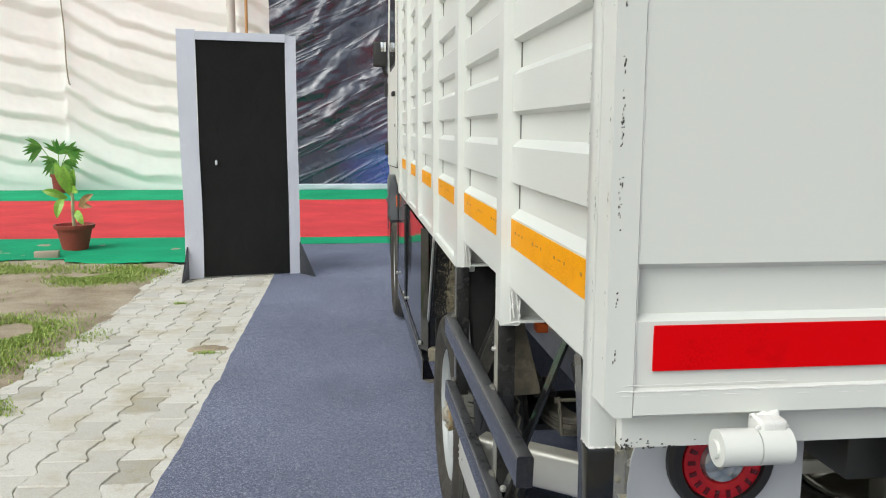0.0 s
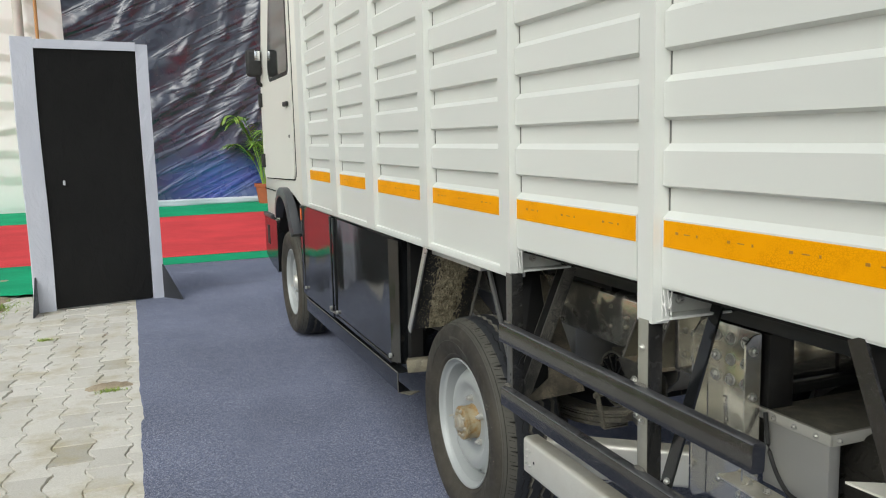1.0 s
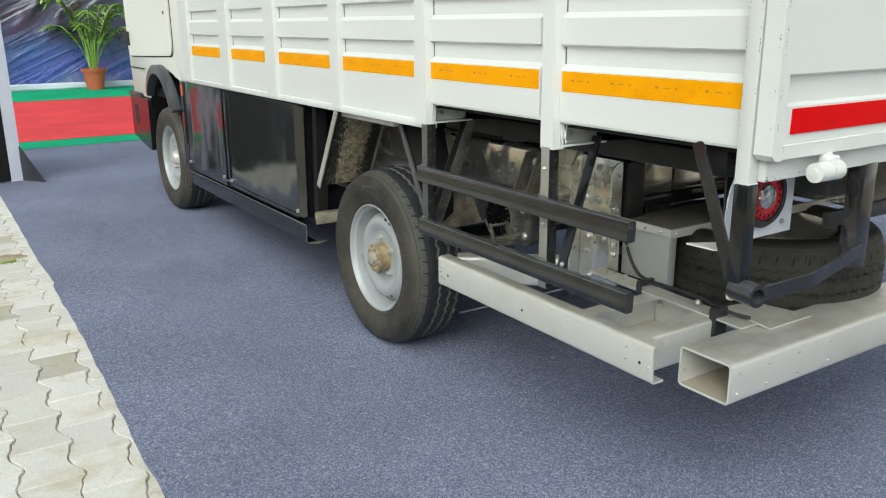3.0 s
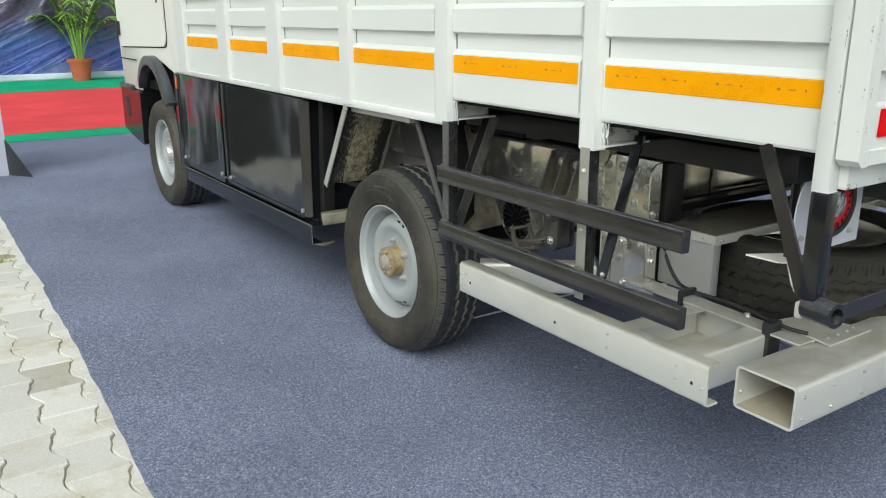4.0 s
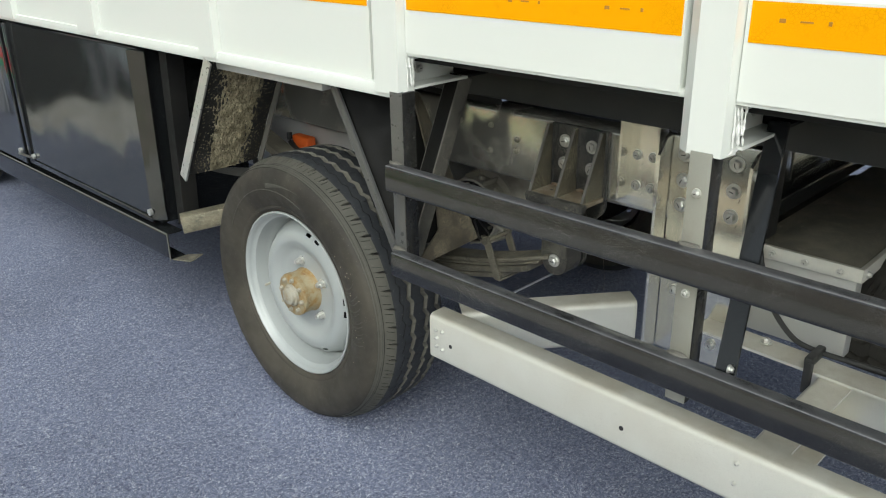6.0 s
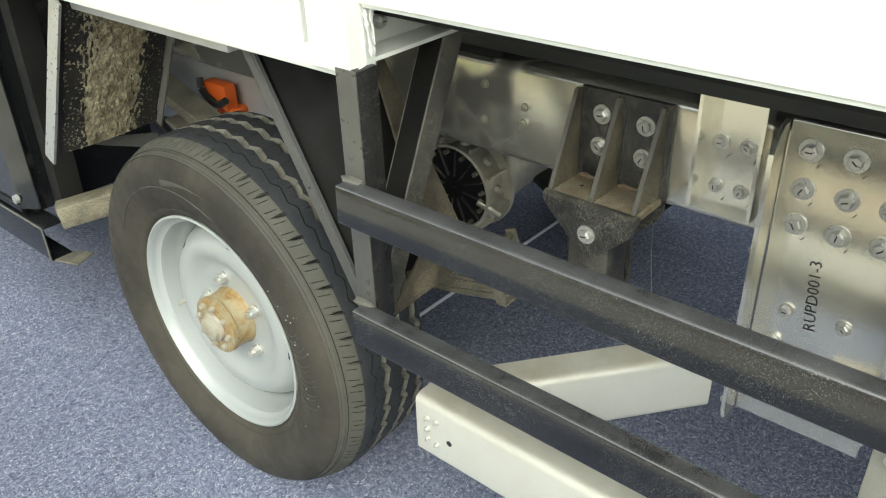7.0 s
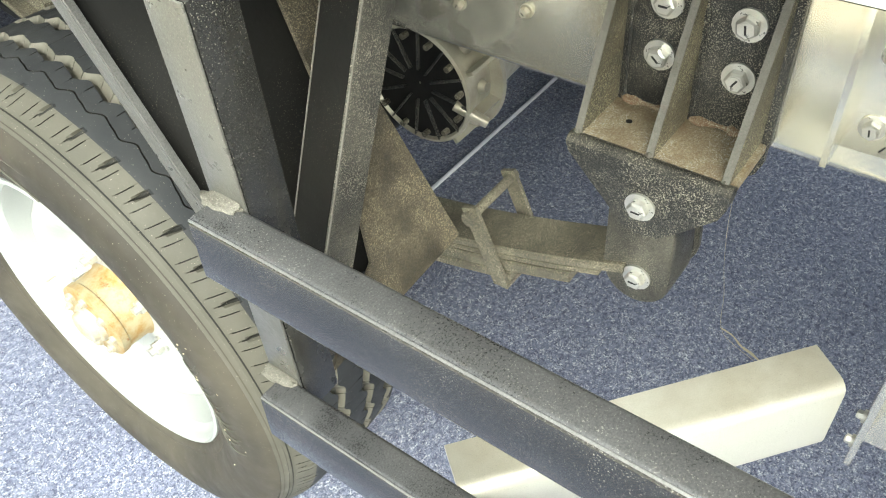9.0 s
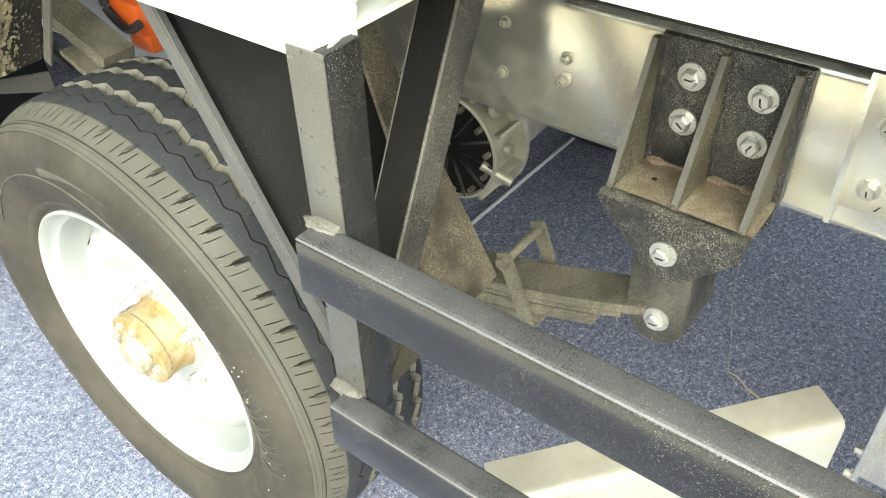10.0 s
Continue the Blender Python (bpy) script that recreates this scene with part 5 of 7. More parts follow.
part("wire", hose(fresh(), [(0.388, 1.036, 0.780), (0.396, 1.025, 0.750), (0.400, 1.030, 0.720)], 0.0020, 6), M_ORANGE_PLUG, shelf)
part("plug", boxed(0.308, 0.330, 0.938, 0.956, 0.626, 0.662, 0.006, 3), M_CONN, shelf, "cream plastic wire connector")

# ---- grey steel box and spare wheel slung under the frame ----
gbox = part("storage_box", boxed(0.640, 0.672, 1.412, 1.600, 0.466, 0.636, 0.003), M_BOX, truck, "grey sheet-metal box under the frame")
part("box_top", boxed(0.636, 1.30, 1.412, 1.610, 0.6365, 0.641, 0.001), M_SPRING, gbox, "dirty top sheet")
part("box_strap", boxed(0.6405, 1.550, 1.403, 1.4115, 0.618, 0.644, 0.001), M_SILVER, gbox, "silver edge strip of the tray")
part("box_strap", boxed(0.632, 0.6398, 1.403, 1.610, 0.620, 0.645, 0.001), M_SILVER, gbox, "silver edge strip of the tray")
part("box_strap", boxed(1.530, 1.556, 1.412, 1.422, 0.470, 0.644, 0.001), M_SILVER, gbox)
bolts(ME_BOLT_SMALL, [(0.632, 1.44, 0.632), (0.632, 1.50, 0.632), (0.632, 1.56, 0.632)], gbox)
bolts(ME_BOLT_SMALL, [(0.656, 1.403, 0.630)], gbox, FACE_REAR)

# ---- wheels ----
TYRE_R = 0.352


PITCHES = 49
SAMPLES = [0.0, 0.05, 0.075, 0.10, 0.16, 0.22, 0.322, 0.328, 0.345, 0.351, 0.45, 0.55, 0.66, 0.76, 0.792, 0.798, 0.815, 0.821, 0.90, 0.96]
SIPES = ((6, 9), (14, 17))
# shoulder rings from the sidewall to the tread: (depth and half width of the drop-shaped slot, depth of the thin cuts)
LUGS = [(0.0, 0.018, 0.0), (0.0004, 0.018, 0.0022), (0.0018, 0.018, 0.0036), (0.0034, 0.022, 0.0036), (0.0048, 0.040, 0.0036), (0.0056, 0.060, 0.0006), (0.0050, 0.066, 0.0), (0.0, 0.050, 0.0)]


# side of the tyre: (distance from the middle, radius)
WALL = [(0.0780, 0.2095), (0.0860, 0.2140), (0.0915, 0.2175), (0.0912, 0.2195), (0.0960, 0.2230), (0.0992, 0.2305), (0.0988, 0.2330), (0.1035, 0.2410), (0.1090, 0.2540), (0.1128, 0.2680), (0.1140, 0.2810), (0.1132, 0.2940), (0.1100, 0.3050), (0.1050, 0.3120)]


def tyre_bm(r=TYRE_R, flat=0.0):
    """Tyre with zigzag grooves, a thin zigzag cut and slotted shoulders; axis along x, outer side towards -x.
    Faces carry slots: 0 sidewall, 1 tread, 2 groove, 3 shade-dark slits and ridge lines, 4 dusty lugs."""
    bm = fresh()
    prof = [(-x, q, "", 0) for x, q in WALL]
    prof += [(-0.1000, 0.3155, "", 3), (-0.1003, 0.3167, "", 4), (-0.0972, 0.3186, "", 0), (-0.0958, 0.3186, "", 4), (-0.0912, 0.3212, "", 3), (-0.0916, 0.3224, "", 4), (-0.0882, 0.3236, "", 3), (-0.0864, 0.3238, "", 4)]
    prof += [(x, q, k, 4 if k < 6 else 1) for k, (x, q) in enumerate(((-0.0832, 0.3250), (-0.0808, 0.3260), (-0.0775, 0.3274), (-0.0735, 0.3294), (-0.0690, 0.3314), (-0.0640, 0.3332), (-0.0595, 0.3345), (-0.0560, 0.3355)))]
    prof.append((-0.0515, 0.3362, "", 1))

    def crown(x):
        return r - 0.30 * x * x

    for g, wide in ((-0.038, False), (-0.011, True), (0.033, True), (0.071, True)):
        if wide:
            prof += [(g - 0.0150, crown(g - 0.015), "rib", 1), (g - 0.0065, crown(g), "edge", 2), (g - 0.0055, crown(g) - 0.0090, "zig", 2), (g - 0.0005, crown(g) - 0.0095, "zig", 2), (g + 0.0065, crown(g), "edge", 1), (g + 0.0130, crown(g + 0.013), "rib", 1)]
        else:
            prof += [(g - 0.0010, crown(g), "zig", 3), (g - 0.0005, crown(g) - 0.0045, "zig", 3), (g + 0.0005, crown(g) - 0.0045, "zig", 3), (g + 0.0010, crown(g), "zig", 1)]
    prof += [(0.0890, 0.3322, "", 1), (0.0960, 0.3225, "", 1), (0.0985, 0.3140, "", 0)]
    prof += [(x, q, "", 0) for x, q in reversed(WALL)]
    per = len(SAMPLES)
    n = PITCHES * per
    rings = []
    for x, q, kind, _ in prof:
        ring = []
        for k in range(n):
            j = k % per
            s = SAMPLES[j]
            shift = 0.0
            rr, xx = q if kind in ("rib", "edge", "zig") else q * (1 + (r / 0.338 - 1) * min(1.0, max(0.0, (q - 0.23) / 0.08))), x
            if kind in ("zig", "edge"):
                xx += 0.0036 * math.sin(2 * math.pi * s) + 0.0012 * math.sin(4 * math.pi * s)
            if kind == "edge" and j in (7, 8, 15, 16):
                rr -= 0.0030
            if isinstance(kind, int):
                deep, wide_by, cut = LUGS[kind]
                if j in (1, 2, 3):
                    s = 0.075 + (j - 2) * wide_by
                d = deep if j == 2 else 0.8 * deep if j in (1, 3) and kind > 3 else cut if j in (7, 8, 15, 16) else 0.0
                rr -= d * 0.8
                xx += d * 0.6
                shift = (kind - 4) * 0.030
            a = 2 * math.pi * (k // per + s + shift) / PITCHES
            if flat and math.sin(a) * rr < -(r - flat):
                rr = (r - flat) / -math.sin(a)
            ring.append(bm.verts.new((xx, rr * math.cos(a), rr * math.sin(a))))
        rings.append(ring)
    for i in range(len(rings) - 1):
        m, kind = prof[i][3], prof[i][2]
        for k in range(n):
            j = k % per
            f = bm.faces.new((rings[i][k], rings[i][(k + 1) % n], rings[i + 1][(k + 1) % n], rings[i + 1][k]))
            sipe = any(p <= j < q for p, q in SIPES)
            slit = isinstance(kind, int) and ((sipe and 0 < kind < 5) or (j in (1, 2) and 1 < kind < 6))
            # Slot 3 darkens the cuts as shade would, rib cuts included.
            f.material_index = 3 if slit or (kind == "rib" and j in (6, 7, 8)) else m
    return bm


def wheel(name, cy, sign, label, hub_kind, cx, WZ, flat):
    """sign 1: left flank. The tyre has two skins: tread and sidewall share one mesh, coloured by slot."""
    cx = cx if sign > 0 else 2 * XC - cx
    bm = tyre_bm(flat=flat)
    if sign < 0:
        bmesh.ops.scale(bm, vec=(-1, 1, 1), verts=bm.verts)
    bmesh.ops.translate(bm, vec=(cx, cy, WZ), verts=bm.verts)
    me = mesh_of("tyre", bm, M_SIDEWALL)
    for m in (M_TREAD, M_GROOVE, M_SLIT, M_SIDEWALL_DUST):
        me.materials.append(m)
    w = tagged(under(new(name, me), truck), label)

    if hub_kind == "rusty":
        def on_wall(deg, q, out=0.0006):
            """A point on the bulging outer wall of the tyre."""
            a = radians(deg)
            x = float(np.interp(q, [p[1] for p in WALL], [p[0] for p in WALL])) + out
            return (cx - sign * x, cy + q * math.cos(a), WZ + q * math.sin(a))

        for k in range(11):
            a0 = 157.5 + 3.0 * k - (0.8 if k % 2 else 0.0)
            q0, q1 = 0.243 + 0.005 * (k % 3 == 0), 0.294 - 0.005 * (k % 4 == 1)
            pts = [on_wall(a0 - 1.6 * u + 1.5 * math.sin(math.pi * u), q0 + (q1 - q0) * u, 0.0002) for u in (0.0, 0.2, 0.4, 0.6, 0.8, 1.0)]
            part("moulded_bar", hose(fresh(), pts, 0.0010, 6), M_SIDEWALL_DUST, w)
        # a long comma-shaped moulding and its outline
        bm = fresh()
        rows = []
        for k in range(25):
            u = k / 24
            deg, outer = 80 + 26 * u, 0.296 + 0.002 * u
            inner = outer - 0.015 * (1 - u) ** 1.3 - 0.0006
            rows.append((bm.verts.new(on_wall(deg, inner, 0.0004)), bm.verts.new(on_wall(deg, (inner + outer) / 2, 0.0016)), bm.verts.new(on_wall(deg, outer, 0.0004))))
        for p, q in zip(rows, rows[1:]):
            for i in range(2):
                bm.faces.new((p[i], p[i + 1], q[i + 1], q[i]))
        part("moulding", bm, M_SIDEWALL_DUST, w)
        part("moulding", hose(fresh(), [on_wall(30 + 3 * k, 0.266 + 0.012 * math.sin(math.pi * k / 26), 0.0) for k in range(27)], 0.0012, 6), M_SIDEWALL_DUST, w)
        rr = random.Random(31)
        for _ in range(14 if sign > 0 else 0):
            p = Vector(on_wall(rr.uniform(140, 200), rr.uniform(0.262, 0.300), 0.0008))
            e = rr.uniform(0.0005, 0.0009)
            part("crumb", boxed(p.x - 0.0005, p.x + 0.0005, p.y - e * rr.uniform(0.8, 2.6), p.y + e, p.z - e, p.z + e, turn=Matrix.Rotation(rr.uniform(0, 3), 4, "X")), M_STRAW, w, "pale crumb stuck to the tyre", smooth=False)
        for k in range(4):
            part("rim_ring", hose(fresh(), [on_wall(6 * i, 0.216 + 0.0055 * k, -0.0012 * (3 - k) - 0.0005) for i in range(61)], 0.0008, 4), M_SIDEWALL, w)

    def turned(pname, prof, mat, n=96, drop=(), plabel=""):
        return part(pname, lathe(fresh(), [(sign * x, r) for x, r in prof], cx, cy, WZ, n, drop=drop), mat, w, plabel)

    # rim barrel: lip, flange, well
    rim = [(-0.0830, 0.2105), (-0.0890, 0.2160), (-0.0940, 0.2165), (-0.0955, 0.2130), (-0.0920, 0.2090), (-0.0850, 0.2070), (-0.0790, 0.2040), (-0.0750, 0.1980), (-0.0670, 0.1960), (-0.0450, 0.1945), (-0.0370, 0.1915), (-0.0290, 0.1860), (0.0050, 0.1850), (0.0700, 0.2000)]
    turned("rim", rim, M_RIM, 96, (), "silver painted steel rim")
    # disc with pairs of small holes
    disc = [(-0.0150, 0.1850), (-0.0250, 0.1815), (-0.0390, 0.1765), (-0.0550, 0.1655), (-0.0610, 0.1590), (-0.0650, 0.1535), (-0.0685, 0.1390), (-0.0665, 0.1280), (-0.0580, 0.1150), (-0.0530, 0.1070), (-0.0510, 0.0980), (-0.0510, 0.0600), (-0.0510, 0.0200)]
    drop = set()
    for base in range(9, 129, 24) if hub_kind == "rusty" else range(4, 120, 12):
        for k in ((base, base + 4) if hub_kind == "rusty" else (base, base + 1, base + 2)):
            for d in ((0, 1) if hub_kind == "rusty" else (0, 1)):
                drop.add((3, (k + d) % 120))
                if hub_kind != "rusty":
                    drop.add((2, (k + d) % 120))
    turned("wheel_disc", disc, M_RIM, 120, drop, "silver painted wheel disc with vent holes")
    turned("brake_drum", [(0.04, 0.012), (0.04, 0.155), (0.11, 0.155)], M_DARK, 48)
    if hub_kind == "rusty":
        turned("hub", [(-0.0505, 0.059), (-0.0550, 0.0555), (-0.0850, 0.054), (-0.0870, 0.056), (-0.0970, 0.056), (-0.0990, 0.052), (-0.0990, 0.010)], M_HUB, 40, (), "yellow wheel hub with brown rust")
        turned("hub_cap", [(-0.0965, 0.030), (-0.1040, 0.028), (-0.1060, 0.024), (-0.1130, 0.022), (-0.1150, 0.018), (-0.1150, 0.001)], M_HUB_PLATE, 40, (), "dusty grey end cap")
        turned("hub_plate", [(-0.0962, 0.0515), (-0.0985, 0.0505), (-0.0985, 0.026)], M_HUB_PLATE, 40, (), "dusty grey hub face")
        for k in range(8):
            a = radians(45 * k + 10)
            piece("hub_nut", ME_HUB_NUT, Matrix.Translation((cx - sign * 0.0983, cy + 0.042 * math.cos(a), WZ + 0.042 * math.sin(a))) @ Matrix.Scale(sign, 4, (1, 0, 0)), w)
    else:
        turned("hub", [(-0.0505, 0.050), (-0.0610, 0.046), (-0.0750, 0.044), (-0.0850, 0.038), (-0.0870, 0.001)], M_SILVER, 40)
    for k in range(5):
        a = radians(72 * k + 80)
        m = Matrix.Translation((cx - sign * 0.0513, cy + 0.078 * math.cos(a), WZ + 0.078 * math.sin(a))) @ Matrix.Scale(sign, 4, (1, 0, 0))
        piece("wheel_nut", ME_NUT, m, w)
    part("valve", rod(fresh(), (cx - sign * 0.062, cy + 0.150, 0.300), (cx - sign * 0.080, cy + 0.154, 0.297), 0.0035, 8), M_CAST, w)
    return w


bm = fresh()
rod(bm, (0, 0, 0), (-0.003, 0, 0), 0.0125, 16)
rod(bm, (-0.003, 0, 0), (-0.014, 0, 0), 0.0095, 6)
rod(bm, (-0.014, 0, 0), (-0.021, 0, 0), 0.0058, 10)
ME_NUT = mesh_of("wheel_nut", bm, M_ZINC)
bm = fresh()
rod(bm, (0, 0, 0), (-0.005, 0, 0), 0.0068, 6)
rod(bm, (-0.005, 0, 0), (-0.009, 0, 0), 0.0040, 10)
ME_HUB_NUT = mesh_of("hub_nut", bm, M_HUB_PLATE)

for side in (1, -1):
    wheel("rear_wheel", 2.610, side, "truck wheel with scuffed tyre and silver rim", "rusty", 0.3945, 0.325, 0.003)
    wheel("front_wheel", 5.475, side, "front truck wheel with slotted silver rim", "slotted", 0.370, 0.350, 0.003)


# spare wheel, lying flat
bm = tyre_bm(0.343)
for f in bm.faces:
    f.material_index = 0
bmesh.ops.rotate(bm, matrix=Matrix.Rotation(radians(90), 3, "Y"), verts=bm.verts)
SP = Vector((1.045, 1.385, 0.518))
bmesh.ops.translate(bm, vec=SP, verts=bm.verts)
spare = part("spare_wheel", bm, M_SPARE, truck, "dusty spare wheel slung flat under the frame")
bm = lathe(fresh(), [(-0.09, 0.204), (-0.098, 0.206), (-0.098, 0.199), (-0.06, 0.186), (-0.03, 0.175), (-0.035, 0.10), (-0.02, 0.05)], 0, 0, 0, 64)
bmesh.ops.rotate(bm, matrix=Matrix.Rotation(radians(90), 3, "Y"), verts=bm.verts)
bmesh.ops.translate(bm, vec=SP, verts=bm.verts)
part("rim", bm, M_GALV, spare, "grey spare rim")
part("carrier_bar", boxed(0.98, 1.12, 1.36, 1.41, 0.56, 0.80, 0.003), M_GALV, spare)
part("carrier_bar", boxed(0.715, 1.44, 1.60, 1.64, 0.662, 0.698, 0.003), M_BLACK, spare)
part("carrier_bar", boxed(0.72, 1.15, 0.985, 1.000, 0.725, 0.765, 0.003), M_BLACK_MATT, spare)

# ---- wheel-arch frames and mudguards ----
arch = part("mudguard", slab(fresh(), [(0.285, 2.855, 0.890), (0.285, 3.042, 0.556), (0.505, 3.042, 0.556), (0.505, 2.855, 0.890)], (0, 0.006, 0.003)), M_BLACK_MATT, truck, "black mudguard plate ahead of the wheel")
part("arch_leg", sweep(fresh(), rect(0.030, 0.005), (0.272, 2.845, 0.888), (0.272, 3.052, 0.548), (0, 1, 0.6)), M_ZINC, arch, "grey flat-bar leg of the arch")
part("arch_top", boxed(0.296, 0.330, 2.425, 2.850, 0.866, 0.8885, 0.002), M_BOX, arch, "grey flat bar over the wheel")
part("plate_edge", slab(fresh(), [(0.5055, 2.853, 0.889), (0.5055, 3.041, 0.554), (0.5055, 3.026, 0.546), (0.5055, 2.838, 0.881)], (0.004, 0, 0)), M_EDGE, arch, "pale folded edge of the mudguard")
part("arch_foot", slab(fresh(), [(0.330, 3.072, 0.560), (0.520, 3.072, 0.516), (0.520, 3.072, 0.480), (0.400, 3.072, 0.527)], (0, 0.006, 0)), M_PALE_FACE, arch, "grey plate under the mudguard")
part("spring_link", sweep(fresh(), rect(0.060, 0.024), (0.605, 3.24, 0.615), (0.605, 2.99, 0.530), (1, 0, 0)), M_SPRING, truck, "dusty front end of the leaf spring")
# mud thrown on the plate: a lumpy crust down its middle
bm = fresh()
rng = random.Random(11)
nu, nv = 100, 130
gridv = {}
for i in range(nu + 1):
    for j in range(nv + 1):
        u, v = i / nu, j / nv
        x = 0.292 + 0.210 * u
        p = Vector((x, 2.853 + 0.189 * v, 0.888 - 0.333 * v))
        band = max(0.0, 1 - abs(u - 0.47) / 0.42)
        h = 0.001 + 0.007 * min(1, band * 1.6) * (0.25 + 0.75 * abs(noise.fractal(Vector((x * 60, v * 15, 3.1)), 0.6, 2.1, 5)))
        gridv[i, j] = bm.verts.new(p + Vector((0, -0.862, -0.507)) * h)
for i in range(nu):
    for j in range(nv):
        bm.faces.new((gridv[i, j], gridv[i + 1, j], gridv[i + 1, j + 1], gridv[i, j + 1]))
me = mesh_of("mud_crust", bm, M_BLACK_MATT)
me.materials.append(M_MUD)
for p in me.polygons:
    u = (p.center.x - 0.292) / 0.210
    edge = 0.28 + 0.07 * noise.noise(Vector((p.center.x * 30, p.center.z * 14, 0.7)))
    if abs(u - 0.47) < edge + 0.16 * noise.noise(Vector((p.center.x * 190, p.center.z * 70, 0.3))) or noise.noise(p.center * 210) > 0.40:
        p.material_index = 1
tagged(under(new("mud_crust", me), arch), "crust of dried brown mud")

rear_guard = part("mudguard", slab(fresh(), [(0.326, 2.449, 0.930), (0.326, 2.239, 0.545), (0.498, 2.176, 0.545), (0.430, 2.316, 0.930)], (0.003, 0.004, -0.002)), M_GUARD, truck, "black mudguard plate behind the wheel")
part("arch_leg", sweep(fresh(), rect(0.023, 0.005, 0.001), (0.3215, 2.4325, 0.900), (0.3215, 2.2225, 0.518), (0, 1, -0.55)), M_PALE_FACE, rear_guard, "grey dusty flat-bar leg of the arch")
# Two thin strips paint the highlight lines of the leg.
for dy, w in ((-0.0112, 0.0012), (-0.0065, 0.0010)):
    part("leg_edge", sweep(fresh(), rect(w, 0.0064), (0.3212, 2.4325 + dy * 0.88, 0.900 - dy * 0.48), (0.3212, 2.2225 + dy * 0.88, 0.518 - dy * 0.48), (0, 1, -0.55)), M_EDGE_SHINE, rear_guard, "bright strip for the highlight on the leg's edge")
part("dust_flap", slab(fresh(), [(0.312, 2.163, 0.529), (0.508, 2.168, 0.536), (0.446, 2.284, 0.860), (0.428, 2.286, 0.866), (0.420, 2.215, 0.680), (0.396, 2.180, 0.585), (0.330, 2.167, 0.545)], (0, 0.004, -0.002)), M_BROWN_DUST, rear_guard, "brown dusty flap of the mudguard")
part("inner_panel", boxed(0.615, 0.622, 2.20, 2.85, 0.815, 0.90, 0.001), M_DARK, rear_guard)

# ---- orange high-voltage plugs and frame clutter above the wheel ----
tank = part("power_unit", boxed(0.74, 1.10, 2.62, 3.90, 0.40, 0.86, 0.01), M_BOX, truck, "grey power electronics housing inside the frame")
plug = part("power_plug", boxed(0.690, 0.725, 3.045, 3.130, 0.515, 0.578, 0.008), M_ORANGE_PLUG, truck, "orange high-voltage plug with black clip")
part("plug_clip", hose(fresh(), [(0.684, 3.128, 0.585), (0.680, 3.120, 0.560), (0.680, 3.096, 0.541), (0.680, 3.066, 0.533), (0.684, 3.036, 0.548)], 0.0085, 8), M_CABLE, plug)
part("plug_rib", boxed(0.696, 0.750, 3.035, 3.100, 0.485, 0.5195, 0.006), M_ORANGE_PLUG, plug)
plug = part("power_plug", boxed(0.56, 0.60, 3.16, 3.20, 0.70, 0.76, 0.006), M_ORANGE_PLUG, truck, "orange high-voltage plug with black clip")
part("plug_cable", hose(fresh(), [(0.58, 3.18, 0.70), (0.57, 3.18, 0.62), (0.58, 3.18, 0.52), (0.62, 3.2, 0.45)], 0.010, 8), M_CABLE, plug)
part("plug_cable", hose(fresh(), [(0.58, 3.18, 0.76), (0.57, 3.19, 0.82), (0.54, 3.20, 0.86)], 0.010, 8), M_CABLE, plug)
part("stay_tube", sweep(fresh(), rect(0.05, 0.05, 0.004), (0.29, 3.14, 0.385), (0.62, 2.98, 0.425), (0, 0, 1)), M_GUSSET, truck, "tube caked in brown dust between step and frame")

# ---- black battery boxes with step ----
bx0, bx1 = 0.262, 0.292
b_rear = part("battery_box", boxed(bx0 + 0.020, 0.60, 3.245, 4.965, 0.36, 0.880, 0.004), M_BLACK, truck, "glossy black battery box with two doors")


def dished_door(y0, y1, z0, z1, dish, seed):
    """Thin pressed sheet that has sagged inwards a little."""
    bm = fresh()
    n, k = 30, 22
    g = {}
    for i in range(n + 1):
        for j in range(k + 1):
            u, v = i / n, j / k
            y, z = y0 + (y1 - y0) * u, z0 + (z1 - z0) * v
            d = 0.007 * v + dish * math.sin(math.pi * v) * min(1.0, math.sin(math.pi * u) * 2.5) + 0.0022 * noise.noise(Vector((y * 2.6, z * 4.5, seed))) + 0.0005 * noise.noise(Vector((y * 9, z * 9, seed)))
            g[i, j] = bm.verts.new((bx0 + 0.002 + max(-0.002, d), y, z))
    for i in range(n):
        for j in range(k):
            bm.faces.new((g[i, j], g[i + 1, j], g[i + 1, j + 1], g[i, j + 1]))
    return bm


door_a = part("box_door", dished_door(3.262, 4.195, 0.384, 0.878, 0.0045, 1.0), M_BLACK_GLOSS, b_rear, "glossy black sheet door")
door_b = part("box_door", dished_door(4.280, 4.975, 0.352, 0.886, 0.0045, 4.0), M_BLACK_GLOSS, b_rear, "glossy black sheet door")
part("door_edge", slab(fresh(), [(bx0 - 0.001, 3.263, 0.374), (bx0 + 0.026, 3.228, 0.374), (bx0 + 0.026, 3.215, 0.872), (bx0 - 0.001, 3.263, 0.877)], (0.004, 0.003, 0)), M_BLACK_GLOSS, b_rear)
part("door_edge", boxed(bx0 - 0.003, bx0 + 0.006, 3.262, 4.225, 0.366, 0.3835, 0.002), M_BLACK, b_rear)
part("door_edge", boxed(bx0 - 0.004, bx0 + 0.008, 4.1955, 4.225, 0.384, 0.878, 0.002), M_BLACK, b_rear)
part("door_edge", boxed(bx0 - 0.004, bx0 + 0.008, 4.255, 4.2795, 0.355, 0.884, 0.002), M_BLACK, b_rear)
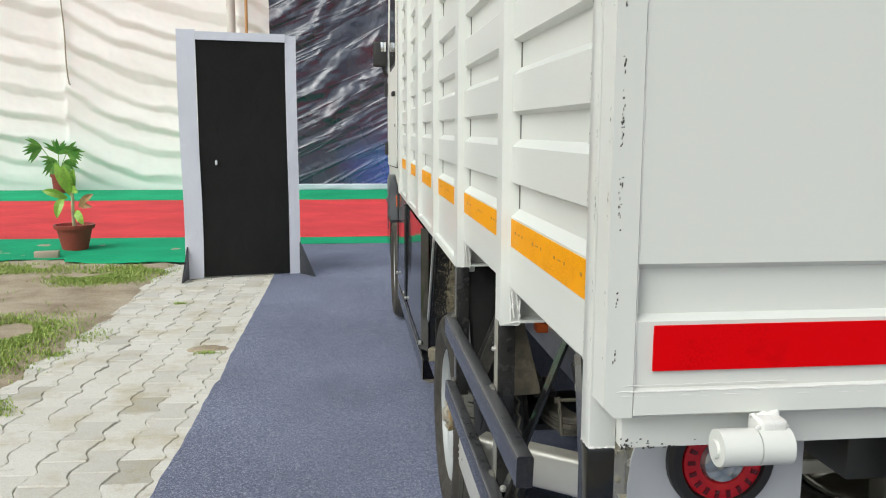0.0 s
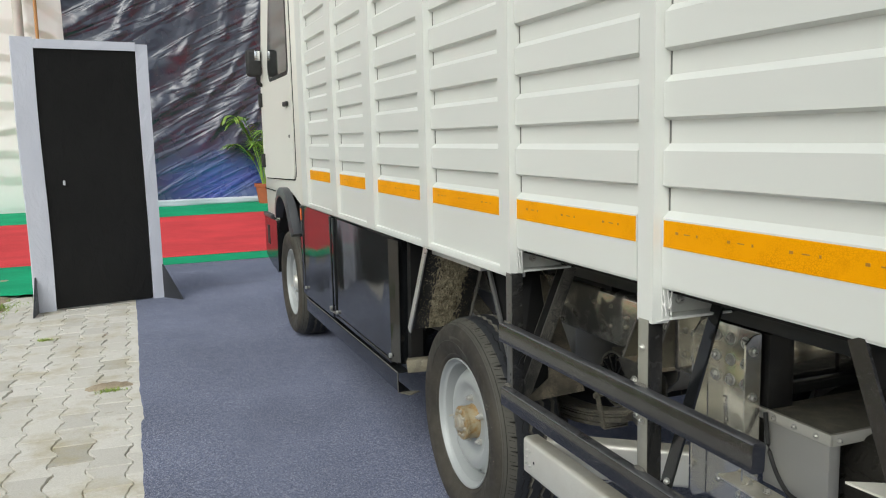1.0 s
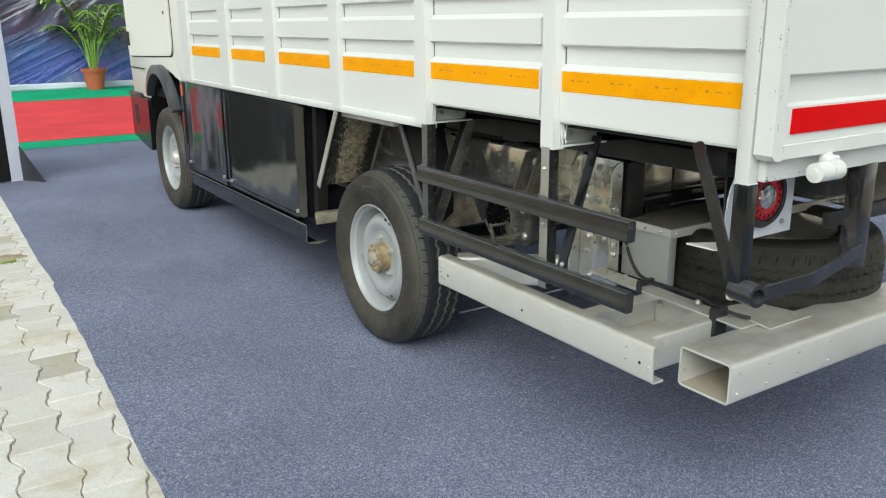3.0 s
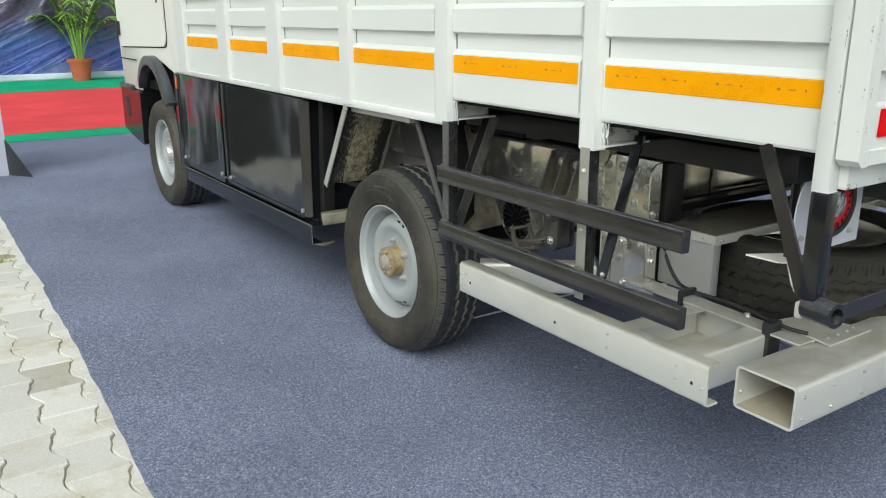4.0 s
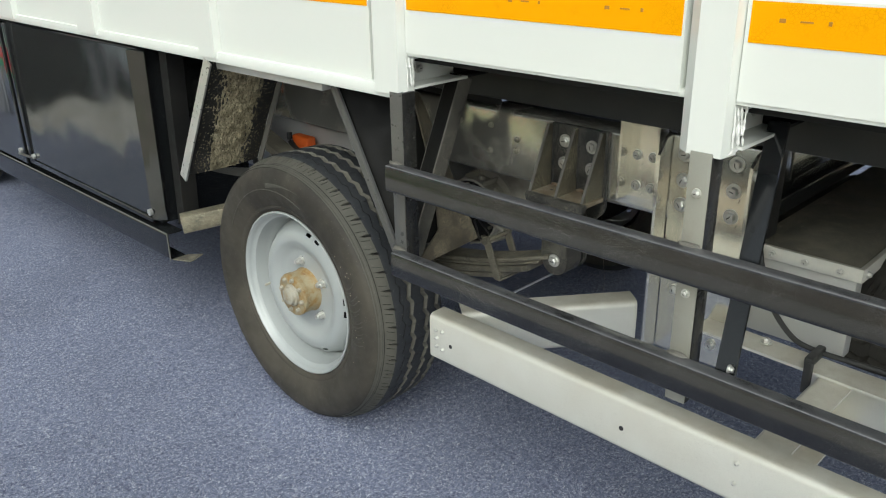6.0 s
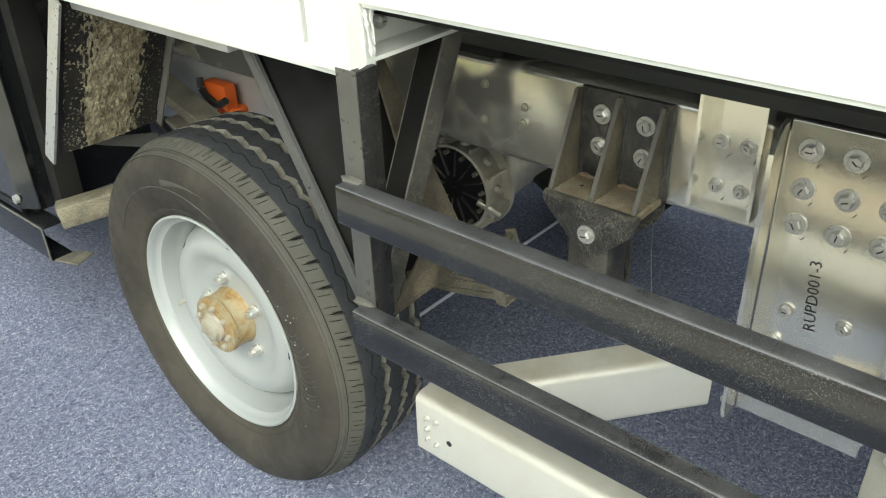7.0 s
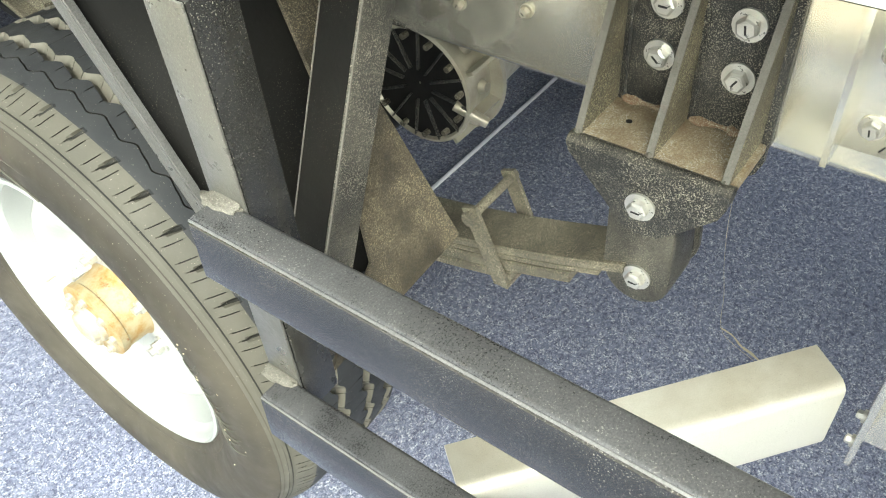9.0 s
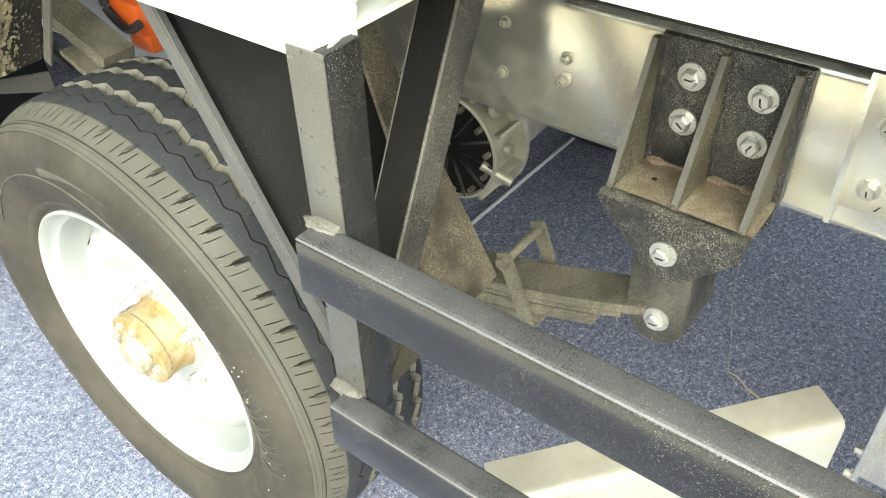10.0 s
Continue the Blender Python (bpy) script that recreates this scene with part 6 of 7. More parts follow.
for y in (3.262, 4.17, 4.30, 4.945):
    l = part("door_latch", rod(fresh(), (bx0 - 0.010, y, 0.400), (bx0 - 0.0002, y, 0.400), 0.010, 14), M_ZINC, b_rear)
part("latch_bar", rod(fresh(), (bx0 - 0.008, 4.17, 0.395), (bx0 - 0.008, 4.31, 0.388), 0.005, 8), M_DUSTY, b_rear)
step = part("side_step", sweep(fresh(), channel(0.050, 0.085, 0.004), (XL - 0.004, 3.186, 0.306), (XL - 0.004, 4.955, 0.296), (1, 0, 0)), M_BLACK, truck, "black channel step along the battery box")
part("step_edge", sweep(fresh(), rect(0.0030, 0.0030), (XL - 0.0046, 3.187, 0.3482), (XL - 0.0046, 4.955, 0.3382), (1, 0, 0)), M_EDGE, step, "pale edge strip of the step")
part("step_edge", sweep(fresh(), rect(0.0030, 0.0024), (XL - 0.0046, 3.1850, 0.264), (XL - 0.0046, 3.1850, 0.348), (1, 0, 0)), M_EDGE, step, "pale edge strip of the step")
part("step_tag", slab(fresh(), [(XL + 0.004, 3.186, 0.262), (XL + 0.052, 3.186, 0.262), (XL + 0.060, 3.105, 0.285), (XL + 0.016, 3.100, 0.276)], (0, 0, 0.004)), M_SPRING, step, "bare metal tongue at the end of the step", smooth=False)
part("box_bearer", sweep(fresh(), rect(0.05, 0.04), (0.34, 3.16, 0.885), (0.34, 3.19, 0.36), (1, 0, 0)), M_DARK, truck)

# unseen box, step and mudguards added on the far flank to block light
far_blocker = part("battery_box", boxed(2 * XC - 0.60, 2 * XC - bx0, 3.245, 4.965, 0.36, 0.880, 0.004), M_BLACK, truck, "unseen black box added to block light from the far flank")
part("side_step", sweep(fresh(), channel(0.050, 0.085, 0.004), (XR + 0.004, 3.186, 0.306), (XR + 0.004, 4.955, 0.296), (-1, 0, 0)), M_BLACK, truck, "black channel step along the battery box")
part("mudguard", slab(fresh(), [(2 * XC - 0.285, 2.312, 0.930), (2 * XC - 0.285, 2.174, 0.545), (2 * XC - 0.498, 2.176, 0.545), (2 * XC - 0.430, 2.316, 0.930)], (0, 0.005, -0.002)), M_GUARD, truck, "black mudguard plate behind the wheel")
part("mudguard", slab(fresh(), [(2 * XC - 0.285, 2.855, 0.890), (2 * XC - 0.285, 3.042, 0.556), (2 * XC - 0.505, 3.042, 0.556), (2 * XC - 0.505, 2.855, 0.890)], (0, 0.006, 0.003)), M_GUARD, truck, "black mudguard plate ahead of the wheel")

# ---- cab ----
CX = 0.268
bm = fresh()
shell = [(5.02, 2.35), (5.02, 0.885), (5.10, 0.885), (5.22, 0.90), (5.36, 0.955), (5.52, 0.965), (5.68, 0.93), (5.82, 0.84), (5.88, 0.72), (6.385, 0.72), (6.41, 0.95), (6.41, 1.30), (6.37, 1.62), (6.12, 2.35)]
n = len(shell)
for x0, x1 in ((CX, 2 * XC - CX),):
    a = [bm.verts.new((x0 + 0.012, y, z)) for y, z in shell]
    b = [bm.verts.new((x1 - 0.012, y, z)) for y, z in shell]
    bm.faces.new(a)
    bm.faces.new(b[::-1])
    for i in range(n):
        bm.faces.new((a[i], b[i], b[(i + 1) % n], a[(i + 1) % n]))
bmesh.ops.bevel(bm, geom=[e for e in bm.edges], offset=0.012, segments=2, affect="EDGES", profile=0.5, clamp_overlap=True)
cab = part("cab", bm, M_CAB, truck, "cream-white truck cab")


def rounded_panel(pts, r, x, thick, seg=5):
    """A plate in the y-z plane with rounded corners, its face at x."""
    out = []
    m = len(pts)
    for i in range(m):
        p0, p1, p2 = Vector(pts[i - 1]), Vector(pts[i]), Vector(pts[(i + 1) % m])
        a, b = (p0 - p1).normalized(), (p2 - p1).normalized()
        q = min(r, (p0 - p1).length * 0.45, (p2 - p1).length * 0.45)
        for k in range(seg + 1):
            s = k / seg
            out.append((p1 + a * q) * (1 - s) ** 2 + p1 * (2 * s * (1 - s)) + (p1 + b * q) * s ** 2)
    return slab(fresh(), [(x, p.x, p.y) for p in out], (thick, 0, 0))


door = part("cab_door", rounded_panel([(5.19, 1.035), (6.37, 1.005), (6.375, 1.60), (6.13, 2.30), (5.19, 2.30)], 0.07, CX, 0.020), M_CAB, cab, "cream-white cab door")
part("door_seam", rounded_panel([(5.182, 1.027), (6.378, 0.997), (6.383, 1.60), (6.136, 2.31), (5.182, 2.31)], 0.075, CX + 0.0085, 0.010), M_DARK, cab)
part("door_window", rounded_panel([(5.27, 1.70), (5.93, 1.70), (5.99, 1.78), (5.80, 2.24), (5.27, 2.24)], 0.05, CX - 0.002, 0.006), M_GLASS, cab, "dark door window glass")
part("window_rubber", rounded_panel([(5.24, 1.675), (5.955, 1.675), (6.02, 1.77), (5.815, 2.265), (5.24, 2.265)], 0.06, CX - 0.001, 0.008), M_RUBBER_DARK, cab)
part("door_handle", boxed(CX - 0.022, CX, 5.275, 5.385, 1.485, 1.515, 0.008, 3), M_RUBBER_DARK, cab, "black door handle")
part("door_lock", rod(fresh(), (CX - 0.004, 5.30, 1.30), (CX, 5.30, 1.30), 0.010, 12), M_RUBBER_DARK, cab)
for z in (1.575, 1.135):
    part("door_hinge", boxed(CX - 0.024, CX + 0.004, 6.300, 6.345, z - 0.055, z + 0.045, 0.006), M_RUBBER_DARK, cab, "black door hinge")
part("door_crease", boxed(CX - 0.002, CX + 0.004, 5.95, 6.38, 0.922, 0.928), M_DARK, cab, smooth=False)
part("cab_floor", boxed(CX + 0.05, 2 * XC - CX - 0.05, 5.05, 6.35, 0.74, 0.80), M_DARK, cab, smooth=False)
mirror = part("wing_mirror", boxed(0.155, 0.262, 6.195, 6.265, 1.735, 1.925, 0.022, 3), M_RUBBER_DARK, truck, "black wing mirror with bright glass")
part("mirror_glass", boxed(0.212, 0.250, 6.1915, 6.1945, 1.845, 1.912, 0.001), M_MIRROR, mirror, "mirror glass")
part("mirror_arm", hose(fresh(), [(0.235, 6.24, 1.735), (0.245, 6.26, 1.69), (0.285, 6.28, 1.665)], 0.014, 8), M_RUBBER_DARK, mirror)

# wheel-arch lip, arch liner and lower bumper corner
bm = fresh()
path_out, path_in = [], []
for k in range(25):
    a = radians(24 + 122 * k / 24)
    path_out.append((5.535 - 0.455 * math.cos(a), 0.525 + 0.455 * math.sin(a) * 0.98))
    path_in.append((5.535 - 0.395 * math.cos(a), 0.525 + 0.395 * math.sin(a) * 0.98))
rows = []
for (oy, oz), (iy, iz), k in zip(path_out, path_in, range(25)):
    s = k / 24
    flare = (0.040 * (1 - s) ** 0.6 + 0.018) * (0.80 if k == 0 else 0.94 if k == 1 else 1.0)
    rows.append([bm.verts.new(p) for p in ((CX + 0.010, oy, oz), (CX - flare * 0.75, oy, oz), (CX - flare, (oy + iy) / 2, (oz + iz) / 2), (CX - flare * 0.9, iy, iz), (CX + 0.03, iy, iz))])
for i in range(24):
    for k in range(4):
        bm.faces.new((rows[i][k], rows[i + 1][k], rows[i + 1][k + 1], rows[i][k + 1]))
bm.faces.new(rows[0])
part("arch_lip", bm, M_ARCH, truck, "grey-black plastic wheel-arch lip")
bm = fresh()
rows = []
for k in range(20):
    a = radians(-4 + 174 * k / 19)
    y, z = 5.535 - 0.40 * math.cos(a), 0.525 + 0.40 * math.sin(a) * 0.98
    rows.append([bm.verts.new((x, y, z)) for x in (CX + 0.012, 0.66)])
for i in range(19):
    bm.faces.new((rows[i][0], rows[i + 1][0], rows[i + 1][1], rows[i][1]))
bmesh.ops.solidify(bm, geom=bm.faces[:], thickness=0.006)
part("arch_liner", bm, M_RUBBER_DARK, truck, "black wheel-arch liner")
bump = part("bumper_corner", rounded_panel([(5.93, 0.34), (6.20, 0.375), (6.45, 0.42), (6.44, 0.715), (5.915, 0.715)], 0.03, CX - 0.006, 0.05), M_BLACK, truck, "glossy black bumper corner reflecting the carpet")
part("bumper_slot", boxed(CX - 0.008, CX - 0.004, 6.235, 6.33, 0.515, 0.655, 0.001), M_INK, bump, smooth=False)
part("bumper_front", boxed(CX, 2 * XC - CX, 6.395, 6.475, 0.40, 0.715, 0.01), M_BLACK, bump)
part("bumper_cap", boxed(CX - 0.012, CX + 0.03, 6.10, 6.45, 0.712, 0.745, 0.006), M_PLASTIC, bump)
part("corner_skirt", boxed(CX - 0.004, CX + 0.02, 4.985, 5.075, 0.35, 0.885, 0.004), M_BLACK, truck, "glossy black panel behind the front wheel")
part("side_marker", boxed(CX - 0.010, CX - 0.0045, 5.005, 5.03, 0.80, 0.87, 0.002), M_ORANGE_PLUG, truck, "small orange side marker")

# ---- ground, carpets and cloth walls ----
def sheet(name, nx, ny, place, material, label, kind="structure", thick=0.0, category=""):
    """A grid surface; place(u, v) gives each point for u, v in 0..1."""
    vs = [place(i / nx, j / ny) for j in range(ny + 1) for i in range(nx + 1)]
    fs = [(j * (nx + 1) + i, j * (nx + 1) + i + 1, (j + 1) * (nx + 1) + i + 1, (j + 1) * (nx + 1) + i) for j in range(ny) for i in range(nx)]
    me = bpy.data.meshes.new(name)
    me.from_pydata([tuple(v) for v in vs], [], fs)
    me.materials.append(material)
    for p in me.polygons:
        p.use_smooth = True
    ob = tagged(new(name, me), label, category, "", kind)
    if thick:
        s = ob.modifiers.new("thickness", "SOLIDIFY")
        s.thickness, s.offset = thick, 0.0
    return ob


def wave(x, y, s, seed=0.0):
    return noise.fractal(Vector((x * s, y * s, seed)), 0.8, 2.0, 4)


sheet("ground", 40, 40, lambda u, v: ((u - 0.5) * 600, (v - 0.5) * 600, -0.06), M_SOIL, "bare sandy ground reaching to the horizon")


def soil_height(x, y):
    rise = min(1.0, max(0.0, (-1.50 - x + 0.10 * wave(x, y, 1.4, 3.0)) / 0.35))
    return -0.045 + 0.062 * rise * rise * (3 - 2 * rise) + 0.014 * wave(x, y, 2.3) * rise


sheet("soil_bank", 130, 150, lambda u, v: (-9.0 + 7.7 * u ** 0.6, 0.8 + 8.4 * v, soil_height(-9.0 + 7.7 * u ** 0.6, 0.8 + 8.4 * v)), M_SOIL, "dry trodden soil beside the paving")
part_bed = solo("paving_bed", boxed(-1.95, -0.3, -1.7, 9.3, -0.055, -0.011), M_JOINT, "sandy bed under the paving stones", kind="structure", smooth=False)


def edge_x(y):
    """The carpet's wandering edge beside the paving."""
    knots = [(-3, -0.73), (2.18, -0.743), (2.60, -0.728), (2.95, -0.722), (3.3, -0.712), (3.8, -0.714), (4.06, -0.712), (4.12, -0.694), (4.3, -0.703), (4.62, -0.711), (5.3, -0.706), (6.6, -0.702), (7.2, -0.708), (9.2, -0.71)]
    for (a, p), (b, q) in zip(knots, knots[1:]):
        if a <= y <= b:
            s = (y - a) / (b - a)
            return p + (q - p) * s + 0.003 * math.sin(y * 23) * math.sin(y * 7.1)
    return -0.73


def carpet_z(x, y):
    e = x - edge_x(y)
    worn = min(1.0, max(0.0, (x + 0.45) / 0.68)) * min(1.0, max(0.0, (4.8 - y) / 1.6))
    return 0.0015 - 0.026 * worn * worn * (3 - 2 * worn) + 0.004 * math.exp(-e * 30) * max(0, wave(0.0, y, 2.2, 7)) + 0.0015 * wave(x, y, 1.2, 4)


def blue_place(u, v):
    y = -3.0 + 12.13 * v
    x0 = edge_x(y)
    x = x0 + (4.2 - x0) * u ** 1.6
    return (x, y, carpet_z(x, y) if y < 9.0 else 0.002)


sheet("carpet", 90, 460, blue_place, M_CARPET, "blue-grey felt carpet laid over the paving", thick=0.005)
sheet("carpet_seam", 60, 1, lambda u, v: (-0.66 + 4.5 * u, 7.615 + 0.008 * math.sin(u * 9) + 0.010 * v, 0.0066), M_CABLE, "dark seam between two lengths of carpet")


def green_near(u, v):
    x = -14 + 24 * u
    far = 9.70
    near = 9.12
    if x < -1.0:
        s = min(1.0, (-1.0 - x) / 0.25)
        lip = 7.80 + 0.12 * wave(x, 0, 1.6, 2) + (0.22 if x < -2.75 else 0.0) + 0.05 * (-x - 1) * 0.5
        near = 9.12 + (lip - 9.12) * s
    y = near + (far - near) * v
    z = 0.008 + (0.030 * abs(wave(x, y * 1.5, 1.7, 5)) * (1 - v) if x < -1.0 else 0.0)
    if x < -1.3:
        z += 0.012
    return (x, y, z)


sheet("green_carpet", 340, 26, green_near, M_GREEN_CARPET, "green felt carpet with a rumpled near edge", thick=0.004)
sheet("red_carpet", 60, 30, lambda u, v: (-16 + 28 * u, 9.66 + 5.30 * v, 0.0135 + 0.004 * wave(u * 28, v * 5, 0.7)), M_RED_CARPET, "wide red felt carpet aisle", thick=0.004)
sheet("green_carpet_far", 60, 10, lambda u, v: (-16 + 28 * u, 14.92 + 2.7 * v, 0.0125 + 0.003 * wave(u * 28, v * 3, 0.7)), M_GREEN_CARPET, "green felt carpet along the cloth wall", thick=0.004)


def tent_place(u, v):
    """White cloth hung from the top, sagging in long slack folds."""
    x = -16 + 14.45 * u
    z = 0.02 + 5.6 * v
    s = ((x + 5.75) % 3.45) / 3.45
    sag = z + 1.25 * (1 - math.exp(-2.0 * s)) + 0.14 * wave(x, z, 0.45, 1) + 0.035 * wave(x, z, 1.1, 9)
    g = (sag / 0.50 + 0.5 * noise.noise(Vector((sag * 0.9, 3.0, 1.0)))) % 1.0
    f = (1 - g) ** 1.2 if g > 0.30 else (1 - 0.30) ** 1.2 * (g / 0.30) ** 0.8
    f *= (0.75 + 0.5 * noise.noise(Vector((sag * 1.6, x * 0.5, 12.0)))) * (1.15 - 0.55 * s)
    pin = math.exp(-(min(s, 1 - s) * 3.45 / 0.08) ** 2)
    bottom = min(1.0, z / 0.35)
    return (x, 17.55 - bottom * (0.165 * f * (1 - 0.4 * pin) + 0.012 * wave(x, z, 1.5, 6)) - 0.03 * pin, z)


sheet("wall_tent", 420, 200, tent_place, M_TENT, "white tent cloth wall hanging in slack folds")


def tarp_place(u, v):
    """Dark plastic sheet, dragged into long swooping creases."""
    x = -1.66 + 12.5 * u
    z = 0.13 + 5.4 * v
    cx, cz = x + 3.2, z - 5.4
    ang = math.hypot(cx * 0.92, cz) + 0.16 * wave(x, z, 0.8, 8)
    turn = math.atan2(cz, cx)
    f = math.sin(ang * 13.0 + 2.2 * wave(x, z, 0.4, 2)) * 0.5 + 0.5
    amp = 0.5 + 0.9 * wave(ang * 1.3, turn * 3.0, 1.0, 3)
    g = wave(ang * 2.6, turn * 3.2, 1.6, 4)
    h = wave(x * 1.2, z * 1.6, 2.2, 14)
    calm = min(1.0, max(0.12, (z - 0.75) / 0.6))
    return (x, 17.45 - calm * (0.085 * max(0.15, amp) * f ** 1.5 + 0.010 * g + 0.004 * h), z)


sheet("wall_plastic", 420, 220, tarp_place, M_TARP, "dark blue plastic sheet wall with glossy creases")
sheet("hem", 160, 3, lambda u, v: (-1.66 + 12.5 * u, 17.36 - 0.03 * wave(u * 12, v, 2.0), 0.015 + 0.13 * v), M_SHEET_WHITE, "pale hem under the plastic sheet", thick=0.003)
# Unseen walls added to close the place; the olive one darkens reflections.
for name, x0, y0, x1, y1 in (("wall_west", -16, -12, -16, 17.5), ("wall_south", -16, -12, 14, -12), ("wall_east", 14, -12, 14, 17.5)):
    sheet(name, 90, 20, lambda u, v, x0=x0, y0=y0, x1=x1, y1=y1: (x0 + (x1 - x0) * u + 0.08 * wave(u * 30, v * 4, 0.9), y0 + (y1 - y0) * u + 0.08 * wave(v * 4, u * 30, 0.9), -0.05 + 3.2 * v), M_OLIVE if name == "wall_west" else M_TENT, "unseen dark olive wall added for reflections" if name == "wall_west" else "unseen white wall added to close the place")
for x, r, m, lab in ((-2.40, 0.085, M_POLE, "pale steel tent pole against the cloth"), (-2.10, 0.030, M_BAMBOO, "brown bamboo pole against the cloth")):
    solo("tent_pole", rod(fresh(), (x, 17.12, -0.05), (x + 0.03, 17.16, 5.6), r, 16), m, lab, "pole", "", "tent poles")
solo("trim_lacing", hose(fresh(), [(-5.78, 17.46, 5.6), (-5.77, 17.42, 4.6), (-5.73, 17.42, 3.9), (-5.69, 17.42, 3.2), (-5.69, 17.42, 2.60), (-5.66, 17.42, 2.20), (-5.63, 17.43, 2.16)], 0.013, 6), M_JOINT, "thin dark laced slit between two lengths of cloth", "", "structure")

# ---- free-standing black cloth screen ----
DL, DR = Vector((-1.435, 7.05, 0)), Vector((-0.480, 7.25, 0))
screen = thing("screen_door", (-0.96, 7.15, 0), "free-standing black cloth panel in a pale cloth-wrapped frame", "screen")
along = (DR - DL).normalized()
face = Vector((along.y, -along.x, 0))


def screen_part(name, s0, s1, z0, z1, d0, d1, mat, label="", lean=0.0):
    """Cloth-wrapped board: s along the panel, d in front of its plane."""
    n, k = 5, 26
    vs = {}
    bm = fresh()
    for j in range(k + 1):
        z = z0 + (z1 - z0) * j / k
        for i in range(n + 1):
            s = s0 + (s1 - s0) * i / n + lean * math.sin(3.1 * z) * 0.5
            p = DL + along * s + face * (d1 + 0.006 * wave(s, z, 3.3, 5 + s0))
            vs[0, i, j] = bm.verts.new((p.x, p.y, z))
            p = DL + along * s + face * d0
            vs[1, i, j] = bm.verts.new((p.x, p.y, z))
    for j in range(k):
        for i in range(n):
            for q in (0, 1):
                bm.faces.new((vs[q, i, j], vs[q, i + 1, j], vs[q, i + 1, j + 1], vs[q, i, j + 1]))
        for i in (0, n):
            bm.faces.new((vs[0, i, j], vs[1, i, j], vs[1, i, j + 1], vs[0, i, j + 1]))
    for i in range(n):
        for j in (0, k):
            bm.faces.new((vs[0, i, j], vs[1, i, j], vs[1, i + 1, j], vs[0, i + 1, j]))
    return part(name, bm, mat, screen, label)


W = (DR - DL).length
screen_part("jamb", 0.0, 0.150, 0.0, 2.085, -0.05, 0.014, M_SHEET_WHITE, "pale grey cloth-wrapped jamb", 0.012)
screen_part("jamb", W - 0.092, W, 0.0, 2.060, -0.05, 0.014, M_SHEET_WHITE, "pale grey cloth-wrapped jamb", 0.006)
screen_part("header", 0.151, W - 0.093, 2.005, 2.072, -0.05, 0.016, M_SHEET_WHITE, "pale grey cloth-wrapped header")
screen_part("cloth_panel", 0.1505, W - 0.0925, 0.012, 2.012, -0.04, 0.004, M_SHEET_BLACK, "taut black cloth panel")
for s, d in ((0.02, -0.06), (W - 0.012, 0.10)):
    p = DL + along * s
    q = p + face * 0.22 + along * d
    part("foot", slab(fresh(), [(p.x, p.y, 0.004), (q.x, q.y, 0.004), (p.x, p.y, 0.30)], along * 0.012), M_PLASTIC, screen, "dark triangular foot board")
k = DL + along * 0.285 + face * 0.012
part("knob", boxed(k.x - 0.010, k.x + 0.008, k.y - 0.010, k.y + 0.004, 0.972, 1.010, 0.004), M_LAMP_PLATE, screen, "small pale grey fastener")

# ---- potted plants ----
def pot(name_parent, c, h, r0, r1, mat):
    bm = fresh()
    prof = [(0.0, r0 * 0.3), (0.0, r0), (h * 0.84, r1 * 0.94), (h * 0.84, r1 * 1.06), (h, r1 * 1.10), (h, r1 * 0.98), (h * 0.88, r1 * 0.92), (h * 0.86, 0.01)]
    n = 28
    rings = [[bm.verts.new((c[0] + r * math.cos(2 * math.pi * k / n), c[1] + r * math.sin(2 * math.pi * k / n), c[2] + z)) for k in range(n)] for z, r in prof]
    for i in range(len(rings) - 1):
        for k in range(n):
            bm.faces.new((rings[i][k], rings[i][(k + 1) % n], rings[i + 1][(k + 1) % n], rings[i + 1][k]))
    bm.faces.new(rings[0])
    return part("pot", bm, mat, name_parent, "round clay-red plastic pot")


def blade(bm, a, d, up, length, width, droop=0.5, seg=5):
    """One narrow curved leaf from a along d."""
    d, up = Vector(d).normalized(), Vector(up)
    side = d.cross(up)
    side = side.normalized() if side.length > 0.01 else Vector((1, 0, 0))
    prev = None
    p = Vector(a)
    for i in range(seg + 1):
        s = i / seg
        w = width * math.sin(math.pi * min(0.97, 0.10 + 0.87 * s)) * 0.5
        row = [bm.verts.new(p - side * w), bm.verts.new(p + side * w + Vector((0, 0, 0.1 * w)))]
        if prev:
            bm.faces.new((prev[0], prev[1], row[1], row[0]))
        prev = row
        d = (d + Vector((0, 0, -droop / seg))).normalized()
        p = p + d * (length / seg)


def frond(bm_leaf, bm_stem, base, head, height, reach, leaflets, size, rng):
    """An arching feather frond: stem plus two rows of leaflets."""
    pts = []
    out = Vector((math.cos(head), math.sin(head), 0))
    for i in range(11):
        s = i / 10
        pts.append(Vector(base) + out * reach * s ** 1.5 + Vector((0, 0, height * (1.35 * s - 0.35 * s ** 3 - 0.18 * s ** 6))))
    hose(bm_stem, pts[::2] + [pts[-1]], 0.008, 5)
    for k in range(leaflets):
        s = 0.38 + 0.62 * k / leaflets
        i = min(9, int(s * 10))
        p = pts[i].lerp(pts[i + 1], s * 10 - i)
        along_f = (pts[i + 1] - pts[i]).normalized()
        sd = along_f.cross(Vector((0, 0, 1))).normalized()
        for q in (-1, 1):
            d = sd * q * 0.8 + along_f * 0.75 + Vector((0, 0, rng.uniform(-0.05, 0.25)))
            blade(bm_leaf, p, d, (0, 0, 1), size * (1.1 - 0.55 * s) * rng.uniform(0.8, 1.1), size * 0.085, rng.uniform(0.5, 1.1), 4)


rng = random.Random(3)
palm = thing("potted_palm", (1.90, 17.0, 0.015), "green feather palm in an orange pot", "potted plant", "potted plants")
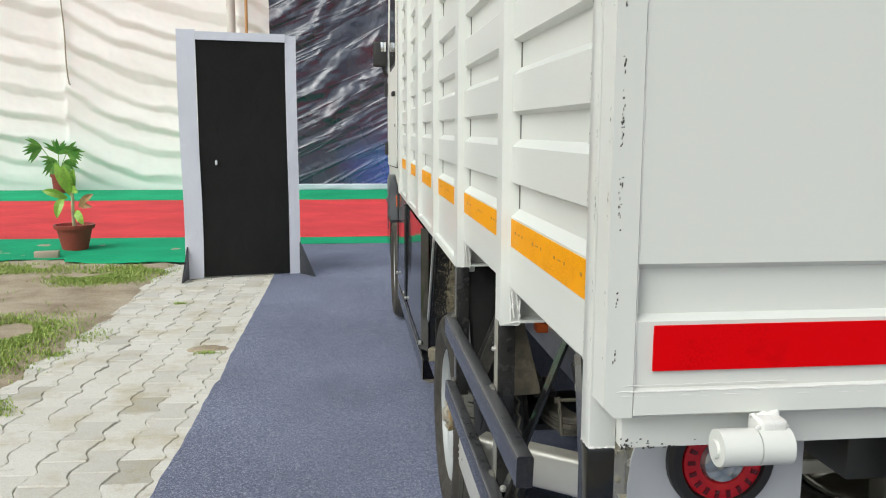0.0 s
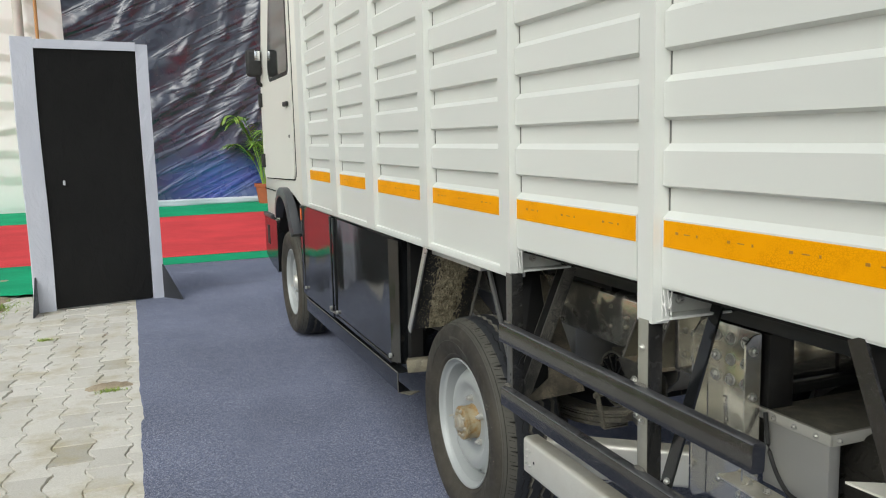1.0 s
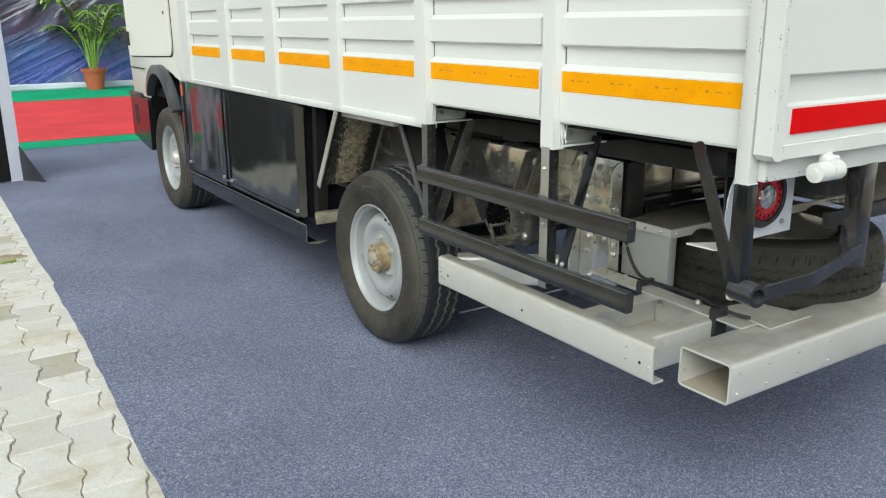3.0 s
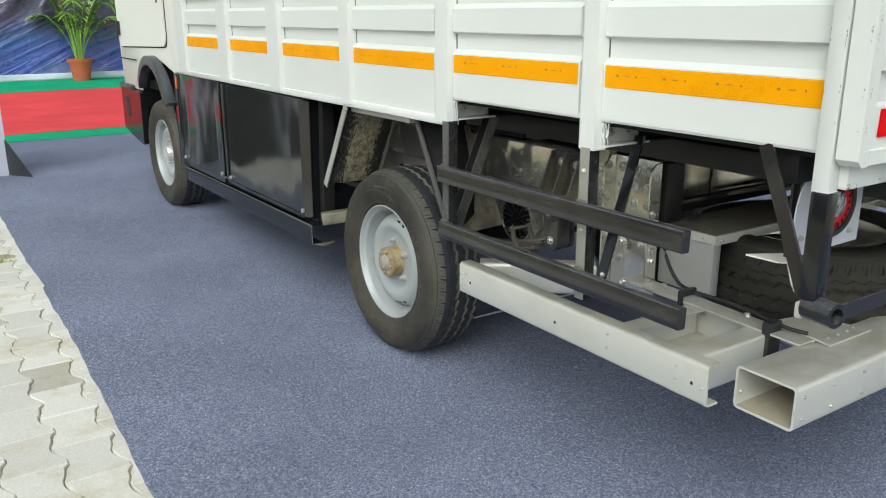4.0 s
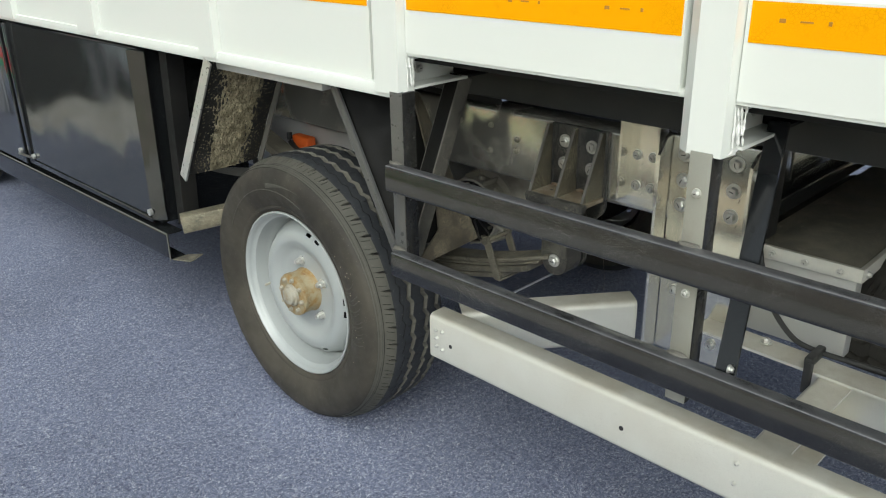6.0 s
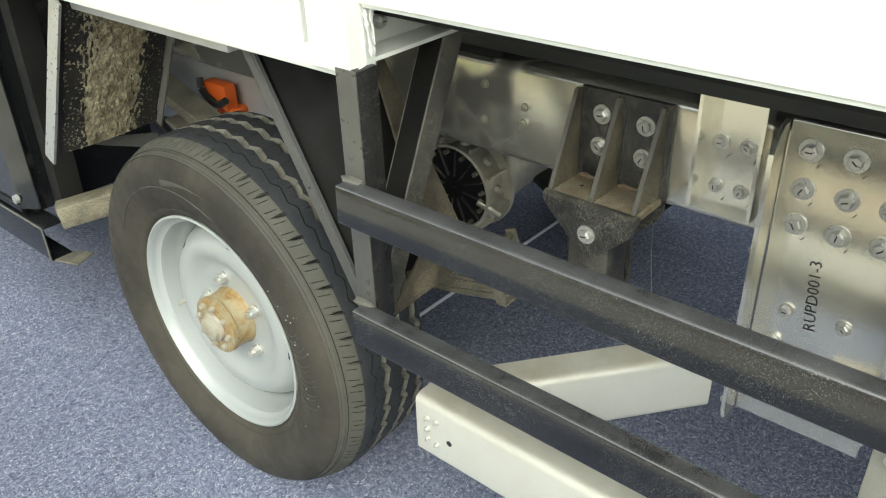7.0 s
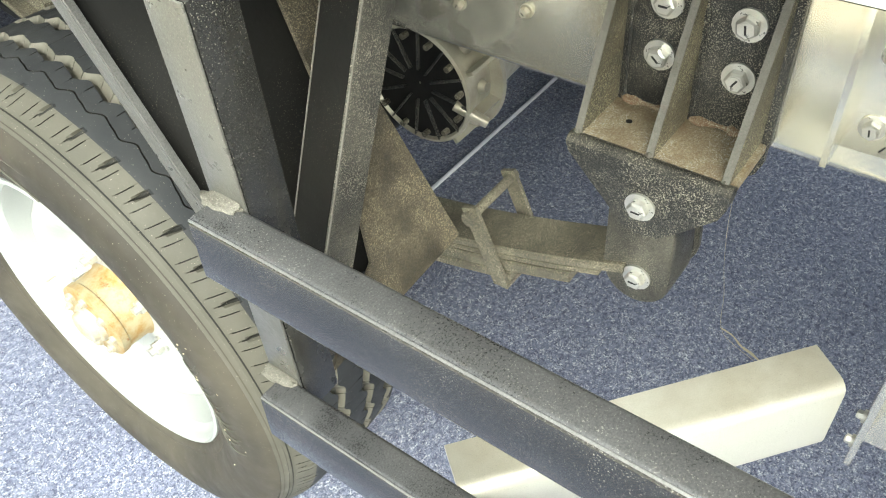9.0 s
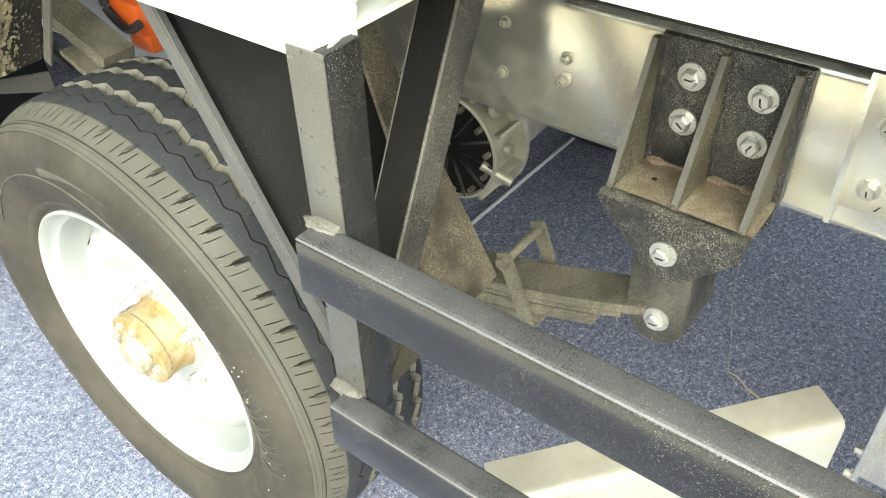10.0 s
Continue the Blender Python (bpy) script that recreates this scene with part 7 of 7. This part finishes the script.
pot(palm, (1.90, 17.0, 0.016), 0.40, 0.15, 0.215, M_POT_ORANGE)
bl, bs = fresh(), fresh()
for k in range(15):
    bl, bs = fresh(), fresh()
    a = 2 * math.pi * k / 15 + rng.uniform(-0.3, 0.3)
    frond(bl, bs, (1.90 + 0.06 * math.cos(a), 17.0 + 0.06 * math.sin(a), 0.38), a, rng.uniform(0.85, 1.75), rng.uniform(0.45, 1.0), 16, 0.46, rng)
    f = part("frond", bl, M_PALM, palm, "narrow arching green leaflets")
    part("frond_stem", bs, M_LEAF_LIGHT, f)
for k in range(7):
    a = rng.uniform(0, 6.3)
    part("cane", hose(fresh(), [(1.90 + 0.05 * math.cos(a), 17.0 + 0.05 * math.sin(a), 0.36), (1.90 + 0.10 * math.cos(a), 17.0 + 0.10 * math.sin(a), 0.95)], 0.017, 6), M_LEAF_LIGHT, palm)

fan = thing("potted_fan_palm", (-5.79, 16.9, 0.015), "small fan palm in a dark red pot", "potted plant", "potted plants")
pot(fan, (-5.79, 16.9, 0.016), 0.37, 0.115, 0.148, M_POT)
FANS = [(-6.06, 0.90, 172, 9), (-5.77, 0.78, 78, 10), (-5.62, 0.80, 6, 10), (-5.83, 0.64, 200, 8), (-5.72, 0.60, -20, 7)]
for k, (hx, hz, aim, count) in enumerate(FANS):
    a, b = Vector((-5.79, 16.9, 0.35)), Vector((hx, 16.84 + 0.04 * k, hz))
    bl, bs = fresh(), fresh()
    hose(bs, [a, a.lerp(b, 0.5) + Vector((0, 0, 0.05)), b], 0.009, 5)
    for j in range(count):
        q = radians(aim - 52 + 104 * j / (count - 1))
        blade(bl, b, (math.cos(q), rng.uniform(-0.45, 0.1), math.sin(q)), (0, 1, 0.35), rng.uniform(0.27, 0.38), 0.075, 0.55, 4)
    f = part("fan_leaf", bl, M_PALM_DARK, fan, "green folded fan leaf")
    part("leaf_stalk", bs, M_PALM_DARK, f)

dumb = thing("potted_foliage_plant", (-2.90, 8.80, 0.03), "broad-leaved foliage plant in a clay-red pot on green carpet", "potted plant", "potted plants")
pot(dumb, (-2.90, 8.80, 0.022), 0.265, 0.125, 0.185, M_POT)
bs = fresh()
hose(bs, [(-2.90, 8.80, 0.25), (-2.905, 8.80, 0.40), (-2.90, 8.80, 0.56), (-2.915, 8.80, 0.68)], 0.017, 8)
# (base x, base z, tip x, tip z, width), counted from the stem
LEAVES = [(0.00, 0.58, -0.13, 0.93, 0.115), (0.02, 0.62, -0.05, 0.90, 0.080), (0.03, 0.68, 0.06, 0.87, 0.055), (-0.05, 0.56, -0.27, 0.64, 0.085), (-0.09, 0.57, -0.14, 0.36, 0.090), (0.06, 0.46, 0.24, 0.61, 0.070), (0.08, 0.46, 0.21, 0.47, 0.055), (0.03, 0.43, 0.12, 0.29, 0.085), (0.00, 0.64, 0.09, 0.63, 0.080)]
for k, (x0, z0, x1, z1, wd) in enumerate(LEAVES):
    a, b = Vector((-2.90 + x0, 8.80, z0)), Vector((-2.90 + x1, 8.74 - 0.02 * (k % 3), z1))
    bl = fresh()
    side = Vector((b.z - a.z, 0, a.x - b.x)).normalized()
    rows = []
    for i in range(9):
        q = i / 8
        p = a.lerp(b, q) + Vector((0, -0.03, 0.02)) * math.sin(math.pi * q)
        w = wd * 0.5 * math.sin(math.pi * (0.06 + 0.92 * q)) ** 0.8
        rows.append([bl.verts.new(p - side * w + Vector((0, -0.35 * w, 0))), bl.verts.new(p), bl.verts.new(p + side * w + Vector((0, -0.35 * w, 0)))])
    for r0, r1 in zip(rows, rows[1:]):
        for i in (0, 1):
            bl.faces.new((r0[i], r0[i + 1], r1[i + 1], r1[i]))
    dry = k in (5, 6)
    part("leaf", bl, M_LEAF_DRY if dry else M_LEAF_LIGHT, dumb, "reddish drying leaf" if dry else "broad light green leaf")
part("stem", bs, M_STEM, dumb, "thick pale stem")
solo("loose_brick", boxed(-3.10, -2.88, 8.19, 8.30, 0.02, 0.085, 0.008, turn=Matrix.Rotation(0.2, 4, "Z")), M_BRICK, "pale brick weighing down the green carpet", "brick")

# twig and straw litter on the carpet under the frame
solo("straw", hose(fresh(), [(0.672, 1.957, 0.636), (0.700, 1.965, 0.520), (0.712, 1.962, 0.440), (0.690, 1.948, 0.412), (0.652, 1.934, 0.404), (0.644, 1.915, 0.395), (0.641, 1.872, 0.381)], 0.00022, 5), M_STRAW, "thin dry straw hanging from the chassis", "straw")
solo("twig", ragged(fresh(), (0.652, 1.934, 0.404), (0.641, 1.872, 0.381), 0.0016, 3.3, 0.003), M_STRAW, "short dry stalk caught in the hanging straw", "twig")
solo("pale_crumb", boxed(0.760, 0.774, 2.053, 2.061, -0.0205, -0.0155, 0.002), M_STRAW, "pale crumb lying on the carpet", "litter")
solo("white_cord", hose(fresh(), [(0.75, 2.668, -0.0160), (1.10, 2.664, -0.0160), (1.55, 2.660, -0.0160), (2.2, 2.655, -0.0160)], 0.0045, 6), M_SHEET_WHITE, "thin white cord lying on the carpet", "cord")

# earth heaped where a paving stone has sunk
bm = fresh()
g = {}
for i in range(25):
    for j in range(17):
        u, v = i / 12 - 1, j / 8 - 1
        x, y = -0.865 + 0.125 * u + 0.012 * wave(u * 3, v * 3, 1.0, 5), 4.745 + 0.075 * v + 0.012 * wave(v * 3, u * 3, 1.0, 6)
        rim_drop = max(0.0, math.hypot(u, v) + 0.25 * noise.noise(Vector((u * 2.2, v * 2.2, 4.0))) - 0.55)
        g[i, j] = bm.verts.new((x, y, 0.009 - 0.030 * rim_drop + 0.003 * noise.noise(Vector((x * 60, y * 60, 1.0)))))
for i in range(24):
    for j in range(16):
        bm.faces.new((g[i, j], g[i + 1, j], g[i + 1, j + 1], g[i, j + 1]))
solo("soil_patch", bm, M_SOIL, "brown earth spilled over a sunken paving stone", kind="structure")

# ---- grass on the soil ----
rng = random.Random(21)
verts, faces = [], []
TUFTS = [(-2.25, 5.05, 0.42, 0.50, 6500), (-2.15, 7.05, 0.32, 0.26, 4200), (-3.10, 7.55, 0.7, 0.30, 1500), (-1.68, 3.75, 0.12, 0.16, 700), (-2.0, 4.45, 0.30, 0.25, 500), (-3.6, 5.6, 0.8, 0.9, 1600), (-1.95, 7.45, 0.35, 0.25, 900), (-3.0, 4.0, 0.5, 0.5, 900), (-1.28, 6.05, 0.05, 0.03, 60), (-0.86, 4.66, 0.06, 0.025, 80), (-4.6, 7.0, 1.2, 0.9, 1500), (-1.62, 5.15, 0.12, 0.2, 120), (-1.70, 4.72, 0.10, 0.10, 100)]
for cx, cy, rx, ry, count in TUFTS:
    for _ in range(int(count * 2.4)):
        x, y = rng.gauss(cx, rx * 0.5), rng.gauss(cy, ry * 0.5)
        if noise.noise(Vector((x * 3.0, y * 3.0, 2.0))) < -0.25:
            continue
        z = max(soil_height(x, y), -0.012) - 0.004
        h = rng.uniform(0.012, 0.032)
        a = rng.uniform(0, 6.283)
        w = rng.uniform(0.0026, 0.0055)
        lx, ly = math.cos(a) * h * rng.uniform(0.2, 0.8), math.sin(a) * h * rng.uniform(0.2, 0.8)
        i = len(verts)
        sx, sy = -math.sin(a) * w, math.cos(a) * w
        verts += [(x - sx, y - sy, z), (x + sx, y + sy, z), (x + lx * 0.5 + sx * 0.7, y + ly * 0.5 + sy * 0.7, z + h * 0.65), (x + lx * 0.5 - sx * 0.7, y + ly * 0.5 - sy * 0.7, z + h * 0.65), (x + lx, y + ly, z + h)]
        faces += [(i, i + 1, i + 2, i + 3), (i + 3, i + 2, i + 4)]
me = bpy.data.meshes.new("grass")
me.from_pydata(verts, [], faces)
me.materials.append(M_GRASS)
tagged(new("grass", me), "short green grass growing in patches on the soil", "grass", "", "stuff")

# ---- interlocking zigzag paving stones ----
paving = tagged(new("paving", mesh_of("paving", boxed(-1.90, -1.88, -1.6, 7.9, -0.05, -0.006), M_JOINT, False)), "weathered pale concrete zigzag paving beside the carpet", "", "", "structure")
COL, ROW = 0.148, 0.2195
ZIG = [(0.0, 0.0), (0.06, 0.013), (0.20, 0.016), (0.30, 0.004), (0.42, -0.010), (0.56, -0.016), (0.70, -0.015), (0.80, -0.005), (1.0, 0.0)]


def zig(s):
    s %= 1.0
    for (a, p), (b, q) in zip(ZIG, ZIG[1:]):
        if a <= s <= b:
            return p + (q - p) * (s - a) / (b - a)
    return 0.0


def paver_mesh(k):
    r = random.Random(k)
    gap = 0.0015
    ts = [0.0, 0.10, 0.22, 0.34, 0.46, 0.58, 0.70, 0.80, 0.90, 1.0]
    right = [(zig(t + 0.10) - gap, (t - 0.5) * (ROW - 2 * gap)) for t in ts]
    left = [(-COL + zig(t + 0.60) + gap, (t - 0.5) * (ROW - 2 * gap)) for t in reversed(ts)]
    ring = right + left
    cx = sum(p[0] for p in ring) / len(ring)
    bm = fresh()
    lo = [bm.verts.new((x, y, -0.03)) for x, y in ring]
    mid = [bm.verts.new((x, y, -0.0065)) for x, y in ring]
    top = [bm.verts.new((x + (cx - x) * 0.05, y * 0.965, -0.0015 + r.uniform(-0.0008, 0.0008))) for x, y in ring]
    n = len(ring)
    for a, b in ((lo, mid), (mid, top)):
        for i in range(n):
            bm.faces.new((a[i], a[(i + 1) % n], b[(i + 1) % n], b[i]))
    bm.faces.new(top)
    me = mesh_of("paving_stone", bm, M_PAVER, False)
    return me


ME_PAVERS = [paver_mesh(k) for k in range(4)]
rng = random.Random(8)
for col in range(-1, 8):
    for row in range(-18, 25):
        x = -0.7625 - COL * col
        y = 2.36 + 0.11 + ROW * row + (0.110 if col % 2 == 0 else 0.0)
        m = Matrix.Translation((x, y, rng.uniform(-0.003, 0.0015))) @ Matrix.Rotation(rng.gauss(0, 0.012), 4, "X") @ Matrix.Rotation(rng.gauss(0, 0.012), 4, "Y") @ Matrix.Rotation(rng.gauss(0, 0.008), 4, "Z")
        piece("paving_stone", ME_PAVERS[rng.randrange(4)], m, paving)
